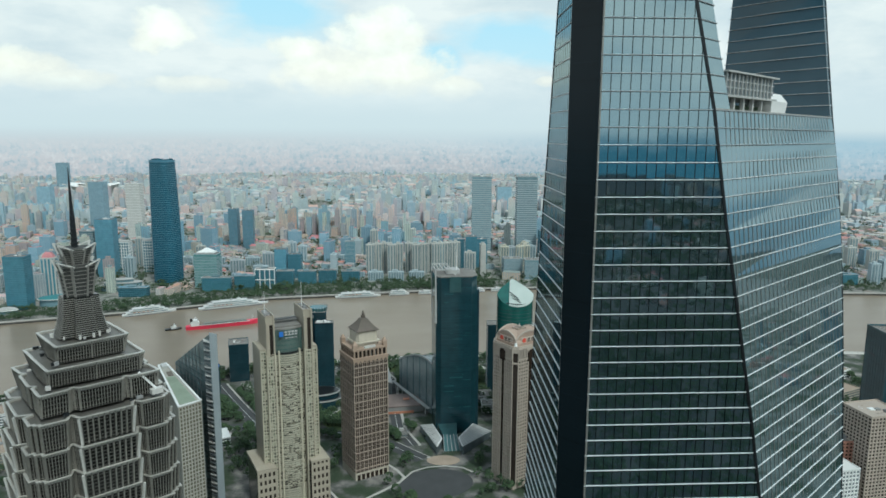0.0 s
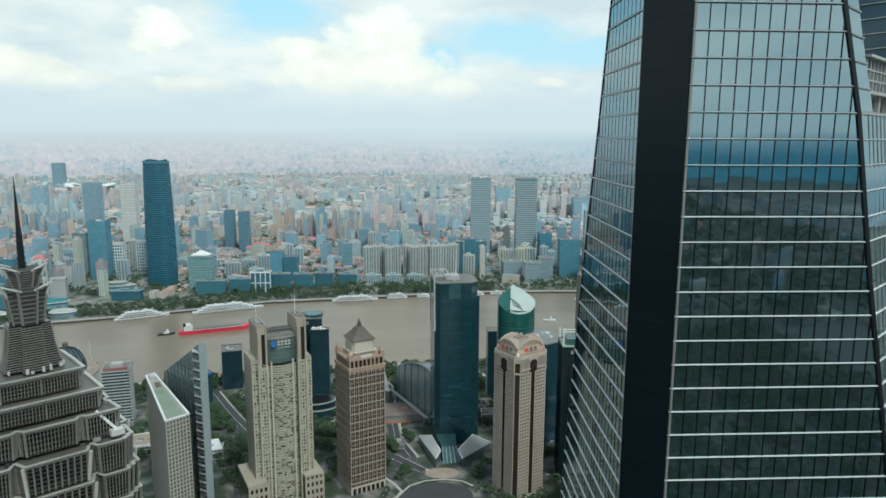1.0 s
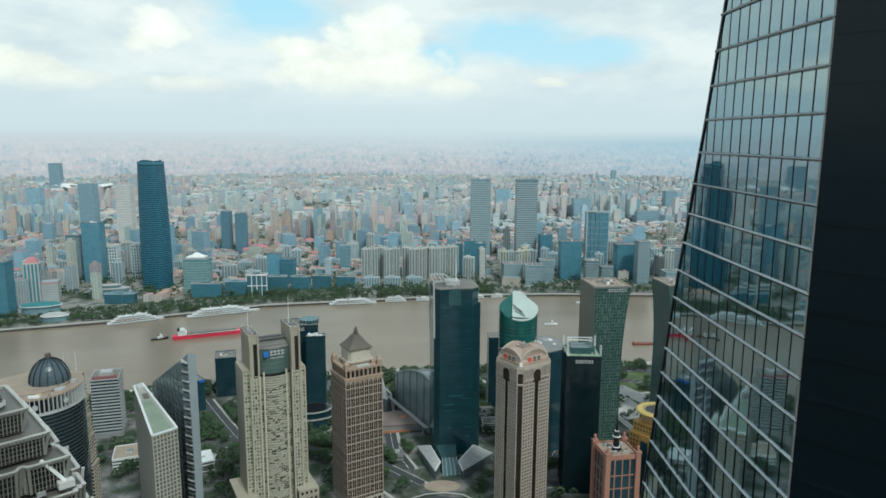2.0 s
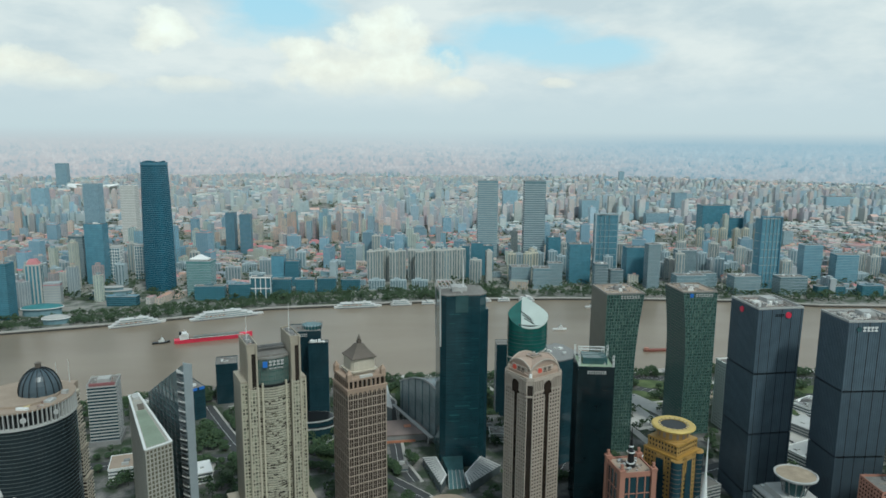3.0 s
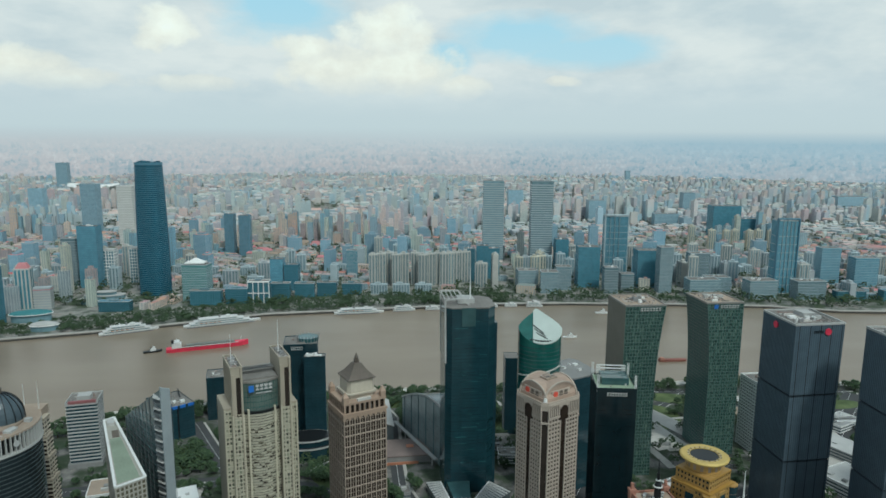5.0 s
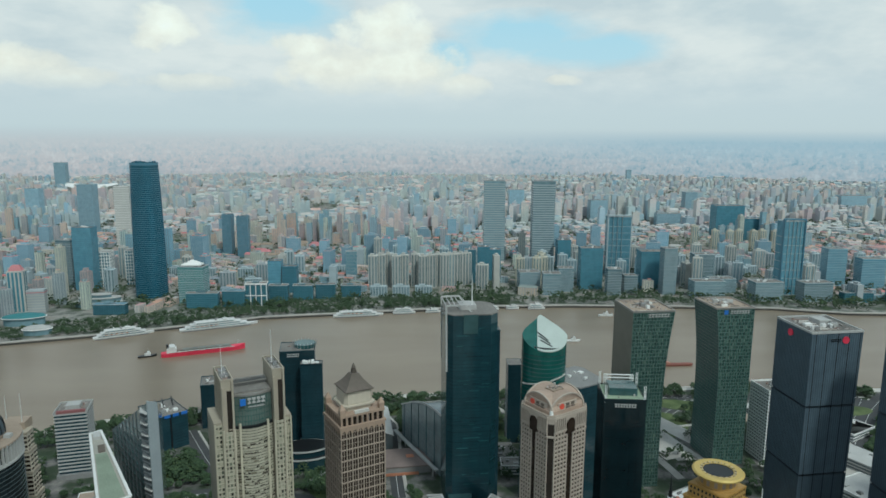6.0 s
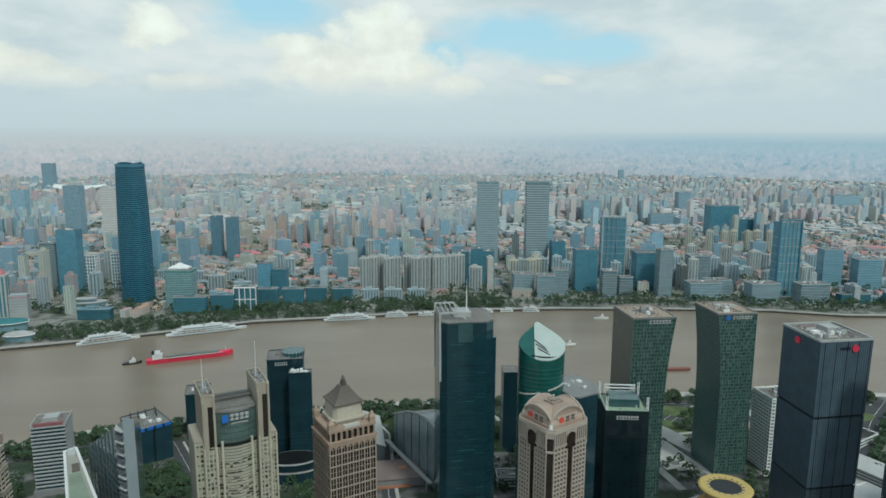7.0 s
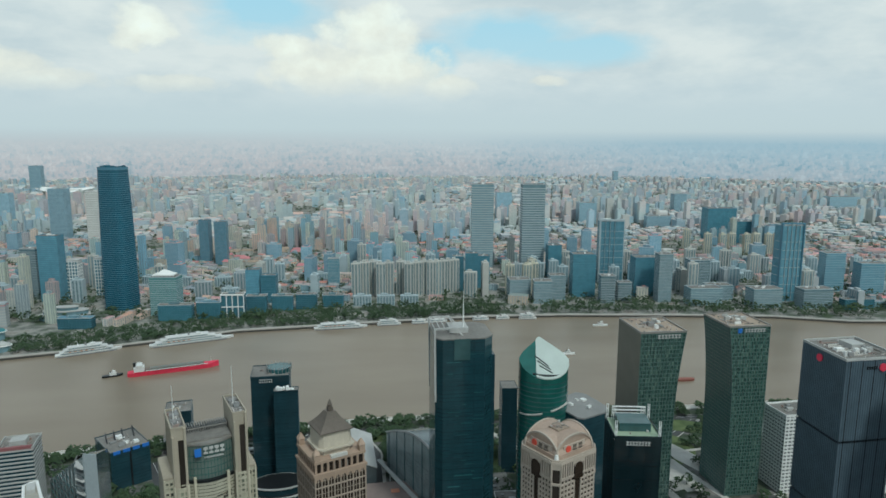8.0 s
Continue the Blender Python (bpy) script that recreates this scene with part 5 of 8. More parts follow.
t2 = grid_tower("glass_tower", "narrow dark blue glass tower with pale roof plant", -104.5, 641.5, 8, rect(0, 17.5, -2, 5.5), 79, 2.7, 0.22, M_NIGHT_GLASS, M_NIGHT_GLASS, 0, crown=0.8, units=0, seed=9)
roof_units(t2, 1, 16, -1.5, 5, 79.3, 8, 12, M_WHITE, 3.0)
low = thing("podium_hall", "low oval glass hall with pale roof rims", "building", -100, 628, 10)
for r0, z0, z1 in ((22, 0, 9), (19, 9, 15)):
    part("drum", prism(circle(r0, 36, 0, 0, r0 * 0.6), z0, z1), M_NIGHT_GLASS, low)
    part("rim", prism(circle(r0 + 0.7, 36, 0, 0, r0 * 0.6 + 0.7), z1 - 0.6, z1 + 0.5), M_PALE, low)
    part("deck", prism(circle(r0, 36, 0, 0, r0 * 0.6), z1 + 0.5, z1 + 0.7), M_DARK_METAL, low)


M_HAT_GRID = solid("pale_rose_grid", (0.36, 0.29, 0.235), 0.75, 0, 0.25, streak=0.2)
M_RUST = solid("orange_tan_stone", (0.36, 0.262, 0.195), 0.75, 0, 0.3, streak=0.2)


def hat_tower():
    t = thing("hat_tower", "tan stone tower with gridded windows under a concave bronze hat roof", "tower", -50.6, 481.0, 29, 6.0)
    t.scale = (0.977, 0.977, 0.977)
    part("base", cube(-0.3, 28.3, -0.3, 26.3, -6.2, 0.0), M_SAND, t, "sand-coloured arcaded base")
    for k in range(7):
        part("base_arch", cube(1.2 + 3.8 * k, 3.8 + 3.8 * k, -0.45, 0, -6.1, -1.6), M_BROWN_GLASS, t)
    pts = rect(0, 28, 0, 26)
    part("core", prism(pts, 0, 92), M_BROWN_GLASS, t)
    zs = [92 - 6.9 - 6.9 * i for i in range(13)]
    bands(t, pts, zs, 0.7, 0.45, M_HAT_GRID, "floor_band")
    piers(t, pts, 0, 92, 3.5, 0.62, 0.55, M_HAT_GRID)
    bands(t, pts, [z + 3.6 for z in zs], 0.18, 0.15, M_HAT_GRID, "transom")
    for i, (a, b) in enumerate(zip(pts, pts[1:] + pts[:1])):
        a, b = Vector(a), Vector(b)
        n = round((b - a).length / 3.5)
        ob0 = None
        for j in range(n):
            p = a.lerp(b, (j + 0.5) / n)
            if ob0 is None:
                ob0 = part("mullion", cube(-0.15, 0.15, -0.3, 0.1, 0, 92), M_HAT_GRID, t)
                ob0.location, ob0.rotation_euler = (p.x, p.y, 0), (0, 0, math.atan2(b.y - a.y, b.x - a.x))
            else:
                again("mullion", ob0.data, t, p.x, p.y, 0, ob0.rotation_euler.z)
    # arched top row
    for i, (a, b) in enumerate(zip(pts, pts[1:] + pts[:1])):
        a, b = Vector(a), Vector(b)
        n = round((b - a).length / 3.5)
        rz = math.atan2(b.y - a.y, b.x - a.x)
        for j in range(n):
            p = a.lerp(b, (j + 0.5) / n)
            bm = bmesh.new()
            arch = [(-1.75, 0), (-1.75, 3.4), (1.75, 3.4), (1.75, 0)] + [(1.2 * math.cos(radians(q)), 2.0 * math.sin(radians(q)) - 0.2) for q in range(10, 171, 20)]
            fr, bk = [bm.verts.new((x, -0.7, 88.6 + z)) for x, z in arch], [bm.verts.new((x, 0.1, 88.6 + z)) for x, z in arch]
            for q in range(len(arch)):
                bm.faces.new((fr[q], bk[q], bk[(q + 1) % len(arch)], fr[(q + 1) % len(arch)]))
            bm.faces.new(fr), bm.faces.new(bk[::-1])
            ob = part("arch", bm, M_RUST, t)
            ob.location, ob.rotation_euler = (p.x, p.y, 0), (0, 0, rz)
    part("cornice", prism(grown(pts, 1.0), 92, 93.2), M_RUST, t)
    loggia = rect(0.8, 27.2, 0.8, 25.2)
    part("loggia_core", prism(loggia, 93.2, 98.5), M_BROWN_GLASS, t)
    piers(t, loggia, 93.2, 98.5, 3.5, 1.2, 0.6, M_RUST, "loggia_pier")
    part("upper_cornice", prism(grown(loggia, 1.1), 98.5, 100), M_RUST, t)
    for x, y in ((1.5, 1.5), (26.5, 1.5), (26.5, 24.5), (1.5, 24.5)):
        bm = cube(x - 1.6, x + 1.6, y - 1.6, y + 1.6, 100, 103.4)
        loft(bm, [(rect(x - 1.9, x + 1.9, y - 1.9, y + 1.9), 103.4), (rect(x - 1.0, x + 1.0, y - 1.0, y + 1.0), 105.0), (rect(x - 0.3, x + 0.3, y - 0.3, y + 0.3), 106.5)])
        part("turret", bm, M_RUST, t)
    drum = M_SAND
    part("drum", prism([(5 + 2, 5), (21, 5), (23, 7), (23, 19), (21, 21), (7, 21), (5, 19), (5, 7)], 100, 112), drum, t, "beige drum block")
    part("drum_cornice", prism([(5.5, 3.5), (22.5, 3.5), (24.5, 5.5), (24.5, 20.5), (22.5, 22.5), (5.5, 22.5), (3.5, 20.5), (3.5, 5.5)], 102.6, 103.6), drum, t)
    part("maintenance_rig", cube(9, 18, -0.5, 1.6, 100, 101.6), M_STEEL_LIGHT, t)
    bm = bmesh.new()
    loft(bm, [([(14 + s * x, 13 + s * y) for x, y in ((-1, -1), (1, -1), (1, 1), (-1, 1))], z) for s, z in ((9.2, 111.8), (9.2, 112.3), (7.9, 113.4), (6.2, 115.2), (4.3, 117.6), (2.4, 120.6))])
    part("hat_roof", bm, M_HAT, t, "concave weathered bronze roof")
    bm = cube(12.7, 15.3, 11.7, 14.3, 120.2, 122.8)
    loft(bm, [(circle(1.0, 10, 14, 13), 122.8), (circle(1.4, 10, 14, 13), 123.8), (circle(0.9, 10, 14, 13), 125.0), (circle(0.2, 10, 14, 13), 126.8)])
    part("finial", bm, M_HAT, t)
    for x in (-3.6, 0, 3.6):
        bm = bmesh.new()
        bar(bm, (14 + x, -0.9, 94.0), (14 + x, -0.9, 97.6), 0.3)
        part("flag_rail", bm, M_STEEL, t)


hat_tower()

# arched glass hall behind
M_HALL_GLASS = glass("hall_glass", (0.17, 0.21, 0.215), 0.2, 1.5)
def arched_hall():
    """A tall glazed wall under a roof that rises in an arc."""
    p0, p1 = Vector((-23.5, 670)), Vector((10.5, 602))
    L = (p1 - p0).length
    t = thing("arched_hall", "grey glass hall with a curved roof and pale roof rim", "building", p0.x, p0.y, math.degrees(math.atan2(p1.y - p0.y, p1.x - p0.x)))
    k = 16
    top = [(L * i / k, 33 + 18.5 * math.sin(math.pi * 0.62 * i / k)) for i in range(k + 1)]
    bm = bmesh.new()
    fr = [bm.verts.new((x, 0, z)) for x, z in top] + [bm.verts.new((L, 0, 0)), bm.verts.new((0, 0, 0))]
    bk = [bm.verts.new((x, 26, z - 3)) for x, z in top] + [bm.verts.new((L, 26, 0)), bm.verts.new((0, 26, 0))]
    for i in range(len(fr)):
        bm.faces.new((fr[i], fr[(i + 1) % len(fr)], bk[(i + 1) % len(fr)], bk[i]))
    bm.faces.new(fr[::-1]), bm.faces.new(bk)
    part("hall", bm, M_HALL_GLASS, t)
    bm = bmesh.new()
    rail(bm, [(x, -0.4, z + 0.3) for x, z in top], 1.2)
    part("roof_rim", bm, M_PALE, t, "pale curved roof rim")
    for i in range(5):
        x, z = top[3 * i + 1]
        bm = bmesh.new()
        bar(bm, (x, -0.2, 0), (x, -0.2, z), 0.45)
        part("mullion", bm, M_TEAL_GLASS, t)
    for i in range(15):
        bm = bmesh.new()
        bar(bm, (0.5, -0.1, 3.2 * i + 3), (L if i < 10 else L * 0.97, -0.1, 3.2 * i + 3), 0.14)
        if 3.2 * i + 3 < 33:
            part("transom", bm, M_GREY_GLASS, t)
        else:
            bm.free()
    bm = bmesh.new()
    bar(bm, (-6, -5, 8), (L, -5, 8), 3.2, 1.0)
    for i in range(6):
        bar(bm, (4 + 13 * i, -5, 0), (4 + 13 * i, -5, 7.6), 0.8)
    part("covered_walk", bm, M_PALE, t, "pale covered walk")


arched_hall()
t = thing("low_hall", "low building with a pale pitched roof and orange brick courts", "building", -44, 606, 8)
part("wing", cube(0, 46, 0, 30, 0, 6), M_CONCRETE, t)
part("wing_roof", cube(-0.6, 46.6, -0.6, 30.6, 6, 6.8), solid("brown_roof", (0.20, 0.155, 0.14), 0.85, 0, 0.5), t)
for x0, x1, y0, y1 in ((4, 9, -5, 1), (28, 34, 14, 19), (6, 36, -1.6, -0.8)):
    part("brick_court", cube(x0, x1, y0, y1, 0 if y0 < 0 else 6.8, 2.0 if y0 < 0 else 7.2), M_BRICK, t, "orange brick court")
bm = bmesh.new()
loft(bm, [([(3, 36), (19, 36), (19, 94), (3, 94)], 0), ([(3, 36, 23), (19, 36, 16), (19, 94, 16), (3, 94, 23)], 0)])
part("sloped_hall", bm, M_GREY_GLASS, t)
bm = bmesh.new()
loft(bm, [([(2, 35, 23.6), (19.6, 35, 16), (19.6, 95, 16), (2, 95, 23.6)], 0), ([(2, 35, 24.4), (19.6, 35, 16.8), (19.6, 95, 16.8), (2, 95, 24.4)], 0)])
part("sloped_roof", bm, M_PALE, t, "pale sloped roof")


def glass_needle():
    t = thing("glass_tower", "tall dark blue glass tower with an open steel crown and mast", "tower", 12.5, 562, 6)
    pts = [(4, 0), (30, 0), (36, 6), (36, 30), (30, 36), (4, 36), (0, 32), (0, 4)]
    part("core", prism(pts, 0, 141), M_BLUE_GLASS, t)
    part("side_slab", cube(33, 38.5, 8, 30, 0, 128), M_NIGHT_GLASS, t)
    bands(t, pts, [1 + 2.5 * i for i in range(56)], 0.35, 0.15, M_NIGHT_GLASS)
    piers(t, pts, 0, 141, 6.4, 0.25, 0.25, M_NIGHT_GLASS, sides=(0, 1, 6, 7))
    rs = random.Random(15)
    for q in range(60):
        x0, z = rs.uniform(4, 24), 16 + 2.5 * rs.randrange(50)
        part("spandrel", cube(x0, min(30, x0 + rs.uniform(2, 12)), -0.2, 0.1, z + 0.4, z + 0.4 + rs.choice((0.25, 0.4, 0.6))), rs.choice((M_SMOKE, M_NIGHT_GLASS)), t)
    part("corner_glass", cube(-0.4, 3.6, 4, 32, 0, 141), M_TEAL_GLASS, t)
    part("notch", cube(11, 21, -0.45, 0.1, 128, 141.4), M_TEAL_GLASS, t)
    part("roof", prism(grown(pts, 0.3), 141, 141.8), M_ROOF, t)
    part("roof_house", cube(10, 22, 12, 26, 141.8, 145), M_PALE, t)
    bm = bmesh.new()
    for y in (4, 32):
        for p, q in (((0, y, 100), (-0.5, y, 147)), ((-0.5, y, 147), (13, y + 3, 146.4)), ((13, y + 3, 146.4), (18, y + 3, 141))):
            bar(bm, p, q, 1.1)
    for k in range(5):
        bar(bm, (-0.5 + 3.2 * k, 4, 147), (-0.5 + 3.2 * k, 32, 147), 0.5)
    part("crown_frame", bm, M_PALE, t, "open pale steel crown")
    bm = bmesh.new()
    rod(bm, (19, 14, 141), (19, 14, 158), 0.5, 0.35, 8)
    rod(bm, (19, 14, 158), (19, 14, 168), 0.3, 0.08, 8)
    part("mast", bm, M_WHITE, t, "white roof mast")
    skirt = bmesh.new()
    loft(skirt, [([(2, -34), (16, -34), (19, 0), (0, 0)], 0), ([(3, -22, 9), (15, -22, 9), (18, 0, 9.5), (1, 0, 9.5)], 0)])
    part("entrance_hall", skirt, M_TEAL_GLASS, t, "teal glass entrance hall")
    for i in range(5):
        bm = bmesh.new()
        bar(bm, (2.4 + 3.3 * i, -34.1, 0.2), (3.2 + 2.9 * i, -22.1, 9.1), 0.35)
        part("entrance_rib", bm, M_PALE, t)
    for tip, inner, back, far in (((-4.7, -39.7), (0.8, -28.0), (-3.1, 4.3), (-13.5, 7.0)), ((16.6, -42.4), (15.4, -28.5), (32.7, 0.6), (45.9, -12.9))):
        ring = [tip, inner, back, far]
        tall = [7.5, 8.5, 7.0, 5.5]
        if (inner[0] - tip[0]) * (back[1] - tip[1]) - (inner[1] - tip[1]) * (back[0] - tip[0]) < 0:
            ring, tall = ring[::-1], tall[::-1]
        bm = bmesh.new()
        loft(bm, [(ring, 0), ([(*p, h) for p, h in zip(ring, tall)], 0)])
        part("wing_hall", bm, M_GREY_GLASS, t, "swept wing hall with a ribbed pale roof")
        for k in range(13):
            f = k / 12
            p = (tip[0] + (far[0] - tip[0]) * f, tip[1] + (far[1] - tip[1]) * f, 7.8 - 2.0 * f)
            q = (inner[0] + (back[0] - inner[0]) * f, inner[1] + (back[1] - inner[1]) * f, 8.8 - 1.5 * f)
            bm = bmesh.new()
            bar(bm, p, q, 1.7, 0.5)
            part("roof_rib", bm, M_PALE, t)
        bm = bmesh.new()
        rail(bm, [(*tip, 7.9), (*inner, 8.9), (*back, 7.4)], 0.8)
        part("roof_rim", bm, M_WHITE, t, "white roof rim")


glass_needle()


def leaf_tower():
    t = thing("leaf_tower", "green glass tower with a slanted pale leaf-shaped roof", "tower", 81.8, 578, 0)
    ring = []
    for i in range(48):                    # bowed front, two curved flanks that meet in a point behind
        a = 2 * math.pi * i / 48
        x, y = 18.3 * math.cos(a), 15.5 * math.sin(a)
        if y > 0:
            x = 18.3 * math.cos(a) * (1 - 0.80 * math.sin(a)) - 0.5 * math.sin(a)
            y = 17.0 * math.sin(a) ** 0.8
        ring.append((x * 0.87, y * 0.92))
    cut = [(x, y, 114.5 + (y + 14.3) * 0.60 - x * 0.05) for x, y in ring]
    bm = bmesh.new()
    loft(bm, [(ring, 0), (cut, 0)])
    part("core", bm, M_GREEN_GLASS, t)
    bands(t, ring, [3.0 * i for i in range(38)], 0.5, 0.2, M_TEAL_GLASS)
    bm = bmesh.new()
    def leaf(h):
        return [(max(x * 1.02, -5.0 + 0.14 * y), y * 1.02, 114.5 + (y + 14.3) * 0.60 - max(x, -5.0) * 0.05 + h) for x, y, z in cut]
    loft(bm, [(leaf(0.1), 0), (leaf(0.8), 0)])
    part("leaf_roof", bm, solid("pale_green_panel", (0.48, 0.54, 0.50), 0.45), t, "pale slanted roof")
    for k in range(3):
        bm = bmesh.new()
        x0 = -5.4 + 0.9 * k
        bar(bm, (x0, 1.0 - 3.4 * k, 115.6 + (15.3 - 3.4 * k) * 0.60 - x0 * 0.05), (x0 + 7.5, -6.0 - 2.3 * k, 115.6 + (8.3 - 2.3 * k) * 0.60 - (x0 + 7.5) * 0.05), 0.55)
        part("roof_slot", bm, M_DARK_METAL, t, "dark roof slot")
    for k in range(12):
        x = -8 + 1.7 * k
        y = -14.3 * math.sqrt(max(0, 1 - (x / 16.0) ** 2)) + 1.0
        part("roof_vent", cube(x - 0.6, x + 0.6, y, y + 1.2, 114.4 - x * 0.06, 117.2 - x * 0.06), M_DARK_METAL, t)
    bm = bmesh.new()
    for a in range(200, 330, 10):
        p, q = (16.3 * math.cos(radians(a)), 14.6 * math.sin(radians(a)), 93 + 4 * math.cos(radians(a))), (16.3 * math.cos(radians(a + 10)), 14.6 * math.sin(radians(a + 10)), 93 + 4 * math.cos(radians(a + 10)))
        if a not in (260, 270):
            bar(bm, p, q, 0.8)
    part("belt", bm, M_STEEL_LIGHT, t)
    s = grid_tower("slab_tower", "dark green glass slab beside the leaf tower", 67, 664, 0, rect(0, 12, 0, 16), 70, 2.6, 0.25, M_NIGHT_GLASS, M_NIGHT_GLASS, 0, crown=0.6, units=0)


leaf_tower()


M_ROSE_DARK = solid("rose_roof", (0.37, 0.275, 0.215), 0.7, 0, 0.4, streak=0.2)


def vault_tower():
    t = thing("vault_tower", "rose stone tower with dark bays and a cross-vaulted roof", "tower", 66.9, 464.0, 33.6, 5.2)
    t.scale = (0.98, 0.98, 0.98)
    part("base", cube(0.4, 29.6, 0.4, 26.6, -5.4, 0.0), M_ROSE, t)
    c = 3.0
    pts = [(c, 0), (30 - c, 0), (30, c), (30, 27 - c), (30 - c, 27), (c, 27), (0, 27 - c), (0, c)]
    part("core", prism(pts, 0, 106), M_BROWN_GLASS, t)
    for x, y, rz, L in ((c, 0, 0, 9.6), (17.4, 0, 0, 9.6), (0, 27 - c, -90, 8.4), (0, 11.4, -90, 8.4), (30, c, 90, 8.4), (30, 15.6, 90, 8.4)):
        panel(t, x, y, rz, L, 0, 97, 2.4, 0.95, 2.6, 1.05, 0.5, M_ROSE)
        panel(t, x, y, rz, L, 97, 105.6, 1.6, 0.8, 8.2, 0.9, 0.9, M_ROSE)
    part("cornice", prism(grown(pts, 0.9), 105.2, 106.6), M_ROSE, t)
    parapet(t, grown(pts, 0.7), 106.6, 1.0, 0.6, M_ROSE, M_ROOF_TAN)
    # dark arched niches in the middle of each face and at the corners
    for x, y, rz in ((15, 0, 0), (0, 13.5, -90), (30, 13.5, 90)):
        arch = [(-3.0, 95), (3.0, 95), (3.0, 101.4), (2.2, 103.2), (0.9, 103.9), (-0.9, 103.9), (-2.2, 103.2), (-3.0, 101.4)]
        bm = bmesh.new()
        fr, bk = [bm.verts.new((a, -1.05, b)) for a, b in arch], [bm.verts.new((a, 0.2, b)) for a, b in arch]
        for q in range(8):
            bm.faces.new((fr[q], bk[q], bk[(q + 1) % 8], fr[(q + 1) % 8]))
        bm.faces.new(fr), bm.faces.new(bk[::-1])
        ob = part("arched_niche", bm, M_BROWN_GLASS, t, "dark arched recess")
        ob.location, ob.rotation_euler = (x, y, 0), (0, 0, radians(rz))
        ob = part("lintel", cube(-4.2, 4.2, -0.9, 0.2, 103.2, 105.4), M_ROSE, t)
        ob.location, ob.rotation_euler = (x, y, 0), (0, 0, radians(rz))
    for x, y in ((1.5, 1.5), (28.5, 1.5), (1.5, 25.5)):
        ob = part("corner_ledge", cube(-2.3, 2.3, -1.0, 0.4, 94.2, 95.2), M_ROSE, t)
        ob.location, ob.rotation_euler = (x, y, 0), (0, 0, math.atan2(y - 13.5, x - 15) + math.pi / 2)
        ob = part("corner_lintel", cube(-2.3, 2.3, -0.5, 0.4, 102.4, 105.4), M_ROSE, t)
        ob.location, ob.rotation_euler = (x, y, 0), (0, 0, math.atan2(y - 13.5, x - 15) + math.pi / 2)
    part("drum", prism(grown(pts, -1.6), 106.8, 109.0), M_ROSE_DARK, t)
    # cross vault
    for ax in (0, 1):
        bm = bmesh.new()
        k = 12
        arc = [(math.cos(math.pi * i / k), math.sin(math.pi * i / k)) for i in range(k + 1)]
        ends = []
        for e in (3.0, (27.0 if ax == 0 else 24.0)):
            if ax == 0:
                ends.append([bm.verts.new((e, 13.5 + 11.8 * a, 107.0 + 9.6 * b)) for a, b in arc])
            else:
                ends.append([bm.verts.new((15 + 13.2 * a, e, 107.0 + 9.9 * b)) for a, b in arc])
        for i in range(k):
            bm.faces.new((ends[0][i], ends[0][i + 1], ends[1][i + 1], ends[1][i]))
        bm.faces.new(ends[0]), bm.faces.new(ends[1][::-1])
        part("vault", bm, M_ROSE_DARK, t, "rose barrel vault")
        for e in (2.8, (27.2 if ax == 0 else 24.2)):
            bm = bmesh.new()
            rail(bm, [(e, 13.5 + 12.0 * a, 107 + 9.8 * b) if ax == 0 else (15 + 13.4 * a, e, 107 + 10.1 * b) for a, b in arc], 0.9)
            part("vault_rim", bm, M_ROSE, t)
    red = solid("red_sign", (0.62, 0.08, 0.05), 0.5)
    # sign: red ring and plain bars on the two gables in view
    for x, y, rz in ((15, 2.9, 0), (2.9, 13.5, -90)):
        plate = part("sign_board", cube(-7.4, 7.4, -0.5, 0.2, 108.4, 112.6), M_ROSE, t, "pale rose sign board")
        plate.location, plate.rotation_euler = (x, y, 0), (0, 0, radians(rz))
        ring = part("sign_mark", prism(circle(1.75, 18), -0.2, 0.2), red, t, "red round sign mark")
        ring.matrix_local = pose(x, y, 110.5, 0, 0, rz) @ pose(-4.6, -0.7, 0, 90, 0, 0)
        for k in range(2):
            ob = part("sign_mark", cube(-1.6 + 4.0 * k, 1.4 + 4.0 * k, -0.9, -0.4, 109.0, 109.9), M_HAT, t)
            box_top = part("sign_mark", cube(-1.2 + 4.0 * k, 1.0 + 4.0 * k, -0.9, -0.4, 110.4, 112.0), M_HAT, t)
            for o2 in (ob, box_top):
                o2.location, o2.rotation_euler = (x, y, 0), (0, 0, radians(rz))
    part("corner_ball", prism(circle(1.2, 12, 2.2, 2.2), 107.4, 109.8, circle(0.8, 12, 2.2, 2.2)), M_WHITE, t)
    part("top_deck", cube(11, 19, 10, 17, 116.4, 117.4), M_ROOF_TAN, t)
    roof_clutter(t, 11, 19, 10, 17, 117.2, 5, 14)


vault_tower()

# rounded dark block
t = thing("rounded_block", "dark blue rounded glass block with a grey sloped roof", "tower", 103.4, 562, 38)
pts = [(0, 3), (3, 0), (22, -2), (29, 2), (30, 20), (26, 25), (5, 25), (0, 20)]
bm = bmesh.new()
loft(bm, [(pts, 0), ([(x, y, 88 + y * 0.15) for x, y in pts], 0)])
part("core", bm, M_NIGHT_GLASS, t)
bm = bmesh.new()
gp = grown(pts, 0.3)
loft(bm, [([(x, y, 88 + y * 0.15) for x, y in gp], 0), ([(x, y, 89 + y * 0.15) for x, y in gp], 0)])
part("roof", bm, M_CONCRETE, t)
bands(t, pts, [2.6 * i for i in range(33)], 0.22, 0.12, M_NIGHT_GLASS)
roof_units(t, 5, 24, 5, 20, 90.5, 4, 5, M_WHITE, 2)

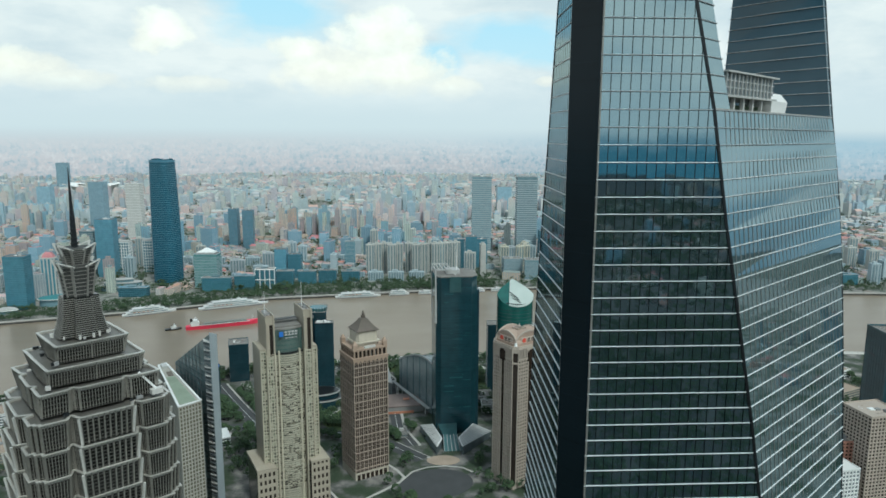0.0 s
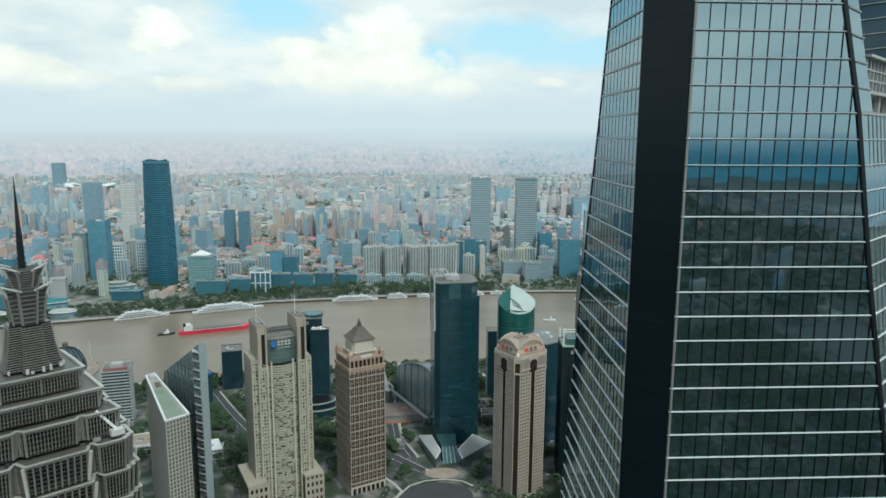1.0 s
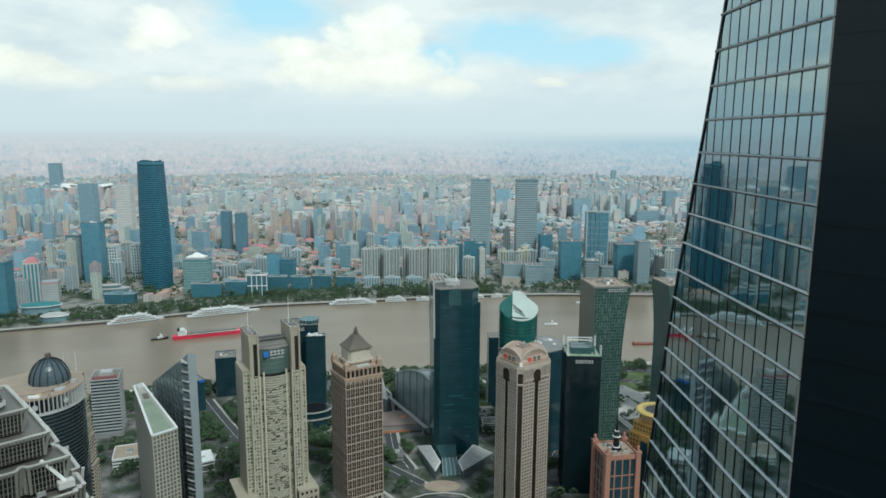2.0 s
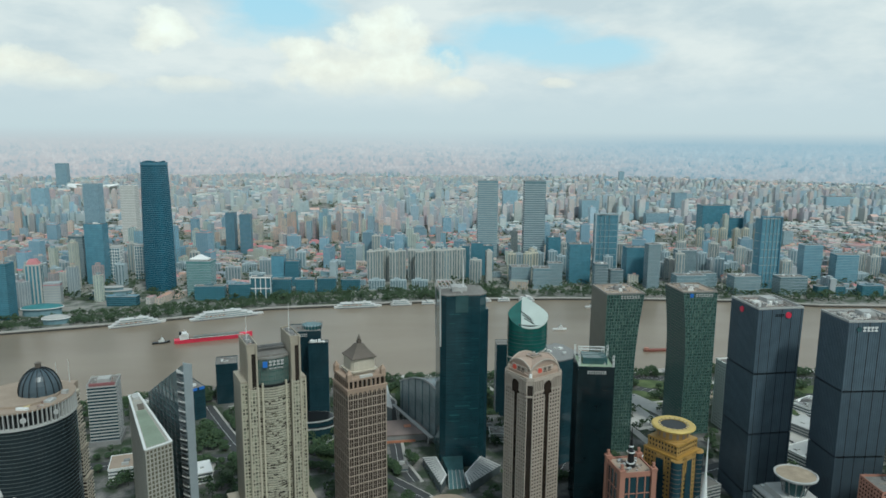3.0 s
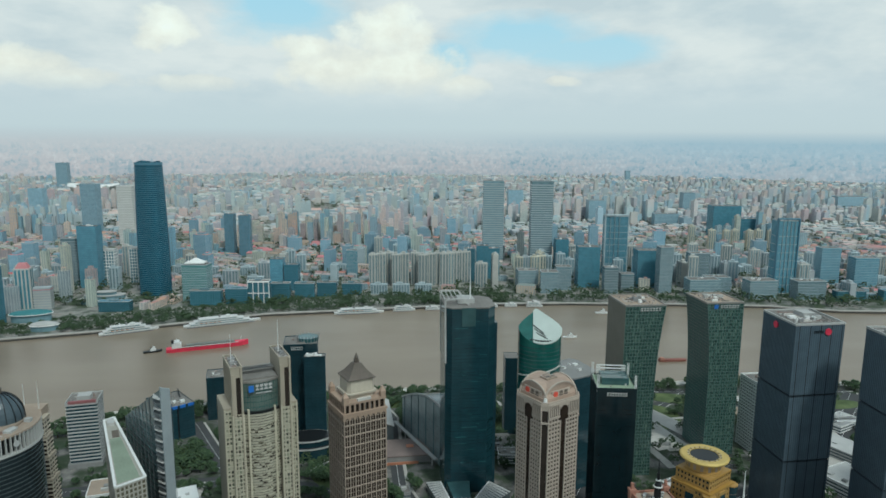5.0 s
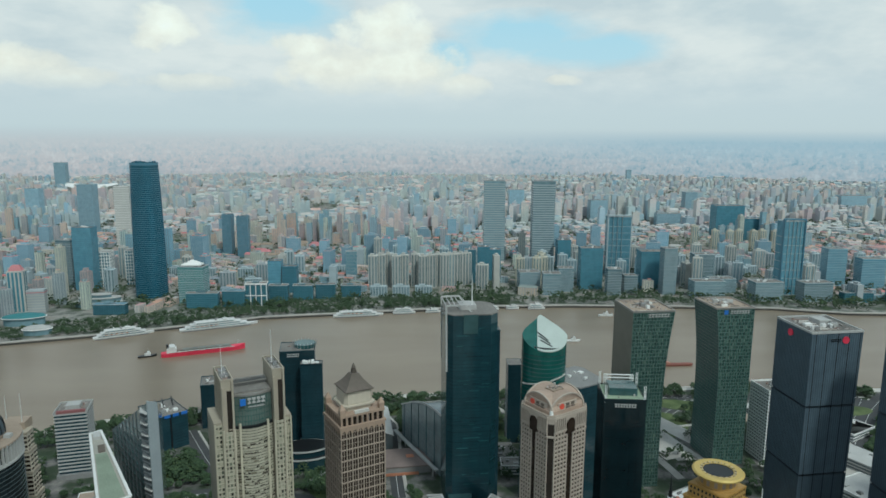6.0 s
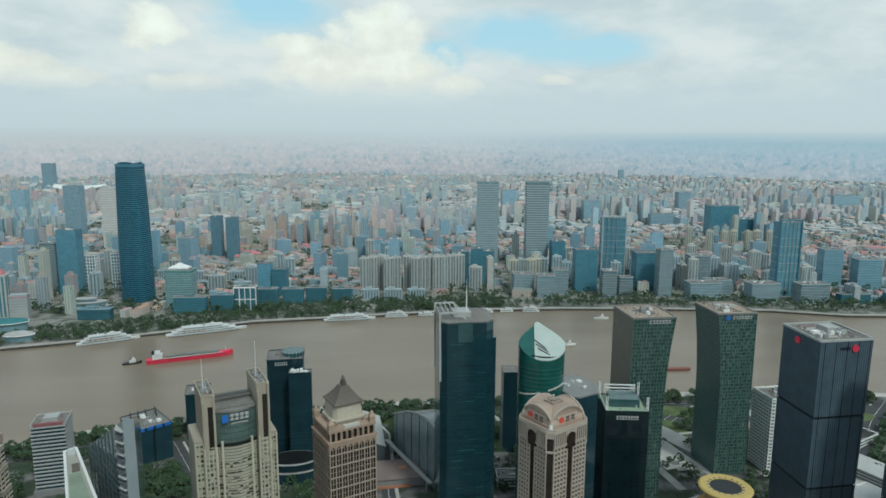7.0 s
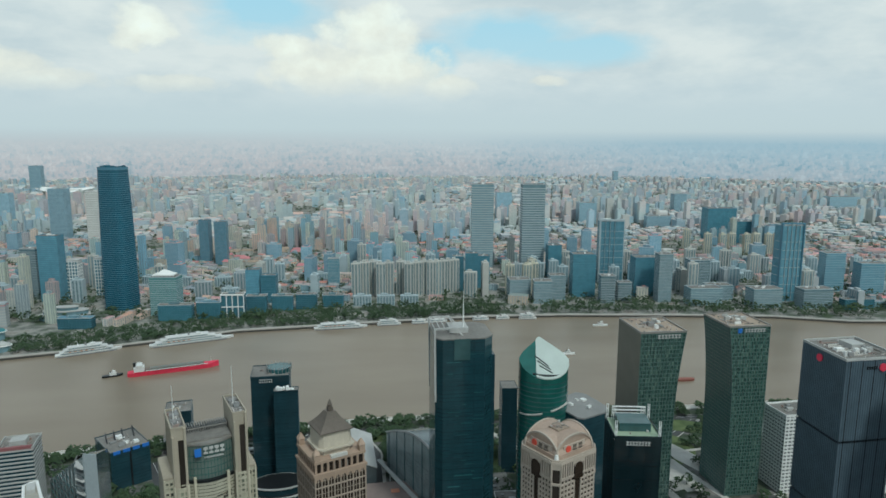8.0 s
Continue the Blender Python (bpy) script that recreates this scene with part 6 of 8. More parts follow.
# dark tower with the roof frame
M_INK_GLASS = glass("ink_glass", (0.009, 0.021, 0.026), 0.08, 1.5)
t = grid_tower("dark_tower", "near-black glass tower with a white roof frame and green roof deck", 106.2, 501, -5, rect(0, 24.5, 0, 27), 105, 2.7, 0.2, M_INK_GLASS, M_INK_GLASS, 4.0, 0.15, 0.12, roof=M_ROOF_GREEN, crown=1.2, units=2, seed=14)
for x in (0.2, 23.4):
    for y in (1, 25):
        bm = bmesh.new()
        for dx in (0, 0.9):
            bar(bm, (x + dx, y, 103), (x + dx, y, 114.4), 0.4)
        for z in range(104, 113, 3):
            bar(bm, (x, y, z), (x + 0.9, y, z + 2), 0.25)
        part("roof_mast", bm, M_WHITE, t, "white lattice roof mast")
for k, z in enumerate((109, 111, 113)):
    bm = bmesh.new()
    bar(bm, (3, 24, z), (21.5, 24, z), 0.6)
    bar(bm, (3 + k, 24, 105), (3 + k, 24, 113), 0.35)
    bar(bm, (21.5 - k, 24, 105), (21.5 - k, 24, 113), 0.35)
    part("roof_frame", bm, M_WHITE, t)
part("roof_house", cube(4, 21, 8, 22, 105.3, 110), M_TEAL_GLASS, t)
writing_bars(t, 6, 19, 101, 103.2, -0.1, 8, M_PALE)


def gate_tower(x, y, rz, w, d, h, lean, mirror, label):
    """A tower with one concave side that flares out to its top."""
    t = thing("gate_tower", label, "tower", x, y, rz, group="gate towers")

    def plan(z):
        f = z / h
        bend = lean * (4.0 * (f - 0.45) ** 2 - 0.2) if f > 0.45 else -lean * 0.2 + lean * 0.12 * (0.45 - f)
        bend -= lean * (4.0 * 0.55 ** 2 - 0.2)
        return rect(-bend if mirror else 0, w if mirror else w + bend, 0, d)

    bm = bmesh.new()
    loft(bm, [(plan(h * i / 16), h * i / 16) for i in range(17)])
    part("core", bm, M_GATE_GLASS, t)
    n = int(h / 2.75)
    for k in range(n):
        z = 2.75 * k + 1
        part("floor_band", prism(grown(plan(z), 0.22), z, z + 0.4), M_GREEN_SPANDREL, t)
    bm = bmesh.new()
    for k in range(n):
        z = 2.75 * k + 1.6
        q = plan(z)
        for i in range(24):
            if (k * 7 + i * 5 + (k // 3) * 11) % 4:
                xa = q[0][0] + (q[1][0] - q[0][0]) * (i + 0.26) / 24
                xb = q[0][0] + (q[1][0] - q[0][0]) * (i + 0.74) / 24
                box(bm, xa, xb, -0.12, 0.1, z, z + 2.0)
    tagged(part("window", bm, M_GATE_PANES, t), kind="stuff")
    for side in (0, 1):
        for k in range(13 if side == 0 else 15):
            bm = bmesh.new()
            pts = []
            for i in range(13):
                z = h * i / 12
                q = plan(z)
                if side == 0:
                    pts.append((q[0][0] + (q[1][0] - q[0][0]) * k / 12, -0.2, z))
                else:
                    pts.append((q[0][0] - 0.15, d * k / 14, z))
            rail(bm, pts, 0.32)
            part("upright", bm, M_GREEN_SPANDREL if side == 0 else (M_SLATE_FIN if mirror else M_OLIVE), t)
    top = plan(h)
    if not mirror:
        part("side_screen", cube(-0.5, -0.1, 0, d, 0, h), M_OLIVE, t, "matt olive side screen")
    parapet(t, grown(top, 0.4), h, 1.3, 0.7, M_STEEL, M_ROOF_TAN)
    roof_units(t, top[0][0] + 4, top[1][0] - 4, 5, d - 5, h + 0.3, 9, int(x), None, 2.6)
    roof_clutter(t, top[0][0] + 2, top[1][0] - 2, 2, d - 2, h + 0.3, int(x), 40)
    writing_bars(t, top[0][0] + w * 0.36, top[0][0] + w * 0.88, h - 3.6, h - 1.0, -0.3, 7, M_PALE)
    if mirror:
        part("sign_plate", cube(top[0][0] + w * 0.2, top[0][0] + w * 0.3, -0.5, 0, h - 4.0, h - 0.8), M_SIGN_BLUE, t)
    return t


M_GREEN_SPANDREL = solid("green_spandrel", (0.095, 0.158, 0.136), 0.4, 0.1, 0.3)
M_GATE_PANES = by_island("green_panes", [(0.0, (0.014, 0.030, 0.028)), (0.55, (0.026, 0.052, 0.046)), (0.8, (0.06, 0.105, 0.088)), (1.0, (0.21, 0.28, 0.225))], 0.2, 0.3)
M_GATE_GLASS = glass("deep_green_glass", (0.072, 0.135, 0.118), 0.12, 1.6, 0.02, 0.3, 0.6)
M_SLATE_FIN = solid("slate_fin", (0.095, 0.13, 0.145), 0.4, 0.2, 0.3)
M_OLIVE = solid("olive_metal", (0.19, 0.185, 0.155), 0.5, 0.3, 0.3)
gate_tower(147.6, 587, 5.5, 31.5, 36, 136.5, 5.0, False, "green glass tower with a concave side and a pale roof edge")
gate_tower(223.6, 621.5, 5.5, 31.0, 36, 130, 4.5, True, "dark green glass tower with a concave side and a blue sign")
grid_tower("grey_block", "grey gridded office block with a cluttered white roof", 272, 624, 8, rect(0, 34, 0, 24), 61, 2.8, 1.5, M_WHITE, M_GREY_GLASS, 3.0, 0.8, 0.3, units=8, seed=20)


M_BLACK_FIN = solid("blue_black_fin", (0.066, 0.090, 0.112), 0.4, 0.2, 0.25)


def black_tower(x, y, rz, w, d, h, joints, label, seed, skew=0.0):
    t = thing("black_tower", label, "tower", x, y, rz, group="black towers")
    levels = [0] + [j for q in joints for j in (q, q + 1.1)] + [h]

    def plan(z):
        return [(0, 0), (w - 2.2 * (1 - z / h), 0), (w + skew - 2.2 * (1 - z / h), d), (skew, d)]

    for a, b in zip(levels[::2], levels[1::2]):
        bm = bmesh.new()
        loft(bm, [(plan(a), a), (plan(b), b)])
        part("block", bm, M_BLACK_GLASS, t)
    for q in joints:
        part("shadow_gap", prism(grown(plan(q), -0.7), q, q + 1.1), M_DARK_METAL, t)
        part("gap_rim", prism(grown(plan(q), 0.12), q - 0.35, q), M_BLACK_FIN, t)
    n = round(w / 1.5)
    for k in range(n + 1):
        bm = bmesh.new()
        bar(bm, ((w - 2.2) * k / n, -0.12, 0), (w * k / n, -0.12, h), 0.22 if (k * 7 + seed) % 5 else 0.34)
        part("upright_fin", bm, M_BLACK_FIN if (k * 7 + seed) % 5 else M_DARK_METAL, t)
    n = round(d / 1.5)
    for k in range(n + 1):
        bm = bmesh.new()
        bar(bm, (skew * k / n - 0.12, d * k / n, 0), (skew * k / n - 0.12, d * k / n, h), 0.22)
        part("upright_fin", bm, M_BLACK_FIN, t)
    parapet(t, grown(plan(h), 0.35), h, 1.3, 0.8, M_PALE, M_ROOF)
    roof_units(t, 4, w - 4, 5, d - 5, h + 0.3, 10, seed, None, 2.4)
    roof_clutter(t, 2, w - 2, 2, d - 2, h + 0.3, seed, 40)
    part("roof_house", cube(w * 0.5, w * 0.75, d * 0.45, d * 0.72, h + 0.3, h + 3.4), M_PALE, t)
    for k in range(6):
        part("plant_rail", cube(w * 0.2, w * 0.48, d * (0.2 + 0.1 * k), d * (0.2 + 0.1 * k) + 0.5, h + 0.3, h + 1.1), M_STEEL_LIGHT, t)
    return t


t = black_tower(228.5, 500.2, 7.5, 33.8, 36, 146.6, (12, 55.5, 100), "black glass tower with shadow joints and red roof signs", 31, 2.4)
# the red signs stay plain shapes
part("sign_mark", prism(circle(2.2, 16), -0.3, 0.3), M_RED, t, "red sign").matrix_local = pose(22.5, -0.4, 142.2, 90, 0, 0)
writing_bars(t, 12.5, 19.5, 141.4, 143.0, -0.1, 5, M_DARK_METAL)
part("sign_mark", prism(circle(2.2, 16), -0.3, 0.3), M_RED, t, "red sign").matrix_local = pose(0.5, 20, 142.2, 90, 0, 90)
t = black_tower(261.4, 453.0, 2, 34, 28, 150.8, (18, 61.5, 105.5), "black glass tower with shadow joints and a pale roof sign", 32)
part("sign_mark", prism(circle(1.6, 14), -0.3, 0.3), M_TEAL_GLASS, t, "teal sign").matrix_local = pose(6.5, -0.4, 146.5, 90, 0, 0)
writing_bars(t, 9, 19, 145, 148, -0.1, 4, M_WHITE)


M_BRONZE = solid("brown_gold_cladding", (0.45, 0.285, 0.095), 0.5, 0.25, 0.3, streak=0.2)


def gold_tower():
    t = thing("gold_tower", "gold-clad stepped tower with a ring-shaped roof", "tower", 155, 450, 36)
    dark = M_NIGHT_GLASS
    for pts, z0, z1 in ((grown(rect(-10.6, 10.6, -10.6, 10.6), 1.0), 0, 70.5), (rect(-10.0, 10.0, -10.0, 10.0), 71.5, 77.5)):
        part("core", prism(pts, z0, z1), dark, t)
        bands(t, pts, [z0 + 2.9 * i for i in range(int((z1 - z0) / 2.9) + 1)], 1.25, 0.4, M_BRONZE)
        piers(t, pts, z0, z1, 2.32, 1.0, 0.45, M_BRONZE)
        part("ledge", prism(grown(pts, 0.7), z1, z1 + 0.8), M_GOLD, t)
    for x, y in ((-10.6, -10.6), (10.6, -10.6)):
        part("bay", prism(circle(3.4, 20, x * 1.04, y * 1.04), 0, 69.5), dark, t, "dark round corner bay")
        for k in range(22):
            part("bay_band", prism(circle(3.55, 20, x * 1.04, y * 1.04), 3.0 * k + 2, 3.0 * k + 2.3), M_HAT, t)
        part("bay_cap", prism(circle(3.6, 20, x * 1.04, y * 1.04), 69.5, 70.1), M_BRONZE, t)
        part("corner_post", cube(x * 0.86 - 0.7, x * 0.86 + 0.7, y * 0.86 - 0.7, y * 0.86 + 0.7, 70, 74.5), M_BRONZE, t)
    for x, y, rz in ((0, -11.6, 0), (-11.6, 0, -90)):
        ob = part("arch_frame", prism(rect(-4.2, 4.2, -0.9, 0.4), 60, 69.5, rect(-3.0, 3.0, -0.9, 0.4)), M_BRONZE, t, "gold arched bay frame")
        ob.location, ob.rotation_euler = (x, y, 0), (0, 0, radians(rz))
        ob = part("arch_glass", prism(rect(-3.4, 3.4, -1.05, 0.2), 30, 67.5, rect(-2.6, 2.6, -1.05, 0.2)), dark, t)
        ob.location, ob.rotation_euler = (x, y, 0), (0, 0, radians(rz))
    for s, z0, z1 in ((10.4, 78.3, 79.3), (9.0, 79.3, 84.4)):
        part("drum", prism(circle(s, 36), z0, z1), M_BRONZE, t, "gold drum")
        for k in range(14 if z1 > 82 else 0):
            a = 2 * math.pi * k / 14
            ob = part("drum_window", cube(-0.8, 0.8, -0.15, 0.2, z0 + 0.8, z1 - 0.8), M_ROOF_TAN, t)
            ob.location, ob.rotation_euler = (s * math.cos(a), s * math.sin(a), 0), (0, 0, a + math.pi / 2)
    bm = bmesh.new()
    k = 40
    prof = [(7.7, 84.8), (7.8, 86.5), (12.4, 86.8), (13.3, 86.1), (12.9, 85.1), (9.4, 84.2)]
    rows = [[bm.verts.new((r * math.cos(2 * math.pi * i / k), r * math.sin(2 * math.pi * i / k), z)) for i in range(k)] for r, z in prof]
    for a, b in zip(rows, rows[1:] + rows[:1]):
        for i in range(k):
            bm.faces.new((a[i], b[i], b[(i + 1) % k], a[(i + 1) % k]))
    part("roof_ring", bm, solid("yellow_gold", (0.56, 0.41, 0.13), 0.5, 0.2, 0.2), t, "yellow gold roof ring")
    part("roof_well", prism(circle(7.75, 36), 83, 86.2), M_DARK_METAL, t, "dark roof well")
    for i in range(36):
        a = 2 * math.pi * i / 36
        bm = bmesh.new()
        bar(bm, (8.0 * math.cos(a), 8.0 * math.sin(a), 86.6), (9.2 * math.cos(a), 9.2 * math.sin(a), 86.75), 0.45, 0.25)
        part("ring_lamp", bm, M_HAT if i % 2 else M_SAND, t)


gold_tower()


def pink_tower():
    t = thing("pink_tower", "pink stone tower with dark glass bays and a banded spire", "tower", 116.8, 426.5, 8)
    pts = rect(0, 20, 0, 20)
    part("core", prism(pts, 0, 64), M_NIGHT_GLASS, t)
    for x, y in ((0, 0), (20, 0), (20, 20), (0, 20)):
        part("corner_pier", cube(x - 1.6, x + 1.6, y - 1.6, y + 1.6, 0, 67), M_PINK, t)
        part("corner_cap", cube(x - 1.9, x + 1.9, y - 1.9, y + 1.9, 67, 68.2), M_PINK, t)
        part("corner_post", cube(x - 0.7, x + 0.7, y - 0.7, y + 0.7, 68.2, 71.5), M_PINK, t)
    bands(t, pts, [8.7 * i for i in range(7)], 0.6, 0.3, M_PINK)
    piers(t, pts, 0, 63, 5.0, 0.7, 0.4, M_PINK)
    part("crown_beam", prism(grown(pts, 0.6), 63.2, 64.8), M_PINK, t)
    parapet(t, grown(pts, 0.6), 64.8, 1.4, 0.7, M_PINK, M_ROOF_TAN)
    for i in range(9):
        r = random.Random(i)
        x, y = r.uniform(3, 17), r.uniform(3, 17)
        part("dish", prism(circle(0.7, 12, x, y), 65.1, 66.6, circle(1.0, 12, x, y)), M_PALE, t, "white dish")
    roof_clutter(t, 2, 18, 2, 18, 65.1, 77, 26)
    bm = bmesh.new()
    for r0, r1, z0, z1 in ((3.2, 3.0, 65, 67), (2.0, 1.8, 67, 74), (2.4, 1.4, 74, 76), (1.1, 0.8, 76, 82), (0.5, 0.15, 82, 90)):
        rod(bm, (10, 10, z0), (10, 10, z1), r0, r1, 14)
    part("spire", bm, M_DARK_METAL, t, "dark banded spire")
    for z in (67, 74, 77.5):
        part("spire_ring", prism(circle(2.5 if z < 76 else 1.4, 16, 10, 10), z, z + 0.6), M_WHITE, t)


pink_tower()

t = thing("spire_building", "low pale building with a tall thin white spire", "building", 166, 424, 0)
part("hall", cube(-9, 9, -7, 9, 0, 44), M_PALE, t)
part("drum", prism(circle(5, 24), 44, 50), M_GREY_GLASS, t)
bm = bmesh.new()
loft(bm, [(circle(2.2, 12), 50), (circle(1.5, 12), 56), (circle(0.7, 12), 66), (circle(0.15, 12), 90)])
part("spire", bm, M_WHITE, t, "thin white spire")

t = thing("dish_building", "white building with a round dish roof on a stem", "building", 226, 434, 6)
part("block", cube(-15, 14, -10, 18, 0, 44), M_GREY_GLASS, t)
bands(t, rect(-15, 14, -10, 18), [2.9 * i for i in range(16)], 1.2, 0.3, M_PALE)
part("upper_block", cube(-11, 10, -8, 13, 44.4, 49), M_PALE, t)
part("terrace_rail", cube(-14.6, 13.6, -9.6, -9.3, 44.7, 46), M_CONCRETE, t)
part("stem", prism(circle(5.6, 24), 49, 58.4), M_TEAL_GLASS, t, "glazed round stem")
for i in range(12):
    a = 2 * math.pi * i / 12
    bm = bmesh.new()
    rod(bm, (6.2 * math.cos(a), 6.2 * math.sin(a), 49), (8.4 * math.cos(a), 8.4 * math.sin(a), 58.6), 0.35, None, 7)
    part("strut", bm, M_CONCRETE, t)
bm = bmesh.new()
loft(bm, [(circle(7, 40), 57.5), (circle(12.2, 40), 60.2), (circle(12.4, 40), 61.2), (circle(11.6, 40), 61.5), (circle(11.2, 40), 60.9)])
part("dish_rim", bm, M_PALE, t, "pale dish rim")
bm = bmesh.new()
loft(bm, [(circle(11.3, 40), 60.8), (circle(11.0, 40), 61.0), (circle(4, 40), 61.25), (circle(0.5, 40), 61.3)])
part("dish_roof", bm, solid("sand_roof", (0.36, 0.29, 0.21), 0.85, 0, 0.6, 0.9, 0.2), t, "weathered sand-coloured dish roof")
roof_units(t, -13, 12, 13.4, 17.6, 44.6, 5, 44)
roof_clutter(t, -14, 13, -9, -8.2, 44.6, 9, 12)

# beside and beyond the great tower
grid_tower("brick_tower", "pinkish stone apartment tower with rows of windows", 285, 396, 10, rect(0, 26, 0, 24), 84, 2.4, 0.9, M_ROSE, M_BROWN_GLASS, 2.6, 0.9, 0.35, units=4, seed=51)
grid_tower("white_block", "white concrete block with open roof frame", 262, 388, 10, rect(0, 15, 0, 15), 52, 2.6, 1.0, M_WHITE, M_GREY_GLASS, 2.6, 0.8, 0.35, units=3, seed=52)
grid_tower("blue_tower", "blue glass office tower", 352, 480, -5, rect(0, 30, 0, 30), 112, 2.7, 0.3, M_BLUE_GLASS, M_BLUE_GLASS, 3.5, 0.2, 0.2, units=3, seed=53)
grid_tower("red_block", "reddish stone block with rows of windows", 262, 408, 0, rect(0, 26, 0, 20), 62, 2.6, 1.1, M_PINK, M_BROWN_GLASS, 2.6, 1.0, 0.3, units=4, seed=54)


# ---- the far bank: landmark towers ----
def bank_office(name, label, x, y, rz, w, d, h, glass_m, band_m, floor=2.7, band=0.6, crown=0.0, taper=0.0, units=4, ring=None, out=0.25):
    """A tower on the far bank: core, a ledge for each floor and a roof."""
    t = thing(name, label, "tower", x, y, rz)
    pts = ring or rect(-w / 2, w / 2, 0, d)
    if taper:
        cx, cy = sum(p[0] for p in pts) / len(pts), sum(p[1] for p in pts) / len(pts)

        def at(z):
            f = z / h
            s = 1 - taper * f ** 2.2
            return [(cx + (p[0] - cx) * s, cy + (p[1] - cy) * s) for p in pts]
        bm = bmesh.new()
        loft(bm, [(at(h * i / 10), h * i / 10) for i in range(11)])
        part("core", bm, glass_m, t)
        for k in range(int(h / floor)):
            part("floor_band", prism(grown(at(floor * k), out), floor * k, floor * k + band), band_m, t)
        top = at(h)
    else:
        part("core", prism(pts, 0, h), glass_m, t)
        if band and y > 1290:
            bm = bmesh.new()
            g = grown(pts, out)
            for i in range(int(h / floor)):
                loft(bm, [(g, floor * i), (g, floor * i + band)])
            tagged(part("cladding", bm, band_m, t), kind="stuff")
        elif band:
            bands(t, pts, [floor * i for i in range(int(h / floor))], band, out, band_m)
        top = pts
    parapet(t, grown(top, 0.3), h, 1.2 + crown, 0.7, band_m, M_ROOF)
    if units:
        roof_units(t, -w * 0.3, w * 0.3, d * 0.25, d * 0.75, h + 0.3, units, int(abs(x)), None, 3)
    return t


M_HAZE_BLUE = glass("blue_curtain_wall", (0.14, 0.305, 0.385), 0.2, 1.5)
# two lighter blues for distance: haze is put into the glass colour
M_FAR_HAZED_BLUE = glass("far_hazed_curtain_wall", (0.24, 0.37, 0.44), 0.3, 1.5)
M_MID_HAZED_BLUE = glass("mid_hazed_curtain_wall", (0.19, 0.31, 0.375), 0.3, 1.5)
M_PALE_BAND = solid("pale_blue_band", (0.34, 0.46, 0.52), 0.5)
M_TWIN = glass("silver_blue_curtain_wall", (0.18, 0.27, 0.30), 0.25, 1.5)
M_TEALISH = glass("sea_green_curtain_wall", (0.12, 0.27, 0.27), 0.2, 1.5)
M_DEEP_BLUE = glass("deep_blue_curtain_wall", (0.022, 0.105, 0.155), 0.2, 1.5)
M_BLUE_BAND = solid("blue_band", (0.08, 0.205, 0.28), 0.5)
M_TWIN_BAND = solid("silver_band", (0.38, 0.43, 0.445), 0.5)
M_GREY_BAND = solid("grey_band", (0.39, 0.46, 0.485), 0.6)
M_MID_BLUE = glass("mid_blue_curtain_wall", (0.075, 0.195, 0.245), 0.2, 1.5)
M_SLATE = glass("slate_curtain_wall", (0.145, 0.23, 0.26), 0.25, 1.5)
M_RIVER_GLASS = glass("sea_blue_curtain_wall", (0.05, 0.14, 0.17), 0.2, 1.5)
M_YELLOW = solid("cream_wall", (0.50, 0.475, 0.385), 0.8, 0, 0.25)
M_FLAT = solid("pale_wall", (0.45, 0.45, 0.42), 0.8, 0, 0.25, streak=0.2)
M_MAUVE = solid("mauve_wall", (0.38, 0.415, 0.43), 0.8, 0, 0.25)

LOCK = []       # plots that the city keeps clear: x, y, half width, half depth


def plot(x, y, w, d):
    LOCK.append((x, y + d / 2, w / 2 + 6, d / 2 + 6))


oval = [(23 * abs(math.cos(a)) ** 0.55 * (1 if math.cos(a) >= 0 else -1), 24 + 19 * abs(math.sin(a)) ** 0.55 * (1 if math.sin(a) >= 0 else -1)) for a in [2 * math.pi * i / 32 for i in range(32)]]
blue = bank_office("blue_tower", "tall rounded blue glass tower with close floor lines", -462, 1183, -18, 44, 40, 213, M_DEEP_BLUE, M_BLUE_BAND, 3.2, 0.7, 3, 0.15, 5, oval)
plot(-462, 1183, 60, 60)
for k in range(20):
    a = 2 * math.pi * k / 20
    ob = part("crown_panel", cube(-2.6, 2.6, -0.4, 0.4, 214, 217 + 2.5 * abs(math.sin(2.6 * k))), M_DEEP_BLUE, blue, "ragged glass crown panel")
    ob.location, ob.rotation_euler = (18.6 * math.cos(a), 24 + 15.6 * math.sin(a), 0), (0, 0, a + math.pi / 2)
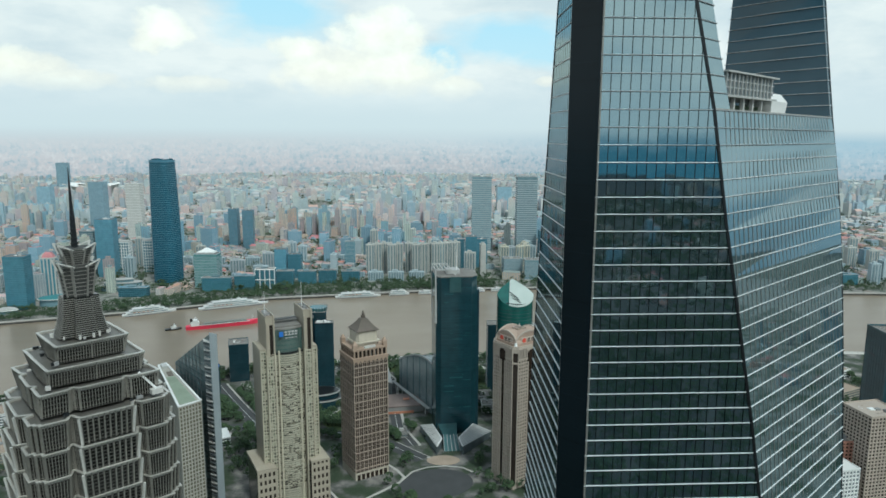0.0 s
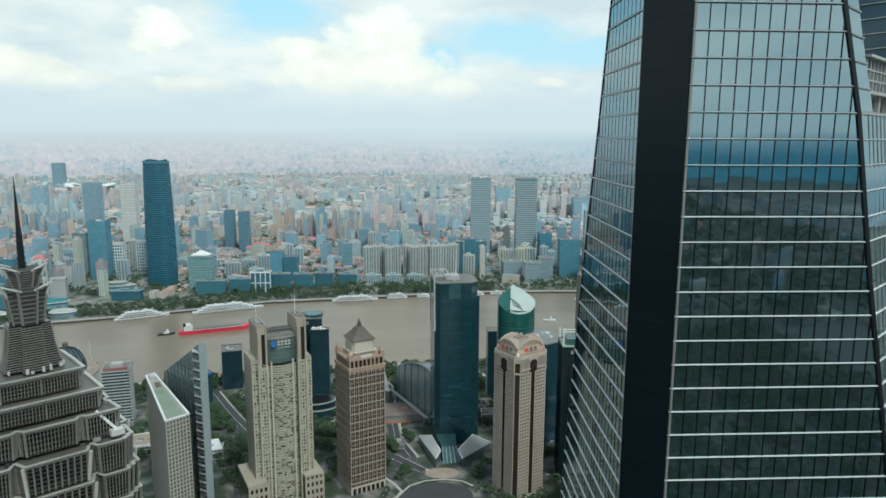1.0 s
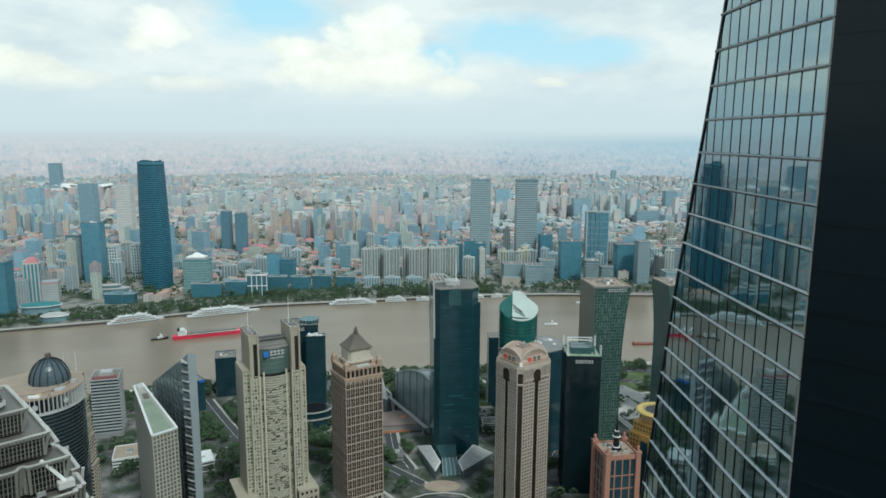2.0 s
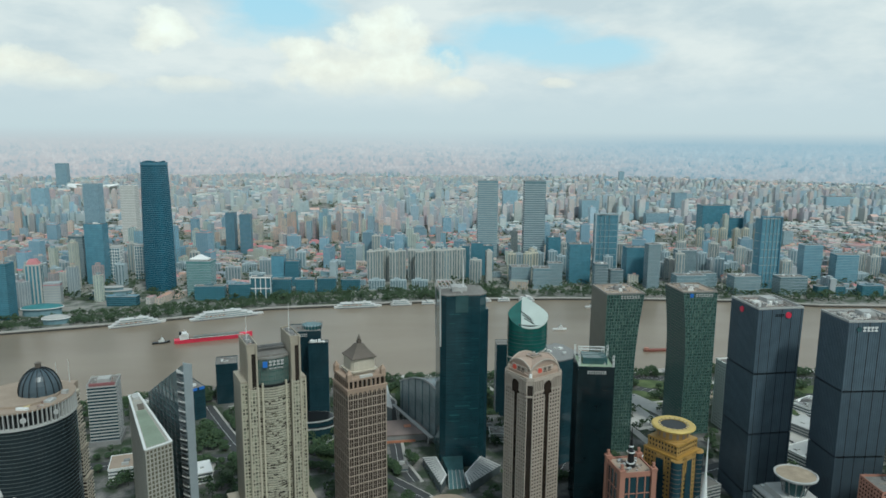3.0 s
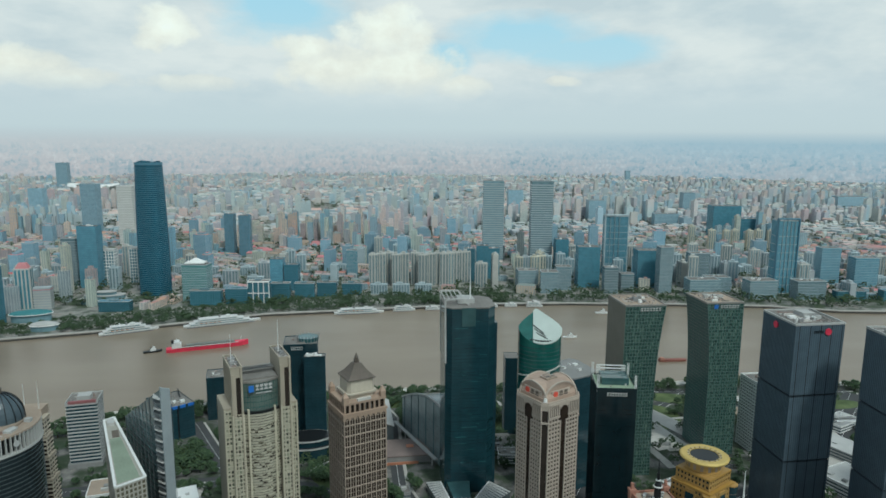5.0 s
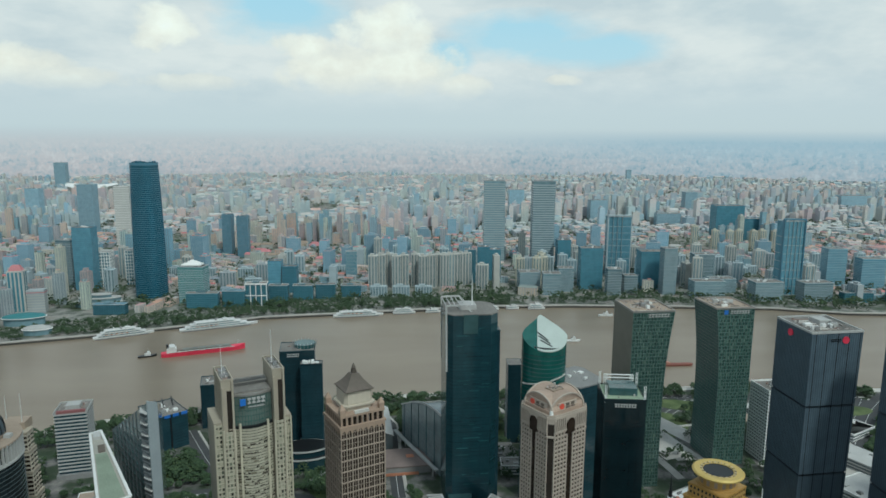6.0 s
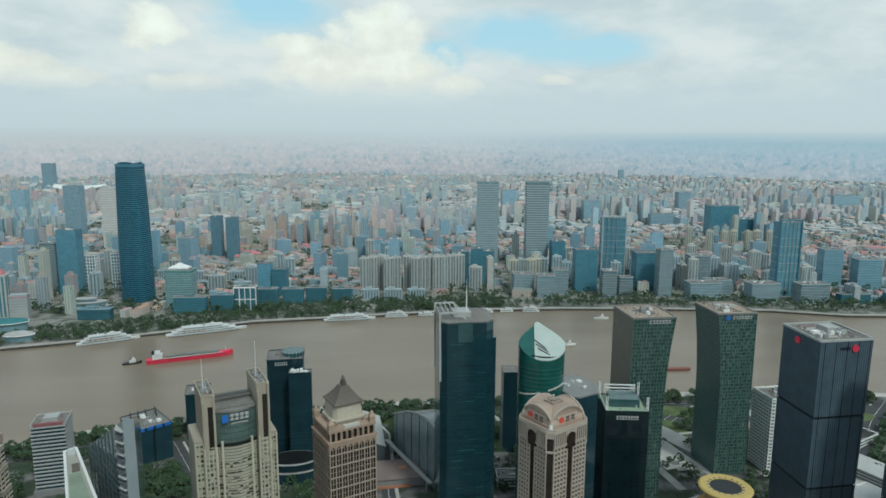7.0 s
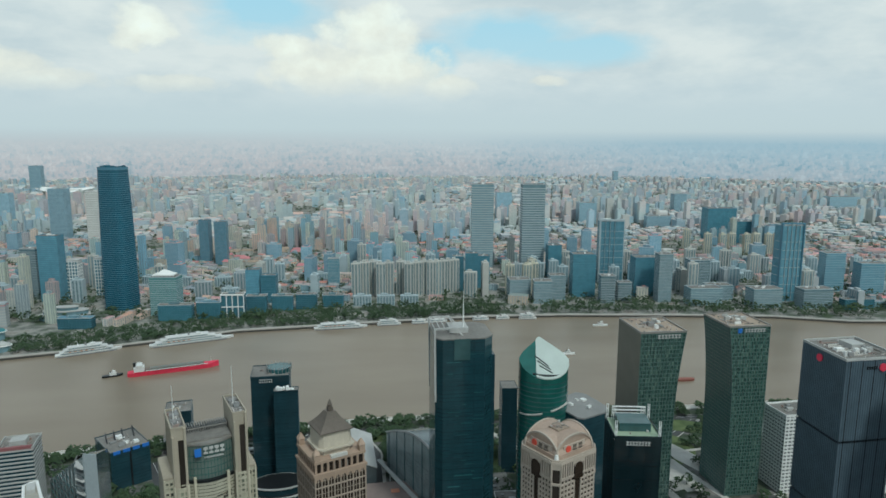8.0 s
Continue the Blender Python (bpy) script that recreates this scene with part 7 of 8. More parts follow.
OFFICES = [
    # x, y, width, depth, height, glass, band, floor, label
    (-903, 1900, 42, 26, 130, M_FAR_HAZED_BLUE, M_PALE_BAND, 3.4, "distant pale blue glass tower"),
    (-718, 1700, 36, 22, 140, M_FLAT, M_WHITE, 4.0, "distant white office tower with a flat top"),
    (-583, 1245, 32, 22, 106, M_HAZE_BLUE, M_BLUE_BAND, 3.2, "blue glass office tower with rounded corners"),
    (-1144, 2078, 40, 26, 104, M_HAZE_BLUE, M_BLUE_BAND, 3.4, "distant blue glass office tower"),
    (-1828, 3505, 54, 34, 118, M_HAZE_BLUE, M_BLUE_BAND, 4, "distant blue glass office tower"),
    (-372, 1152, 40, 24, 58, M_TEALISH, M_GREY_BAND, 2.8, "teal banded office block with a stepped white roof"),
    (131, 1471, 42, 30, 172, M_TWIN, M_TWIN_BAND, 4.6, "tall grey banded twin tower"),
    (226, 1442, 43, 30, 174, M_TWIN, M_TWIN_BAND, 4.6, "tall grey banded twin tower"),
    (263, 1412, 25, 24, 61, M_DEEP_BLUE, M_BLUE_BAND, 3.0, "dark blue glass office block"),
    (280, 1256, 38, 30, 71, M_DEEP_BLUE, M_BLUE_BAND, 2.8, "dark blue glass tower with a rounded side"),
    (354, 1357, 42, 26, 114, M_HAZE_BLUE, M_GREY_BAND, 12, "blue glass tower framed by pale edges"),
    (308, 1211, 23, 20, 44, M_SLATE, M_MAUVE, 2.8, "grey office block with rows of windows"),
    (340, 1225, 22, 18, 30, M_SLATE, M_MAUVE, 2.8, "low grey office block"),
    (387, 1257, 42, 30, 65, M_DEEP_BLUE, M_BLUE_BAND, 2.6, "dark blue banded office tower"),
    (402, 1215, 22, 20, 78, M_SLATE, M_MAUVE, 2.4, "mauve-grey apartment tower with rows of windows"),
    (606, 1215, 34, 24, 124, M_HAZE_BLUE, M_GREY_BAND, 14, "tall blue glass tower between pale edges"),
    (726, 1285, 34, 24, 66, M_HAZE_BLUE, M_PALE_BAND, 3.0, "blue glass office block"),
    (778, 1262, 40, 26, 52, M_HAZE_BLUE, M_PALE_BAND, 3.0, "blue glass office block"),
    (170, 1232, 34, 26, 34, M_SLATE, M_MAUVE, 2.6, "grey office block with rows of windows"),
    (203, 1210, 29, 24, 36, M_SLATE, M_MAUVE, 2.6, "grey office block with rows of windows"),
    (232, 1236, 26, 22, 40, M_SLATE, M_MAUVE, 2.6, "dark grey office block"),
    (461, 1192, 52, 26, 27, M_SLATE, M_GREY_BAND, 2.6, "low curved office block with white floor bands"),
    (482, 1270, 34, 26, 58, M_SLATE, M_GREY_BAND, 2.6, "grey banded office tower"),
    (500, 1225, 40, 26, 24, M_SLATE, M_GREY_BAND, 2.6, "low office block with white floor bands"),
    (550, 1172, 47, 26, 30, M_SLATE, M_MAUVE, 2.6, "mauve office block with a red roof sign"),
    (628, 1168, 49, 24, 30, M_SLATE, M_GREY_BAND, 2.6, "low office block with white floor bands"),
    (783, 1850, 74, 40, 84, M_MID_BLUE, M_BLUE_BAND, 4.0, "broad dark blue office block with red signs"),
    (822, 1790, 60, 30, 58, M_DEEP_BLUE, M_BLUE_BAND, 4.0, "dark blue office block"),
    (529, 2209, 54, 40, 64, M_HAZE_BLUE, M_BLUE_BAND, 4.0, "distant blue glass office block"),
    (703, 2216, 36, 36, 60, M_DEEP_BLUE, M_BLUE_BAND, 4.0, "distant dark blue glass tower"),
    (708, 2090, 70, 34, 36, M_HAZE_BLUE, M_BLUE_BAND, 4.0, "distant blue glass office block"),
    (72, 1302, 20, 24, 60, M_DEEP_BLUE, M_BLUE_BAND, 3.0, "dark blue glass tower beside flats"),
    (97, 1310, 22, 24, 64, M_DEEP_BLUE, M_BLUE_BAND, 3.0, "dark blue glass tower beside flats"),
    (120, 1330, 20, 24, 56, M_DEEP_BLUE, M_BLUE_BAND, 3.0, "dark blue glass tower beside flats"),
    (-261, 1235, 22, 18, 52, M_HAZE_BLUE, M_BLUE_BAND, 2.6, "blue glass office block"),
    (-235, 1228, 24, 18, 44, M_MID_BLUE, M_BLUE_BAND, 2.6, "dark blue glass office block"),
    (-143, 1330, 20, 16, 52, M_DEEP_BLUE, M_GREY_BAND, 2.6, "narrow dark blue glass tower"),
    (-402, 1560, 24, 20, 88, M_HAZE_BLUE, M_BLUE_BAND, 3.0, "blue glass slab tower"),
    (-440, 1575, 20, 20, 90, M_HAZE_BLUE, M_BLUE_BAND, 3.0, "blue glass slab tower"),
    (-623, 1260, 26, 20, 83, M_SLATE, M_MAUVE, 2.8, "slate-grey slab tower with rows of windows"),
    (-607, 1005, 30, 22, 80, M_MID_BLUE, M_BLUE_BAND, 2.8, "dark blue riverside glass tower"),
    (282, 2300, 48, 34, 88, M_TEALISH, M_BLUE_BAND, 3.4, "distant sea-green glass tower among flats"),
    (931, 2500, 44, 34, 66, M_DEEP_BLUE, M_BLUE_BAND, 4.0, "distant dark blue glass tower"),
    (1590, 2600, 110, 50, 46, M_HAZE_BLUE, M_BLUE_BAND, 5.0, "distant long blue roofed hall"),
    (1190, 4150, 28, 28, 62, M_HAZE_BLUE, M_BLUE_BAND, 5.0, "very distant blue glass tower"),
]
for x, y, w, d, h, gm, bmat, fl, lab in OFFICES:
    if gm is M_DEEP_BLUE:
        gm = M_MID_BLUE
    # farther towers trade their own colours for ones with haze in them
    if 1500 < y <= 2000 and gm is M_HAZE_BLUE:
        gm = M_MID_HAZED_BLUE
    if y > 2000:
        gm, bmat = M_FAR_HAZED_BLUE, M_PALE_BAND
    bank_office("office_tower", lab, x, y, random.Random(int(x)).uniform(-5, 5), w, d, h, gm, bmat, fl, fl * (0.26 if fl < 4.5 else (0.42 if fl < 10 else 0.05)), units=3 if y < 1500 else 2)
    plot(x, y, w, d)

hip = thing("roof_pyramid", "stepped white hipped roof on a teal office block", "roof", -372, 1164, 0, 59.6)
part("lower_step", prism(rect(-15, 15, -9, 9), 0, 2.2), M_WHITE, hip)
part("hip", prism(rect(-13, 13, -7.5, 7.5), 2.2, 8.6, rect(-1.5, 1.5, -1, 1)), M_WHITE, hip)

# pale edges of the two framed towers
for x, y, w, h in ((354, 1357, 42, 116), (606, 1215, 34, 127)):
    e = thing("tower_frame", "pale concrete frame standing round a blue glass tower", "tower frame", x, y - 1)
    for s in (-1, 1):
        part("frame_pier", cube(s * (w / 2 + 0.6) - 0.8, s * (w / 2 + 0.6) + 0.8, -0.6, 6, 0, h), M_BLUE_BAND if h > 120 else M_GREY_BAND, e)
    part("frame_beam", cube(-w / 2 - 1.4, w / 2 + 1.4, -0.5, 6, h, h + 2), M_BLUE_BAND if h > 120 else M_GREY_BAND, e)
    for k in range(1, 5 if h > 120 else 4):
        part("frame_mullion", cube(-w / 2 + w * k / 5, -w / 2 + w * k / 5 + 0.4, -0.6, 0.5, 0, h), M_TWIN_BAND, e)

# oval roof of a stadium far off
st = thing("stadium", "distant stadium with a white ring roof", "stadium", -1450, 3050, 12)
bm = bmesh.new()
prof = [(70, 40), (96, 46), (104, 40), (92, 34)]
rows = [[bm.verts.new((r * math.cos(2 * math.pi * i / 40), r * 0.8 * math.sin(2 * math.pi * i / 40), z + 6 * math.cos(4 * math.pi * i / 40))) for i in range(40)] for r, z in prof]
for a, b in zip(rows, rows[1:] + rows[:1]):
    for i in range(40):
        bm.faces.new((a[i], b[i], b[(i + 1) % 40], a[(i + 1) % 40]))
part("ring_roof", bm, M_WHITE, st)
part("bowl", prism(circle(80, 40, 0, 0, 64), 0, 36, circle(95, 40, 0, 0, 76)), M_FLAT, st)
plot(-1450, 2970, 220, 170)


# ---- apartment blocks near the far bank, each a thing of its own ----
def apartment(label, w, d, h, wall, seed):
    """A pale slab of flats: wall, balcony stacks, window strips, roof houses."""
    t = thing("apartment_tower", label, "apartment tower", 0, 0, group="apartment towers")
    r = random.Random(seed)
    part("body", cube(-w / 2, w / 2, -d / 2, d / 2, 0, h), wall, t)
    n = max(2, round(w / 5))
    bmw = bmesh.new()
    for k in range(n):
        x = -w / 2 + w * (k + 0.5) / n
        for s in (-1, 1):
            box(bmw, x - 1.35, x + 1.35, s * d / 2 - 0.12, s * d / 2 + 0.12, 2, h - 1.5)
    tagged(part("glazing", bmw, M_SLATE, t), kind="stuff")
    for k in range(0, n - 1, 2):
        x = -w / 2 + w * (k + 1) / n
        part("bay", cube(x - 0.8, x + 0.8, -d / 2 - 1.2, d / 2 + 0.9, 2.5, h - r.uniform(0, 3)), wall, t)
    bml = bmesh.new()
    for k in range(int(h / 2.1)):
        box(bml, -w / 2 - 0.08, w / 2 + 0.08, -d / 2 - 0.3, d / 2 + 0.3, 2.1 * k + 1.4, 2.1 * k + 1.85)
    tagged(part("slab_edge", bml, wall, t), kind="stuff")
    part("roof_house", cube(-w * 0.28, w * 0.1, -d * 0.25, d * 0.25, h, h + 3.2), wall, t)
    return t


VARIANTS = [
    apartment("pale apartment tower with stacked balconies", 16, 10, 58, M_FLAT, 1),
    apartment("pale apartment tower with stacked balconies", 20, 11, 44, M_FLAT, 2),
    apartment("cream apartment tower with stacked balconies", 15, 11, 50, M_YELLOW, 3),
    apartment("mauve apartment slab with rows of windows", 26, 10, 30, M_MAUVE, 4),
    apartment("grey apartment slab with rows of windows", 28, 9, 17, M_GREY_BAND, 5),
    apartment("grey apartment tower with a flat roof", 17, 12, 38, M_GREY_BAND, 6),
]
used = set()


def put_flat(i, x, y, rz):
    if i in used:
        return copy_thing(VARIANTS[i], pose(x, y, 0, 0, 0, rz))
    used.add(i)
    VARIANTS[i].matrix_world = pose(x, y, 0, 0, 0, rz)


rr = random.Random(77)
for k in range(9):                          # the long pale group with its front wings
    put_flat(0, -98 + 13.5 * k + (6 if k > 4 else 0), 1262 + (k % 3) * 9, rr.uniform(-6, 6))
    plot(-98 + 13.5 * k, 1255, 16, 24)
for k in range(3):
    put_flat(4, -84 + 37 * k, 1206, 0)
    plot(-84 + 37 * k, 1200, 36, 12)
for k in range(5):
    put_flat(0, 26 + 10 * k, 1275 + 5 * k, rr.uniform(-4, 4))
    plot(26 + 10 * k, 1270, 14, 24)
for x, y in ((160, 1285), (190, 1290), (203, 1300), (206, 1335)):
    put_flat(2, x, y, rr.uniform(-5, 5))
    plot(x, y - 6, 16, 14)
for x, y in ((640, 1720), (690, 1640), (715, 1650), (745, 1640), (770, 1650), (795, 1640), (820, 1650), (660, 1650)):
    put_flat(2, x, y, rr.uniform(-5, 5))
    plot(x, y - 6, 18, 14)
for x, y in ((-410, 1250), (-560, 1345), (-512, 1370), (-640, 1150)):
    put_flat(0, x, y, rr.uniform(-6, 6))
    plot(x, y - 6, 18, 14)


# ---- landmarks of the far bank beside the blue tower ----
M_PINK_ROOF = solid("pink_red_roof", (0.50, 0.21, 0.22), 0.8, 0, 0.4)
for x, y in ((-560, 1270), (-524, 1290)):
    t = thing("lattice_tower", "white gridded office tower with dark windows", "tower", x, y, 3, group="lattice towers")
    part("core", cube(-9, 9, 0, 18, 0, 61), M_MID_BLUE, t)
    for k in range(5):
        part("pier", cube(-9.4 + 4.4 * k, -8.2 + 4.4 * k, -0.7, 0.2, 0, 62), M_WHITE, t)
        part("pier", cube(9, 9.6, 4.2 * k, 4.2 * k + 1.2, 0, 62), M_WHITE, t)
    for k in range(11):
        part("floor_band", cube(-9.5, 9.5, -0.6, 18.4, 5.6 * k + 4, 5.6 * k + 5.4), M_WHITE, t)
    part("roof", cube(-9.6, 9.6, -0.8, 18.4, 61.6, 63), M_PALE, t)
    plot(x, y, 24, 20)
t = thing("apartment_tower", "cream striped apartment tower with a pink crown", "apartment tower", -604, 1090, 12)
part("body", cube(-11, 11, 0, 16, 0, 64), M_FLAT, t)
for k in range(4):
    part("glazing", cube(-9.4 + 5.2 * k, -6.6 + 5.2 * k, -0.3, 0.2, 3, 62), M_MID_BLUE, t)
for k in range(2):
    part("glazing", cube(10.8, 11.3, 3 + 7 * k, 6 + 7 * k, 3, 62), M_MID_BLUE, t)
part("crown", prism(rect(-9, 9, 2, 14), 64, 72, rect(-5, 5, 5, 11)), M_PINK_ROOF, t, "pink crown")
part("wing", cube(12, 36, 2, 16, 0, 34), M_MAUVE, t)
for k in range(8):
    part("floor_band", cube(11.8, 36.2, 1.7, 16.2, 4 * k + 2, 4 * k + 3.2), M_PINK_ROOF if k == 7 else M_FLAT, t)
plot(-600, 1094, 60, 20)
t = thing("curved_hall", "low white oval hall with stepped curved roofs", "building", -508, 1140, 8)
for r0, z0, z1 in ((36, 0, 8), (30, 8, 14), (17, 14, 19)):
    part("drum", prism(circle(r0, 40, 0, 0, r0 * 0.42), z0, z1 - 1), M_SLATE, t)
    part("roof_rim", prism(circle(r0 + 1.0, 40, 0, 0, r0 * 0.42 + 1.0), z1 - 1, z1), M_PALE, t, "pale curved roof rim")
plot(-520, 1134, 78, 34)


def red_house(x, y, rz, w, d, h, mt):
    t = thing("low_house", "low pale house with a red pitched roof", "house", x, y, rz, group="red-roofed houses")
    part("body", cube(-w / 2, w / 2, -d / 2, d / 2, 0, h), M_FLAT, t)
    bm = bmesh.new()
    e = 0.8
    a = [bm.verts.new(p) for p in ((-w / 2 - e, -d / 2 - e, h), (w / 2 + e, -d / 2 - e, h), (w / 2 + e, d / 2 + e, h), (-w / 2 - e, d / 2 + e, h), (-w / 2 + 2, 0, h + d * 0.3), (w / 2 - 2, 0, h + d * 0.3))]
    for f in ((0, 1, 5, 4), (2, 3, 4, 5), (1, 2, 5), (3, 0, 4), (3, 2, 1, 0)):
        bm.faces.new([a[i] for i in f])
    part("roof", bm, mt, t, "red pitched roof")
    plot(x, y - d / 2, w, d)


rh = random.Random(41)
for cx, cy, n in ((-424, 1586, 7), (-380, 1532, 6), (-295, 1674, 5), (-228, 1468, 6), (-430, 1674, 5), (-160, 1560, 6), (330, 1520, 5), (520, 1560, 6)):
    for k in range(n):
        x, y = cx + (k % 3) * 26 + rh.uniform(-4, 4), cy + (k // 3) * 24 + rh.uniform(-4, 4)
        if not any(abs(x - a) < w and abs(y - b) < d for a, b, w, d in LOCK):
            red_house(x, y, rh.uniform(-14, 14), rh.uniform(16, 24), rh.uniform(10, 15), rh.uniform(6, 14), rh.choice((M_PINK_ROOF, M_PINK_ROOF, M_ROOF_TAN)))


# ---- the city beyond ----
def clear(x, y, m=0):
    for a, b, w, d in LOCK:
        if abs(x - a) < w + m and abs(y - b) < d + m:
            return False
    return True


for x, y, w in ((-347, 1122, 50), (-302, 1132, 36), (-269, 1140, 36), (-240, 1163, 32), (-204, 1176, 34), (-169, 1185, 34), (-129, 1195, 35), (-563, 1010, 70), (-518, 970, 50), (-470, 1083, 48)):
    plot(x, y, w, 34)
rr = random.Random(11)
count = 0
x = -900
while x < 900:
    y = along(FAR_BANK, x) + (190 if x < -430 else (130 if x < -110 or -70 < x < 140 else 90))
    while y < along(FAR_BANK, x) + 400 and count < 190:
        px, py = x + rr.uniform(-8, 8), y + rr.uniform(-8, 8)
        if abs(px) < 0.75 * py and clear(px, py, 6) and rr.random() < 0.5:
            d = noise.noise((px * 0.006, py * 0.006, 2.0))
            i = rr.choice((0, 1, 1, 5)) if d > 0.2 else rr.choice((3, 4, 5, 4))
            if px < -430:
                i = rr.choice((3, 4, 5, 4))
            if d <= 0.2 and rr.random() < 0.45:
                y += 34
                continue
            put_flat(i, px, py, rr.choice((0, 0, 90, 8, -12)) + rr.uniform(-5, 5))
            plot(px, py - 6, 22, 14)
            count += 1
        y += 34
    x += 33


def far_city():
    """Thousands of blocks in one mesh: flats, offices, low roofs."""
    r = random.Random(5)
    verts, faces, mats, uvs = [], [], [], []

    def block(cx, cy, w, d, h, rz, mw, mr, z0=0.0, pitched=False):
        c, s = math.cos(rz), math.sin(rz)
        o = len(verts)
        q = [(-w / 2, -d / 2), (w / 2, -d / 2), (w / 2, d / 2), (-w / 2, d / 2)]
        for z in (z0, z0 + h):
            for a, b in q:
                verts.append((cx + a * c - b * s, cy + a * s + b * c, z))
        u = r.uniform(0, 40)
        for i, L in enumerate((w, d, w, d)):
            j = (i + 1) % 4
            faces.append((o + i, o + j, o + 4 + j, o + 4 + i))
            mats.append(mw)
            uvs.extend(((u, 0), (u + L, 0), (u + L, h), (u, h)))
        if pitched:
            for a in (-w / 2, w / 2):
                verts.append((cx + a * c, cy + a * s, z0 + h + d * 0.32))
            e, g = o + 8, o + 9
            for f in ((o + 4, o + 5, g, e), (o + 6, o + 7, e, g)):
                faces.append(f)
                mats.append(mr)
                uvs.extend(((0, 0), (1, 0), (1, 1), (0, 1)))
            for f in ((o + 5, o + 6, g), (o + 7, o + 4, e)):
                faces.append(f)
                mats.append(mw)
                uvs.extend(((0, 0), (1, 0), (0.5, 1)))
        else:
            faces.append((o + 4, o + 5, o + 6, o + 7))
            mats.append(mr)
            uvs.extend(((0, 0), (1, 0), (1, 1), (0, 1)))

    def plot_city(x, y):
        # from 1900 on, blocks take the materials with haze in their colour
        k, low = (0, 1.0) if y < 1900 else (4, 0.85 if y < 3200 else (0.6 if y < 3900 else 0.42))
        rz = 0.5 * noise.noise((x * 0.0012, y * 0.0012, 7.0)) + (math.pi / 2 if r.random() < 0.3 else 0)
        kind = noise.noise((x * 0.0035, y * 0.0035, 0.5)) + 0.5 * noise.noise((x * 0.013, y * 0.013, 3.1)) + r.uniform(-0.18, 0.18)
        if y > 2150 and kind > -0.05 and r.random() < 0.5:
            h = r.uniform(26, 70) * low * (1.25 if kind > 0.3 else 0.8)
            w, d = r.uniform(14, 26), r.uniform(10, 16)
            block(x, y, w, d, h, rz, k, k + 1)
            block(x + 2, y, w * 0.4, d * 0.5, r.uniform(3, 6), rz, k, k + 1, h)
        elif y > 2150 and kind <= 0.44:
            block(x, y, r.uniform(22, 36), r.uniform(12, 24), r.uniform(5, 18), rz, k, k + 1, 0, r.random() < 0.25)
        elif kind > 0.40:
            h = r.uniform(34, 82) * low
            w, d = r.uniform(10, 16), r.uniform(8, 12)
            block(x, y, w, d, h, rz, k, k + 1)
            block(x, y, w * 0.45, d * 0.55, r.uniform(3, 6), rz, k, k + 1, h)
            if r.random() < 0.5:
                block(x + 9 * math.cos(rz), y + 9 * math.sin(rz), w * 0.7, d * 1.15, h * r.uniform(0.8, 0.95), rz, k, k + 1)
        elif kind > 0.20:
            h = r.uniform(18, 42)
            w, d = r.uniform(14, 26), r.uniform(8, 12)
            block(x, y, w, d, h, rz, k, k + 1)
            block(x + 2, y, w * 0.3, d * 0.6, 2.6, rz, k, k + 1, h)
        elif kind > 0.08 and r.random() < 0.30:
            h = r.uniform(25, 70)
            w, d = r.uniform(16, 30), r.uniform(14, 24)
            block(x, y, w, d, h * low, rz, k + 2, k + 1)
            block(x, y, w * 0.5, d * 0.5, 4, rz, k + 2, k + 1, h * low)
        elif kind > -0.30:
            for dx, dy in ((-9, -8), (9, -8), (-9, 8), (9, 8)):
                if r.random() < 0.88:
                    w, d, h = r.uniform(12, 19), r.uniform(7, 10), r.uniform(4, 12)
                    block(x + dx * math.cos(rz) - dy * math.sin(rz), y + dx * math.sin(rz) + dy * math.cos(rz), w, d, h, rz, k, k + 1, 0, r.random() < 0.55)
        else:
            if r.random() < 0.75:
                block(x, y, r.uniform(18, 40), r.uniform(12, 26), r.uniform(5, 14), rz, k, k + 1)

    y = 620.0
    while y < 4560:
        cell = 33 if y < 2400 else 40
        half = 0.80 * y + 120
        x = -half
        while x < half:
            px, py = x + r.uniform(-7, 7), y + r.uniform(-7, 7)
            park = noise.noise((px * 0.004, py * 0.004, 9.0)) > 0.46 or noise.noise((px * 0.0016, py * 0.0016, 4.0)) > 0.60
            street = abs(((px * 0.96 + py * 0.28) % 210) - 105) < 7 or abs(((py * 0.96 - px * 0.28) % 260) - 130) < 8
            if py > along(FAR_BANK, max(-3600, min(3600, px))) + (150 if px < -430 else (125 if px < 140 else 84)) and clear(px, py, 8) and not park and not street:
                plot_city(px, py)
            x += cell
        y += cell
    # the same city goes on at the sides of and behind the start of the flight
    for _ in range(1100):
        px, py = r.uniform(-1600, 1600), r.uniform(-2600, 560)
        if (py < -900 or abs(px) > 620) and py < along(NEAR_BANK, max(-3600, min(3600, px))) - 40:
            plot_city(px, py)
    me = bpy.data.meshes.new("distant_city")
    me.from_pydata(verts, [], faces)
    for mm in (M_CITY_WALL, M_CITY_ROOF, M_CITY_OFFICE, M_NIGHT_GLASS, M_HAZED_WALL, M_HAZED_ROOF, M_HAZED_OFFICE):
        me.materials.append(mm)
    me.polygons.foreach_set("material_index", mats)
    layer = me.uv_layers.new(name="UVMap")
    layer.data.foreach_set("uv", [c for p in uvs for c in p])
    me.update()
    tagged(new("distant_city", me), "endless pale city of flats, offices and low red and grey roofs", "city", kind="stuff")


far_city()


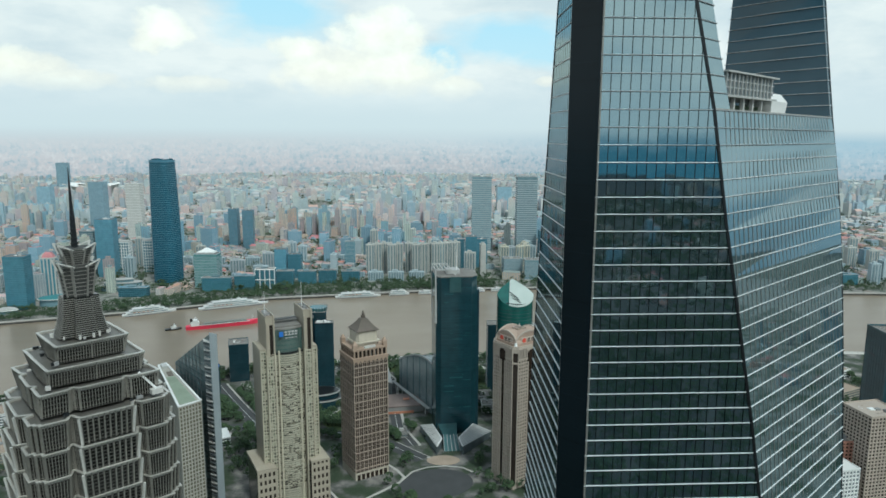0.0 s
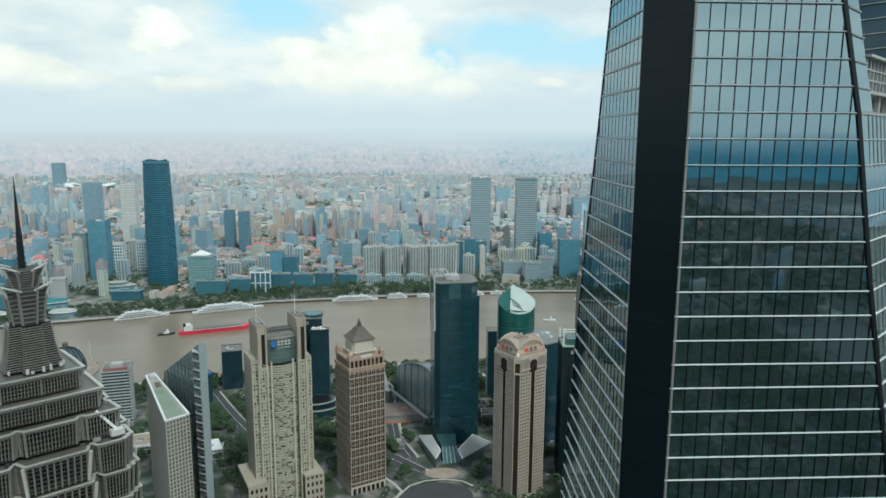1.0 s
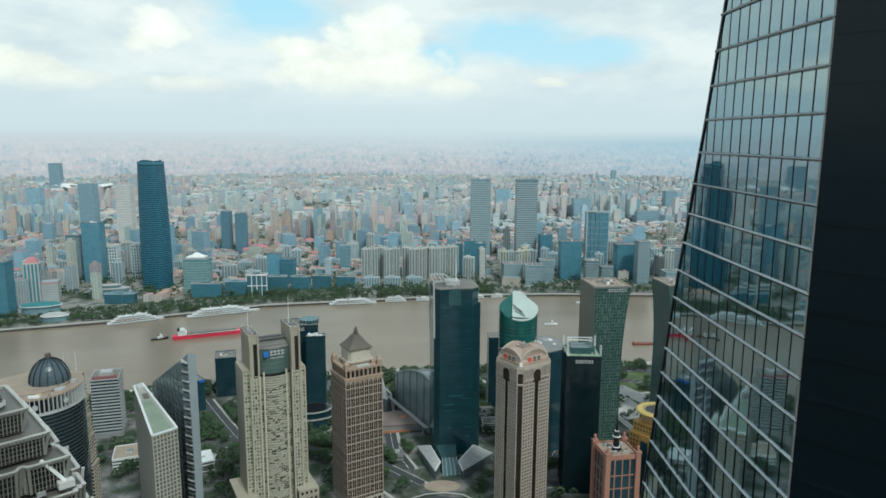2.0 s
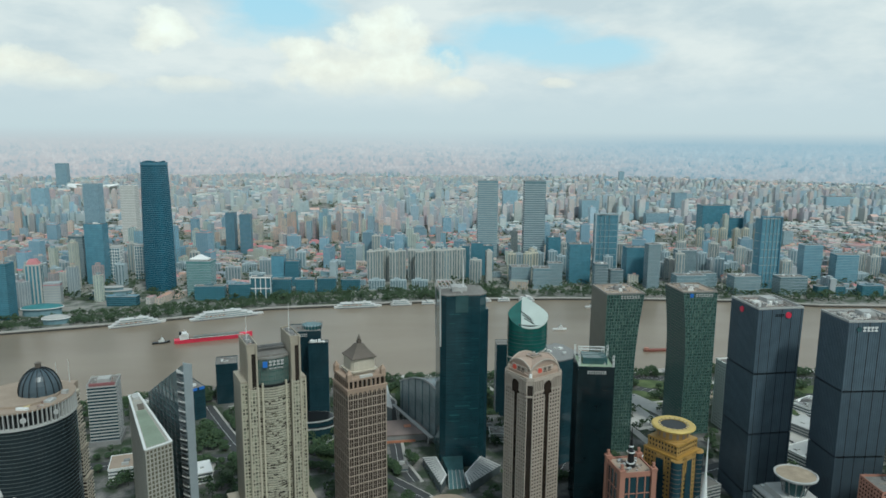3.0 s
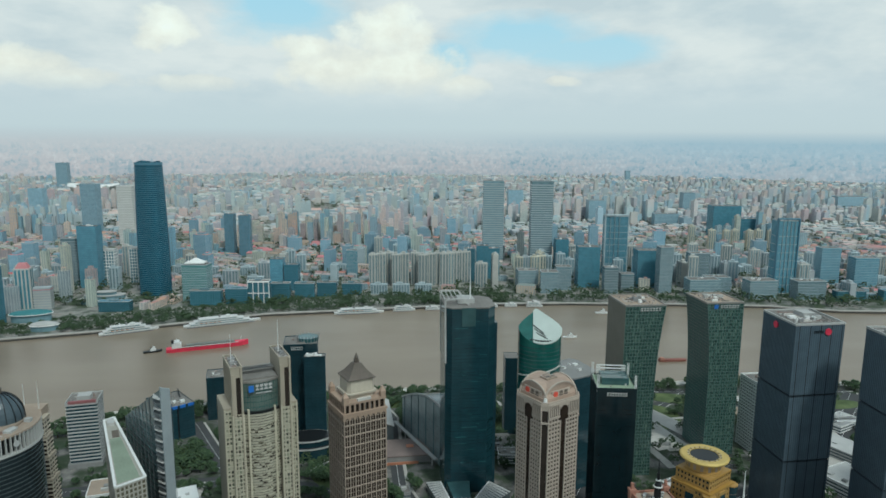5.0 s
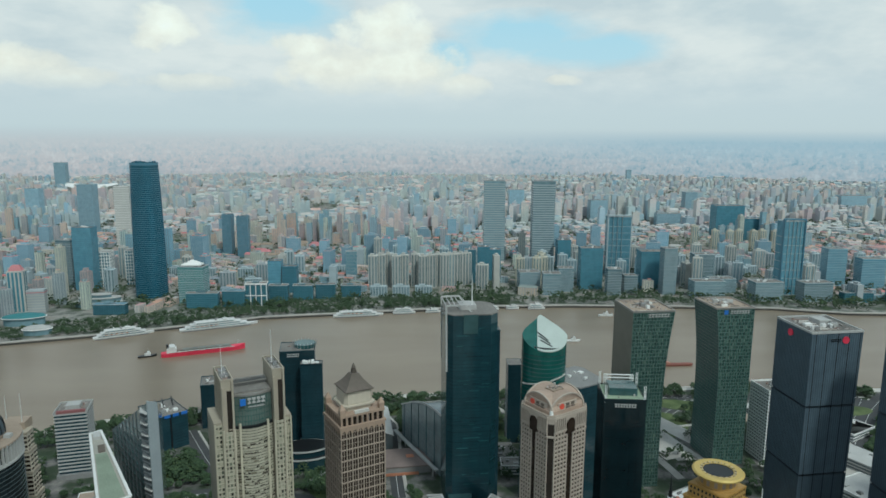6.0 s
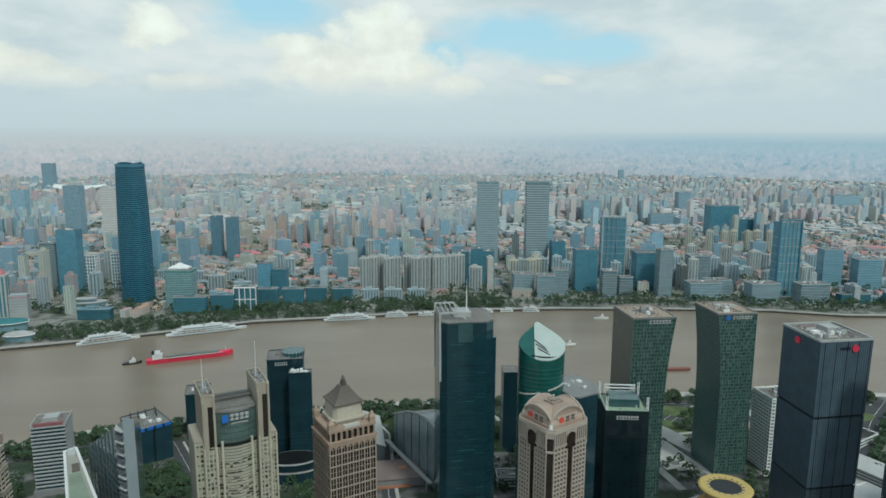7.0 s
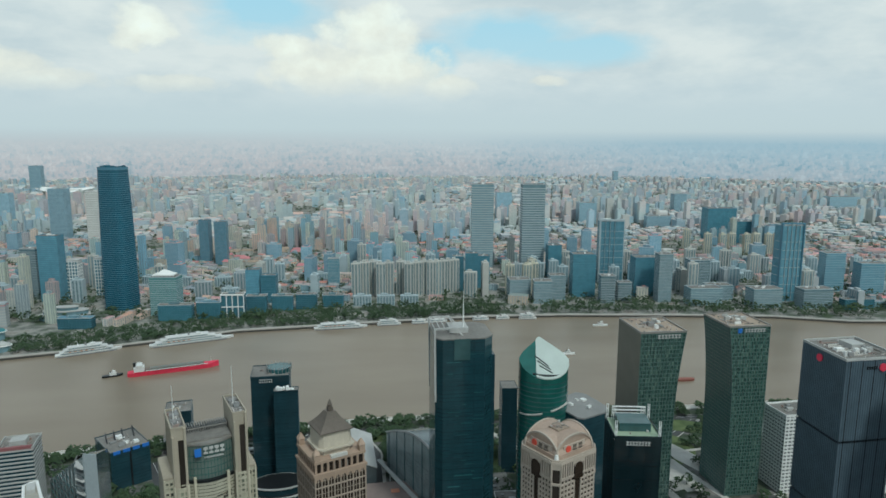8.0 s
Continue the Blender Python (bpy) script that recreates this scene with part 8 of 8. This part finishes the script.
# ---- trees ----
def crown_mesh(r, size, blobs, fine=1.0):
    """A crown of many small leaf clumps with gaps, as vertices and faces."""
    vs, fs = [], []
    for _ in range(blobs):
        a, b, q = r.uniform(0, 6.28), math.acos(r.uniform(-0.55, 1)), r.uniform(0.45, 1.0) ** 0.5
        c = Vector((size * q * math.sin(b) * math.cos(a), size * q * math.sin(b) * math.sin(a), size * 1.35 + size * 0.8 * q * math.cos(b)))
        s = size * r.uniform(0.24, 0.42) * fine
        o = len(vs)
        h, ca, sa = r.uniform(0, 3.1), math.cos(a), math.sin(a)
        p = Vector((math.cos(h), math.sin(h), r.uniform(-0.4, 0.4))) * s * r.uniform(0.8, 1.25)
        q2 = Vector((-math.sin(h), math.cos(h), r.uniform(-0.4, 0.4))) * s * r.uniform(0.8, 1.25)
        for v in (p, -p, q2, -q2, Vector((ca * s * 0.2, sa * s * 0.2, s * 0.75)), Vector((0, 0, -s * 0.6))):
            vs.append(c + v)
        for f in ((0, 2, 4), (2, 1, 4), (1, 3, 4), (3, 0, 4), (2, 0, 5), (1, 2, 5), (3, 1, 5), (0, 3, 5)):
            fs.append(tuple(o + i for i in f))
    return vs, fs


def make_tree(seed, size):
    t = thing("tree", "leafy dark green street tree", "tree", 0, 0, group="street trees")
    r = random.Random(seed)
    bm = bmesh.new()
    rod(bm, (0, 0, -0.2), (0, 0, size * 0.8), size * 0.10, size * 0.06, 7)
    for k in range(5):
        a = 1.25 * k + r.uniform(-0.3, 0.3)
        rod(bm, (0, 0, size * (0.55 + 0.06 * k)), (size * 0.6 * math.cos(a), size * 0.6 * math.sin(a), size * (1.15 + 0.1 * k)), size * 0.045, size * 0.015, 5)
    part("trunk", bm, M_BARK, t)
    vs, fs = crown_mesh(r, size, 130, 0.85)
    me = bpy.data.meshes.new("crown")
    me.from_pydata(vs, [], fs)
    me.materials.append(M_LEAF)
    c = new("crown", me)
    c.parent = t
    return t


TREES = [make_tree(1, 3.2), make_tree(2, 4.2), make_tree(3, 2.6)]
placed = set()
tr = random.Random(21)


def put_tree(x, y):
    i = tr.randrange(3)
    if i in placed:
        copy_thing(TREES[i], pose(x, y, 0, 0, 0, tr.uniform(0, 360)))
    else:
        placed.add(i)
        TREES[i].matrix_world = pose(x, y, 0, 0, 0, tr.uniform(0, 360))


NEAR_PLOTS = [(-224, 434, 34), (-215, 490, 40), (-275, 618, 26), (-176, 445, 26), (-150, 470, 24), (-215, 668, 26), (-195, 705, 18), (-88, 462, 40), (-105, 655, 26), (-44, 500, 24), (-5, 650, 36), (-25, 615, 32), (30, 580, 36), (10, 478, 33), (20, 520, 26), (45, 535, 16), (0, 545, 14), (80, 578, 24), (75, 495, 24), (118, 585, 22), (118, 515, 22), (165, 605, 28), (240, 640, 28), (290, 638, 26), (246, 522, 30), (278, 468, 28), (155, 450, 28), (132, 438, 24), (166, 424, 16), (226, 434, 30), (295, 405, 30), (270, 395, 20), (367, 495, 30), (-74, 145, 30), (34, 78, 45), (73, 672, 14), (330, 600, 28), (338, 650, 28), (346, 700, 24), (205, 655, 12), (202, 690, 12), (198, 730, 12), (222, 690, 17), (216, 660, 15), (230, 722, 14), (238, 752, 14), (345, 645, 22), (312, 563, 18)]


def free_ground(x, y):
    if any((x - a) ** 2 + (y - b) ** 2 < q * q for a, b, q in NEAR_PLOTS):
        return False
    for line, w in ROADS:
        for (x0, y0), (x1, y1) in zip(line, line[1:]):
            L2 = (x1 - x0) ** 2 + (y1 - y0) ** 2
            f = max(0.0, min(1.0, ((x - x0) * (x1 - x0) + (y - y0) * (y1 - y0)) / L2))
            if math.hypot(x - x0 - f * (x1 - x0), y - y0 - f * (y1 - y0)) < w / 2 + 2:
                return False
    return True


n_tree = 0
for line, w in ROADS:                      # rows of trees along the streets
    for (x0, y0), (x1, y1) in zip(line, line[1:]):
        L = math.hypot(x1 - x0, y1 - y0)
        nx, ny = -(y1 - y0) / L, (x1 - x0) / L
        for k in range(int(L / 7)):
            for s in (-1, 1):
                x, y = x0 + (x1 - x0) * 7 * k / L + nx * s * (w / 2 + 4.5) + tr.uniform(-1, 1), y0 + (y1 - y0) * 7 * k / L + ny * s * (w / 2 + 4.5) + tr.uniform(-1, 1)
                if y > 380 and n_tree < 290 and free_ground(x, y) and tr.random() < 0.75:
                    put_tree(x, y)
                    n_tree += 1


def woods(name, label, spots, seed, size=(2.4, 4.6), blobs=14):
    """Many trees in one mesh: trunks and clumped crowns."""
    r = random.Random(seed)
    vs, fs = [], []
    for x, y in spots:
        s = r.uniform(*size)
        a, b = crown_mesh(r, s, blobs, 0.8 if blobs > 20 else 1.0)
        o = len(vs)
        vs.extend((v.x + x, v.y + y, v.z) for v in a)
        fs.extend(tuple(o + i for i in f) for f in b)
        o = len(vs)
        vs.extend(((x - 0.3, y, 0), (x + 0.3, y, 0), (x, y + 0.4, 0), (x, y, s * 1.3)))
        fs.extend(((o, o + 1, o + 3), (o + 1, o + 2, o + 3), (o + 2, o, o + 3)))
    me = bpy.data.meshes.new(name)
    me.from_pydata(vs, [], fs)
    me.materials.append(M_LEAF)
    tagged(new(name, me), label, "trees", kind="stuff")


spots = []
for x, y, w, d, rz in LAWNS:
    for _ in range(int(w * d / 30)):
        a, q = tr.uniform(0, 6.28), tr.random() ** 0.5
        px, py = x + q * w * 0.6 * math.cos(a), y + q * d * 0.6 * math.sin(a)
        if free_ground(px, py) and noise.noise((px * 0.03, py * 0.03, 1.0)) > -0.15:
            spots.append((px, py))
for _ in range(4200):
    px, py = tr.uniform(-420, 480), tr.uniform(400, 800)
    if py < along(NEAR_BANK, px) - 8 and free_ground(px, py) and noise.noise((px * 0.018, py * 0.018, 5.0)) > -0.28:
        spots.append((px, py))
for _ in range(420):
    px = tr.uniform(-420, 460)
    spots.append((px, along(NEAR_BANK, px) - tr.uniform(9, 26)))
woods("park_trees", "dense dark green park trees", spots, 31, (2.2, 4.4), 30)
# unseen trees behind the start, added so the tower glass mirrors dark ground
spots = [(tr.uniform(-500, 500), tr.uniform(-800, 30)) for _ in range(9000)]
woods("park_trees", "dense dark green park trees", spots, 33, (4.5, 7.5), 6)
# more added trees out of view, farther back, for the same dark reflection
spots = [(tr.uniform(-1100, 1100), -800 - 1900 * tr.random()) for _ in range(6500)]
woods("distant_trees", "unseen dark trees added to darken the tower glass reflection", spots, 34, (8.0, 15.0), 4)
spots = []
for _ in range(3600):                      # the green strip behind the far quay
    px = tr.uniform(-700, 900)
    dens = 0.9 if -420 < px < -120 else (0.85 if -70 < px < 130 else (0.9 if px < -400 else 0.14))
    if tr.random() < dens:
        py = along(FAR_BANK, px) + 17 + 74 * tr.random() ** 1.3
        if not any(((px - a) / w) ** 2 + ((py - b) / d) ** 2 < 1 for a, b, w, d in ((-563, 1030, 34, 24), (-518, 982, 24, 18), (-606, 982, 20, 14), (-508, 1120, 44, 28), (-470, 1080, 28, 14))):
            spots.append((px, py))
woods("riverside_trees", "dense dark green trees behind the far quay", spots, 35, (2.2, 3.9), 12)
spots = []
for _ in range(15000):
    py = 1120 + 2500 * tr.random() ** 1.5
    px = tr.uniform(-0.75, 0.75) * py
    street = abs(((px * 0.96 + py * 0.28) % 210) - 105) < 9 or abs(((py * 0.96 - px * 0.28) % 260) - 130) < 9
    park = noise.noise((px * 0.004, py * 0.004, 9.0)) > 0.44 or noise.noise((px * 0.0016, py * 0.0016, 4.0)) > 0.58
    if py > along(FAR_BANK, px) + 20 and clear(px, py, -4) and (park or street or tr.random() < 0.45):
        spots.append((px, py))
woods("far_trees", "dark green trees along streets and parks of the far bank", spots, 32, (3.2, 6.4), 7)


# ---- low buildings between the towers ----
def low_block(x, y, rz, w, d, h, wall, roof, label, seed):
    t = thing("low_building", label, "building", x, y, rz, group="low buildings")
    pts = rect(-w / 2, w / 2, -d / 2, d / 2)
    part("body", prism(pts, 0, h), M_GREY_GLASS, t)
    bands(t, pts, [2.6 * k for k in range(int(h / 2.6) + 1)], 1.1, 0.25, wall)
    parapet(t, grown(pts, 0.4), h, 0.9, 0.5, wall, roof)
    roof_units(t, -w * 0.4, w * 0.4, -d * 0.4, d * 0.4, h + 0.3, 3, seed)


lr = random.Random(8)
LOWS = [(-228, 560, 18, 36, 24, 9), (-180, 545, 24, 30, 20, 8), (-300, 560, 10, 40, 20, 8), (-130, 600, 30, 24, 18, 7), (-140, 700, 14, 40, 18, 6), (-262, 690, 16, 26, 16, 6), (60, 640, 4, 20, 24, 5), (70, 615, 0, 26, 14, 7), (100, 650, 10, 26, 18, 8), (140, 560, 12, 16, 40, 6), (190, 560, 30, 28, 20, 9), (200, 520, 20, 30, 24, 10), (300, 660, 30, 40, 22, 7), (320, 570, 25, 36, 30, 9), (350, 620, 28, 26, 40, 8), (380, 680, 30, 34, 20, 6), (420, 640, 26, 36, 26, 10), (330, 730, 10, 50, 14, 5), (400, 560, 12, 40, 36, 16), (450, 700, 24, 30, 26, 9), (-330, 520, 16, 36, 30, 14), (-380, 600, 20, 30, 30, 12), (-60, 700, 8, 30, 14, 6), (-110, 550, 28, 18, 22, 6), (290, 700, 20, 26, 16, 5), (470, 600, 15, 40, 40, 20), (-20, 560, 10, 12, 10, 4), (310, 500, 10, 24, 30, 12), (20, 640, 0, 16, 20, 6)]
for i, (x, y, rz, w, d, h) in enumerate(LOWS):
    low_block(x, y, rz, w, d, h, lr.choice((M_PALE, M_WHITE, M_BEIGE, M_CONCRETE)), lr.choice((M_ROOF, M_PALE, M_ROOF_TAN, M_WHITE)), lr.choice(("low pale office block with a cluttered flat roof", "low beige hall with a flat roof")), i)


def riverside_block(x, y, w, h, framed=False):
    t = thing("riverside_block", "teal glass riverside block in a white frame" if framed else "teal glass riverside block with rounded corners behind trees", "building", x, y, 2, group="riverside blocks")
    pts = [(-w / 2 + 2, 0), (w / 2 - 2, 0), (w / 2 - 0.6, 0.6), (w / 2, 2), (w / 2, 14), (-w / 2, 14), (-w / 2, 2), (-w / 2 + 0.6, 0.6)]
    part("body", prism(pts, 0, h), M_RIVER_GLASS, t)
    bands(t, pts, [3.0 * q for q in range(1, int(h / 3.0) + 1)], 0.5, 0.2, M_BLUE_BAND)
    n = round(w / 4)
    for k in range(n + 1):
        part("mullion", cube(-w / 2 + 2 + (w - 4) * k / n - 0.16, -w / 2 + 2 + (w - 4) * k / n + 0.16, -0.25, 0.1, 0, h), M_BLUE_BAND, t)
    parapet(t, grown(pts, 0.4), h, 0.9, 0.6, M_TWIN_BAND if not framed else M_WHITE, M_ROOF)
    part("roof_house", cube(-w * 0.2, w * 0.1, 5, 11, h, h + 2.6), M_SLATE, t)
    roof_clutter(t, -w * 0.4, w * 0.4, 2, 12, h + 0.3, int(x), 10)
    if framed:
        for k in range(5):
            part("frame_pier", cube(-w / 2 + w * k / 4 - 0.6, -w / 2 + w * k / 4 + 0.6, -1.6, -0.3, 0, h + 1), M_WHITE, t)
        for z in (h * 0.45, h - 1.0):
            part("frame_beam", cube(-w / 2 - 0.6, w / 2 + 0.6, -1.7, -0.3, z, z + 1.3), M_WHITE, t)


for x, y, w, h in ((-347, 1124, 48, 23), (-302, 1134, 35, 24), (-240, 1165, 30, 26), (-204, 1178, 32, 23), (-169, 1187, 32, 23), (-129, 1197, 33, 19), (-470, 1085, 46, 15), (690, 1160, 50, 16), (760, 1158, 40, 18)):
    riverside_block(x, y, w, h)
riverside_block(-269, 1142, 33, 34, True)


# ---- ships and boats ----
def hull_rings(L, B, depth, z0, sheer=0.0, bow=0.16, stern=0.06):
    out = []
    n = 14
    for f, q in ((0.82, 0), (1.0, 1)):
        left, right = [], []
        for i in range(n + 1):
            u = i / n
            half = B / 2 * f * min(1.0, (min(1, (1 - u) / bow)) ** 0.6, (0.72 + 0.28 * min(1, u / stern)))
            z = z0 + q * (depth + sheer * max(0, (u - 0.8) / 0.2) ** 2)
            left.append((L * (u - 0.5), half + 0.02, z))
            right.append((L * (u - 0.5), -half - 0.02, z))
        out.append((right + left[::-1], 0))
    return out


M_HATCH = solid("hatch_green", (0.17, 0.18, 0.16), 0.8, 0, 0.4)


def cargo_ship():
    t = thing("cargo_ship", "long red cargo ship with a white stern bridge", "ship", -276, 916, 21, -1.2)
    bm = bmesh.new()
    loft(bm, hull_rings(97, 13, 5.0, -0.6, 2.2))
    part("hull", bm, M_RED, t, "red hull")
    part("deck", cube(-36, 34, -5.4, 5.4, 4.9, 5.3), solid("worn_brown_deck", (0.16, 0.12, 0.10), 0.85, 0, 0.6), t)
    for k in range(6):
        part("hatch", cube(-24 + 9.5 * k, -16.4 + 9.5 * k, -4, 4, 5.3, 6.8), M_HATCH, t)
        part("deck_pipe", cube(-25 + 9.5 * k, -24.6 + 9.5 * k, -5, 5, 5.3, 6.9), M_CONCRETE, t)
    part("house", cube(-42, -31, -5.4, 5.4, 4.9, 10), M_SHIP_WHITE, t, "white deck house")
    part("bridge", cube(-39, -33, -6.4, 6.4, 10, 12.6), M_SHIP_WHITE, t, "white bridge")
    part("bridge_windows", cube(-33.1, -32.8, -5.8, 5.8, 11, 12.2), M_NIGHT_GLASS, t)
    part("funnel", prism(rect(-42.5, -39.8, -1.6, 1.6), 9.9, 14.5), M_DARK_METAL, t)
    bm = bmesh.new()
    rod(bm, (-36, 0, 12.6), (-36, 0, 17), 0.25, 0.1, 6)
    rod(bm, (40, 0, 6), (40, 0, 12), 0.25, 0.1, 6)
    part("mast", bm, M_WHITE, t)
    part("rail", cube(-30, 36, -6.0, -5.8, 5.3, 6.1), M_SHIP_WHITE, t)


def tug(x, y, rz, s, label, hull):
    t = thing("tugboat", label, "boat", x, y, rz, -1.2)
    bm = bmesh.new()
    loft(bm, hull_rings(21 * s, 6 * s, 2.2 * s, -0.4, 1.2 * s, 0.3))
    part("hull", bm, hull, t)
    part("cabin", cube(-3 * s, 4 * s, -1.9 * s, 1.9 * s, 1.7 * s, 4.4 * s), M_SHIP_WHITE, t)
    part("wheelhouse", cube(0, 3 * s, -1.4 * s, 1.4 * s, 4.4 * s, 6.6 * s), M_SHIP_WHITE, t)
    part("funnel", prism(circle(0.5 * s, 10, -2 * s, 0), 4.4 * s, 6.2 * s), M_DARK_METAL, t)
    bm = bmesh.new()
    rod(bm, (1 * s, 0, 6.6 * s), (1 * s, 0, 9.5 * s), 0.15, 0.06, 6)
    part("mast", bm, M_WHITE, t)


M_SIGN_DARK = solid("dark_hull_paint", (0.10, 0.11, 0.13), 0.6)
M_ORANGE = solid("orange_paint", (0.50, 0.22, 0.10), 0.6)


def cruise_boat(x, y, rz, L, B, decks, label):
    t = thing("river_cruiser", label, "boat", x, y, rz, -1.2)
    bm = bmesh.new()
    loft(bm, hull_rings(L, B, 2.6, -0.4, 1.0, 0.2))
    part("hull", bm, M_SHIP_WHITE, t)
    z, a, b = 2.0, -L * 0.42, L * 0.34
    for k in range(decks):
        part("deck_house", cube(a, b, -B * 0.42, B * 0.42, z, z + 2.4), M_SHIP_WHITE, t)
        part("window_band", cube(a + 1, b - 1, -B * 0.43, B * 0.43, z + 0.8, z + 1.7), M_SLATE, t)
        part("deck", cube(a - 1.2, b + 1.6, -B * 0.47, B * 0.47, z + 2.4, z + 2.75), M_SHIP_WHITE, t)
        z, a, b = z + 2.75, a + L * 0.06, b - L * 0.08
    part("bridge", cube(b - 6, b, -B * 0.3, B * 0.3, z, z + 1.8), M_SHIP_WHITE, t)
    part("funnel", prism(circle(1.4, 12, a + L * 0.2, 0), z, z + 3.4, circle(1.1, 12, a + L * 0.2 - 0.5, 0)), M_CONCRETE, t)
    part("waterline", cube(-L * 0.46, L * 0.40, -B * 0.505, B * 0.505, 0.0, 0.5), M_SIGN_DARK, t, "dark painted waterline")
    for k in range(5 if L > 50 else 0):
        part("lifeboat", prism(circle(1.6, 10, -L * 0.28 + 6 * k, -B * 0.46, 0.6), 4.6, 5.4), M_ORANGE, t, "orange lifeboat")
    bm = bmesh.new()
    rod(bm, (b - 3, 0, z + 1.8), (b - 3, 0, z + 6), 0.2, 0.08, 6)
    rod(bm, (a + 6, 0, z), (a + 6, 0, z + 3), 0.8, 0.7, 8)
    part("mast", bm, M_WHITE, t)


cargo_ship()
tug(-338, 899, 24, 1.0, "small dark tugboat with a white wheelhouse", M_DARK_METAL)
tug(187, 960, 3, 0.9, "small white patrol boat", M_SHIP_WHITE)
tug(262, 1085, 0, 1.0, "small pale work boat", M_SHIP_WHITE)
t = thing("barge", "low rust-red barge on the river", "boat", 291, 866, 4, -1.2)
bm = bmesh.new()
loft(bm, hull_rings(34, 7, 2.4, -0.3, 0.4, 0.1))
part("hull", bm, solid("rust_red", (0.22, 0.08, 0.06), 0.8), t)
part("cabin", cube(-16, -11, -2.5, 2.5, 2, 4.4), M_PINK, t)
for x, y, rz, L, B, dk, lb in ((-404, 986, 28, 74, 12, 3, "white river cruiser moored at the quay"), (-291, 1027, 24, 104, 14, 3, "long white river cruiser moored at the quay"), (-105, 1086, 10, 74, 12, 2, "white river cruiser moored at the quay"), (-38, 1100, 9, 34, 8, 2, "small white ferry at the quay"), (30, 1112, 8, 30, 7, 1, "small white ferry at the quay"), (95, 1122, 5, 24, 7, 1, "small white boat at the quay"), (128, 1126, 4, 20, 6, 1, "small white boat at the quay"), (165, 1126, 0, 26, 7, 2, "small white ferry at the quay"), (5, 1106, 8, 22, 6, 1, "small white boat at the quay")):
    cruise_boat(x, y, rz, L, B, dk, lb)

# riverside pavilions
M_TEAL_ROOF = solid("matt_teal_roof", (0.05, 0.20, 0.215), 0.7, 0, 0.4)
for x, y, r0, h, mt, lb in ((-563, 1036, 28, 11, M_TEAL_ROOF, "round teal-roofed riverside pavilion"), (-518, 988, 18, 8, M_PALE, "white oval terminal building"), (-610, 985, 14, 5, M_PALE, "white oval riverside building")):
    t = thing("pavilion", lb, "pavilion", x, y, 15)
    part("hall", prism(circle(r0 * 0.92, 36, 0, 0, r0 * 0.42), 0, h), M_SLATE, t)
    bm = bmesh.new()
    loft(bm, [(circle(r0, 36, 0, 0, r0 * 0.5), h), (circle(r0 * 0.9, 36, 0, 0, r0 * 0.45), h + 2.2), (circle(r0 * 0.5, 36, 0, 0, r0 * 0.25), h + 4.2)])
    part("roof", bm, mt, t)
    part("roof_rim", prism(circle(r0 + 0.6, 36, 0, 0, r0 * 0.5 + 0.6), h - 0.6, h + 0.4), M_WHITE, t)

# parked and waiting cars
def make_car():
    t = thing("car", "small car on the street", "car", 0, 0, group="cars")
    bm = bmesh.new()
    loft(bm, [(rect(-1.3, 1.3, -0.55, 0.55), 0.12), (rect(-1.35, 1.35, -0.58, 0.58), 0.5), (rect(-1.25, 1.25, -0.55, 0.55), 0.6)])
    part("body", bm, M_WHITE, t)
    bm = bmesh.new()
    loft(bm, [(rect(-0.9, 0.7, -0.52, 0.52), 0.6), (rect(-0.65, 0.4, -0.44, 0.44), 0.95)])
    part("cabin", bm, M_NIGHT_GLASS, t)
    for x in (-0.85, 0.85):
        for y in (-0.55, 0.55):
            bm = bmesh.new()
            rod(bm, (x, y - 0.08, 0.22), (x, y + 0.08, 0.22), 0.22, None, 10)
            part("wheel", bm, M_DARK_METAL, t)
    return t


car = make_car()
cr = random.Random(3)
first_car = True
for line, w in ROADS[:9]:
    for (x0, y0), (x1, y1) in zip(line, line[1:]):
        L = math.hypot(x1 - x0, y1 - y0)
        for _ in range(int(L / 64)):
            f, o = cr.random(), cr.choice((-0.36, -0.12, 0.12, 0.36)) * w
            x, y = x0 + (x1 - x0) * f - (y1 - y0) / L * o, y0 + (y1 - y0) * f + (x1 - x0) / L * o
            if y > 420:
                m = pose(x, y, 0.11, 0, 0, math.degrees(math.atan2(y1 - y0, x1 - x0)))
                if first_car:
                    car.matrix_world, first_car = m, False
                else:
                    copy_thing(car, m)
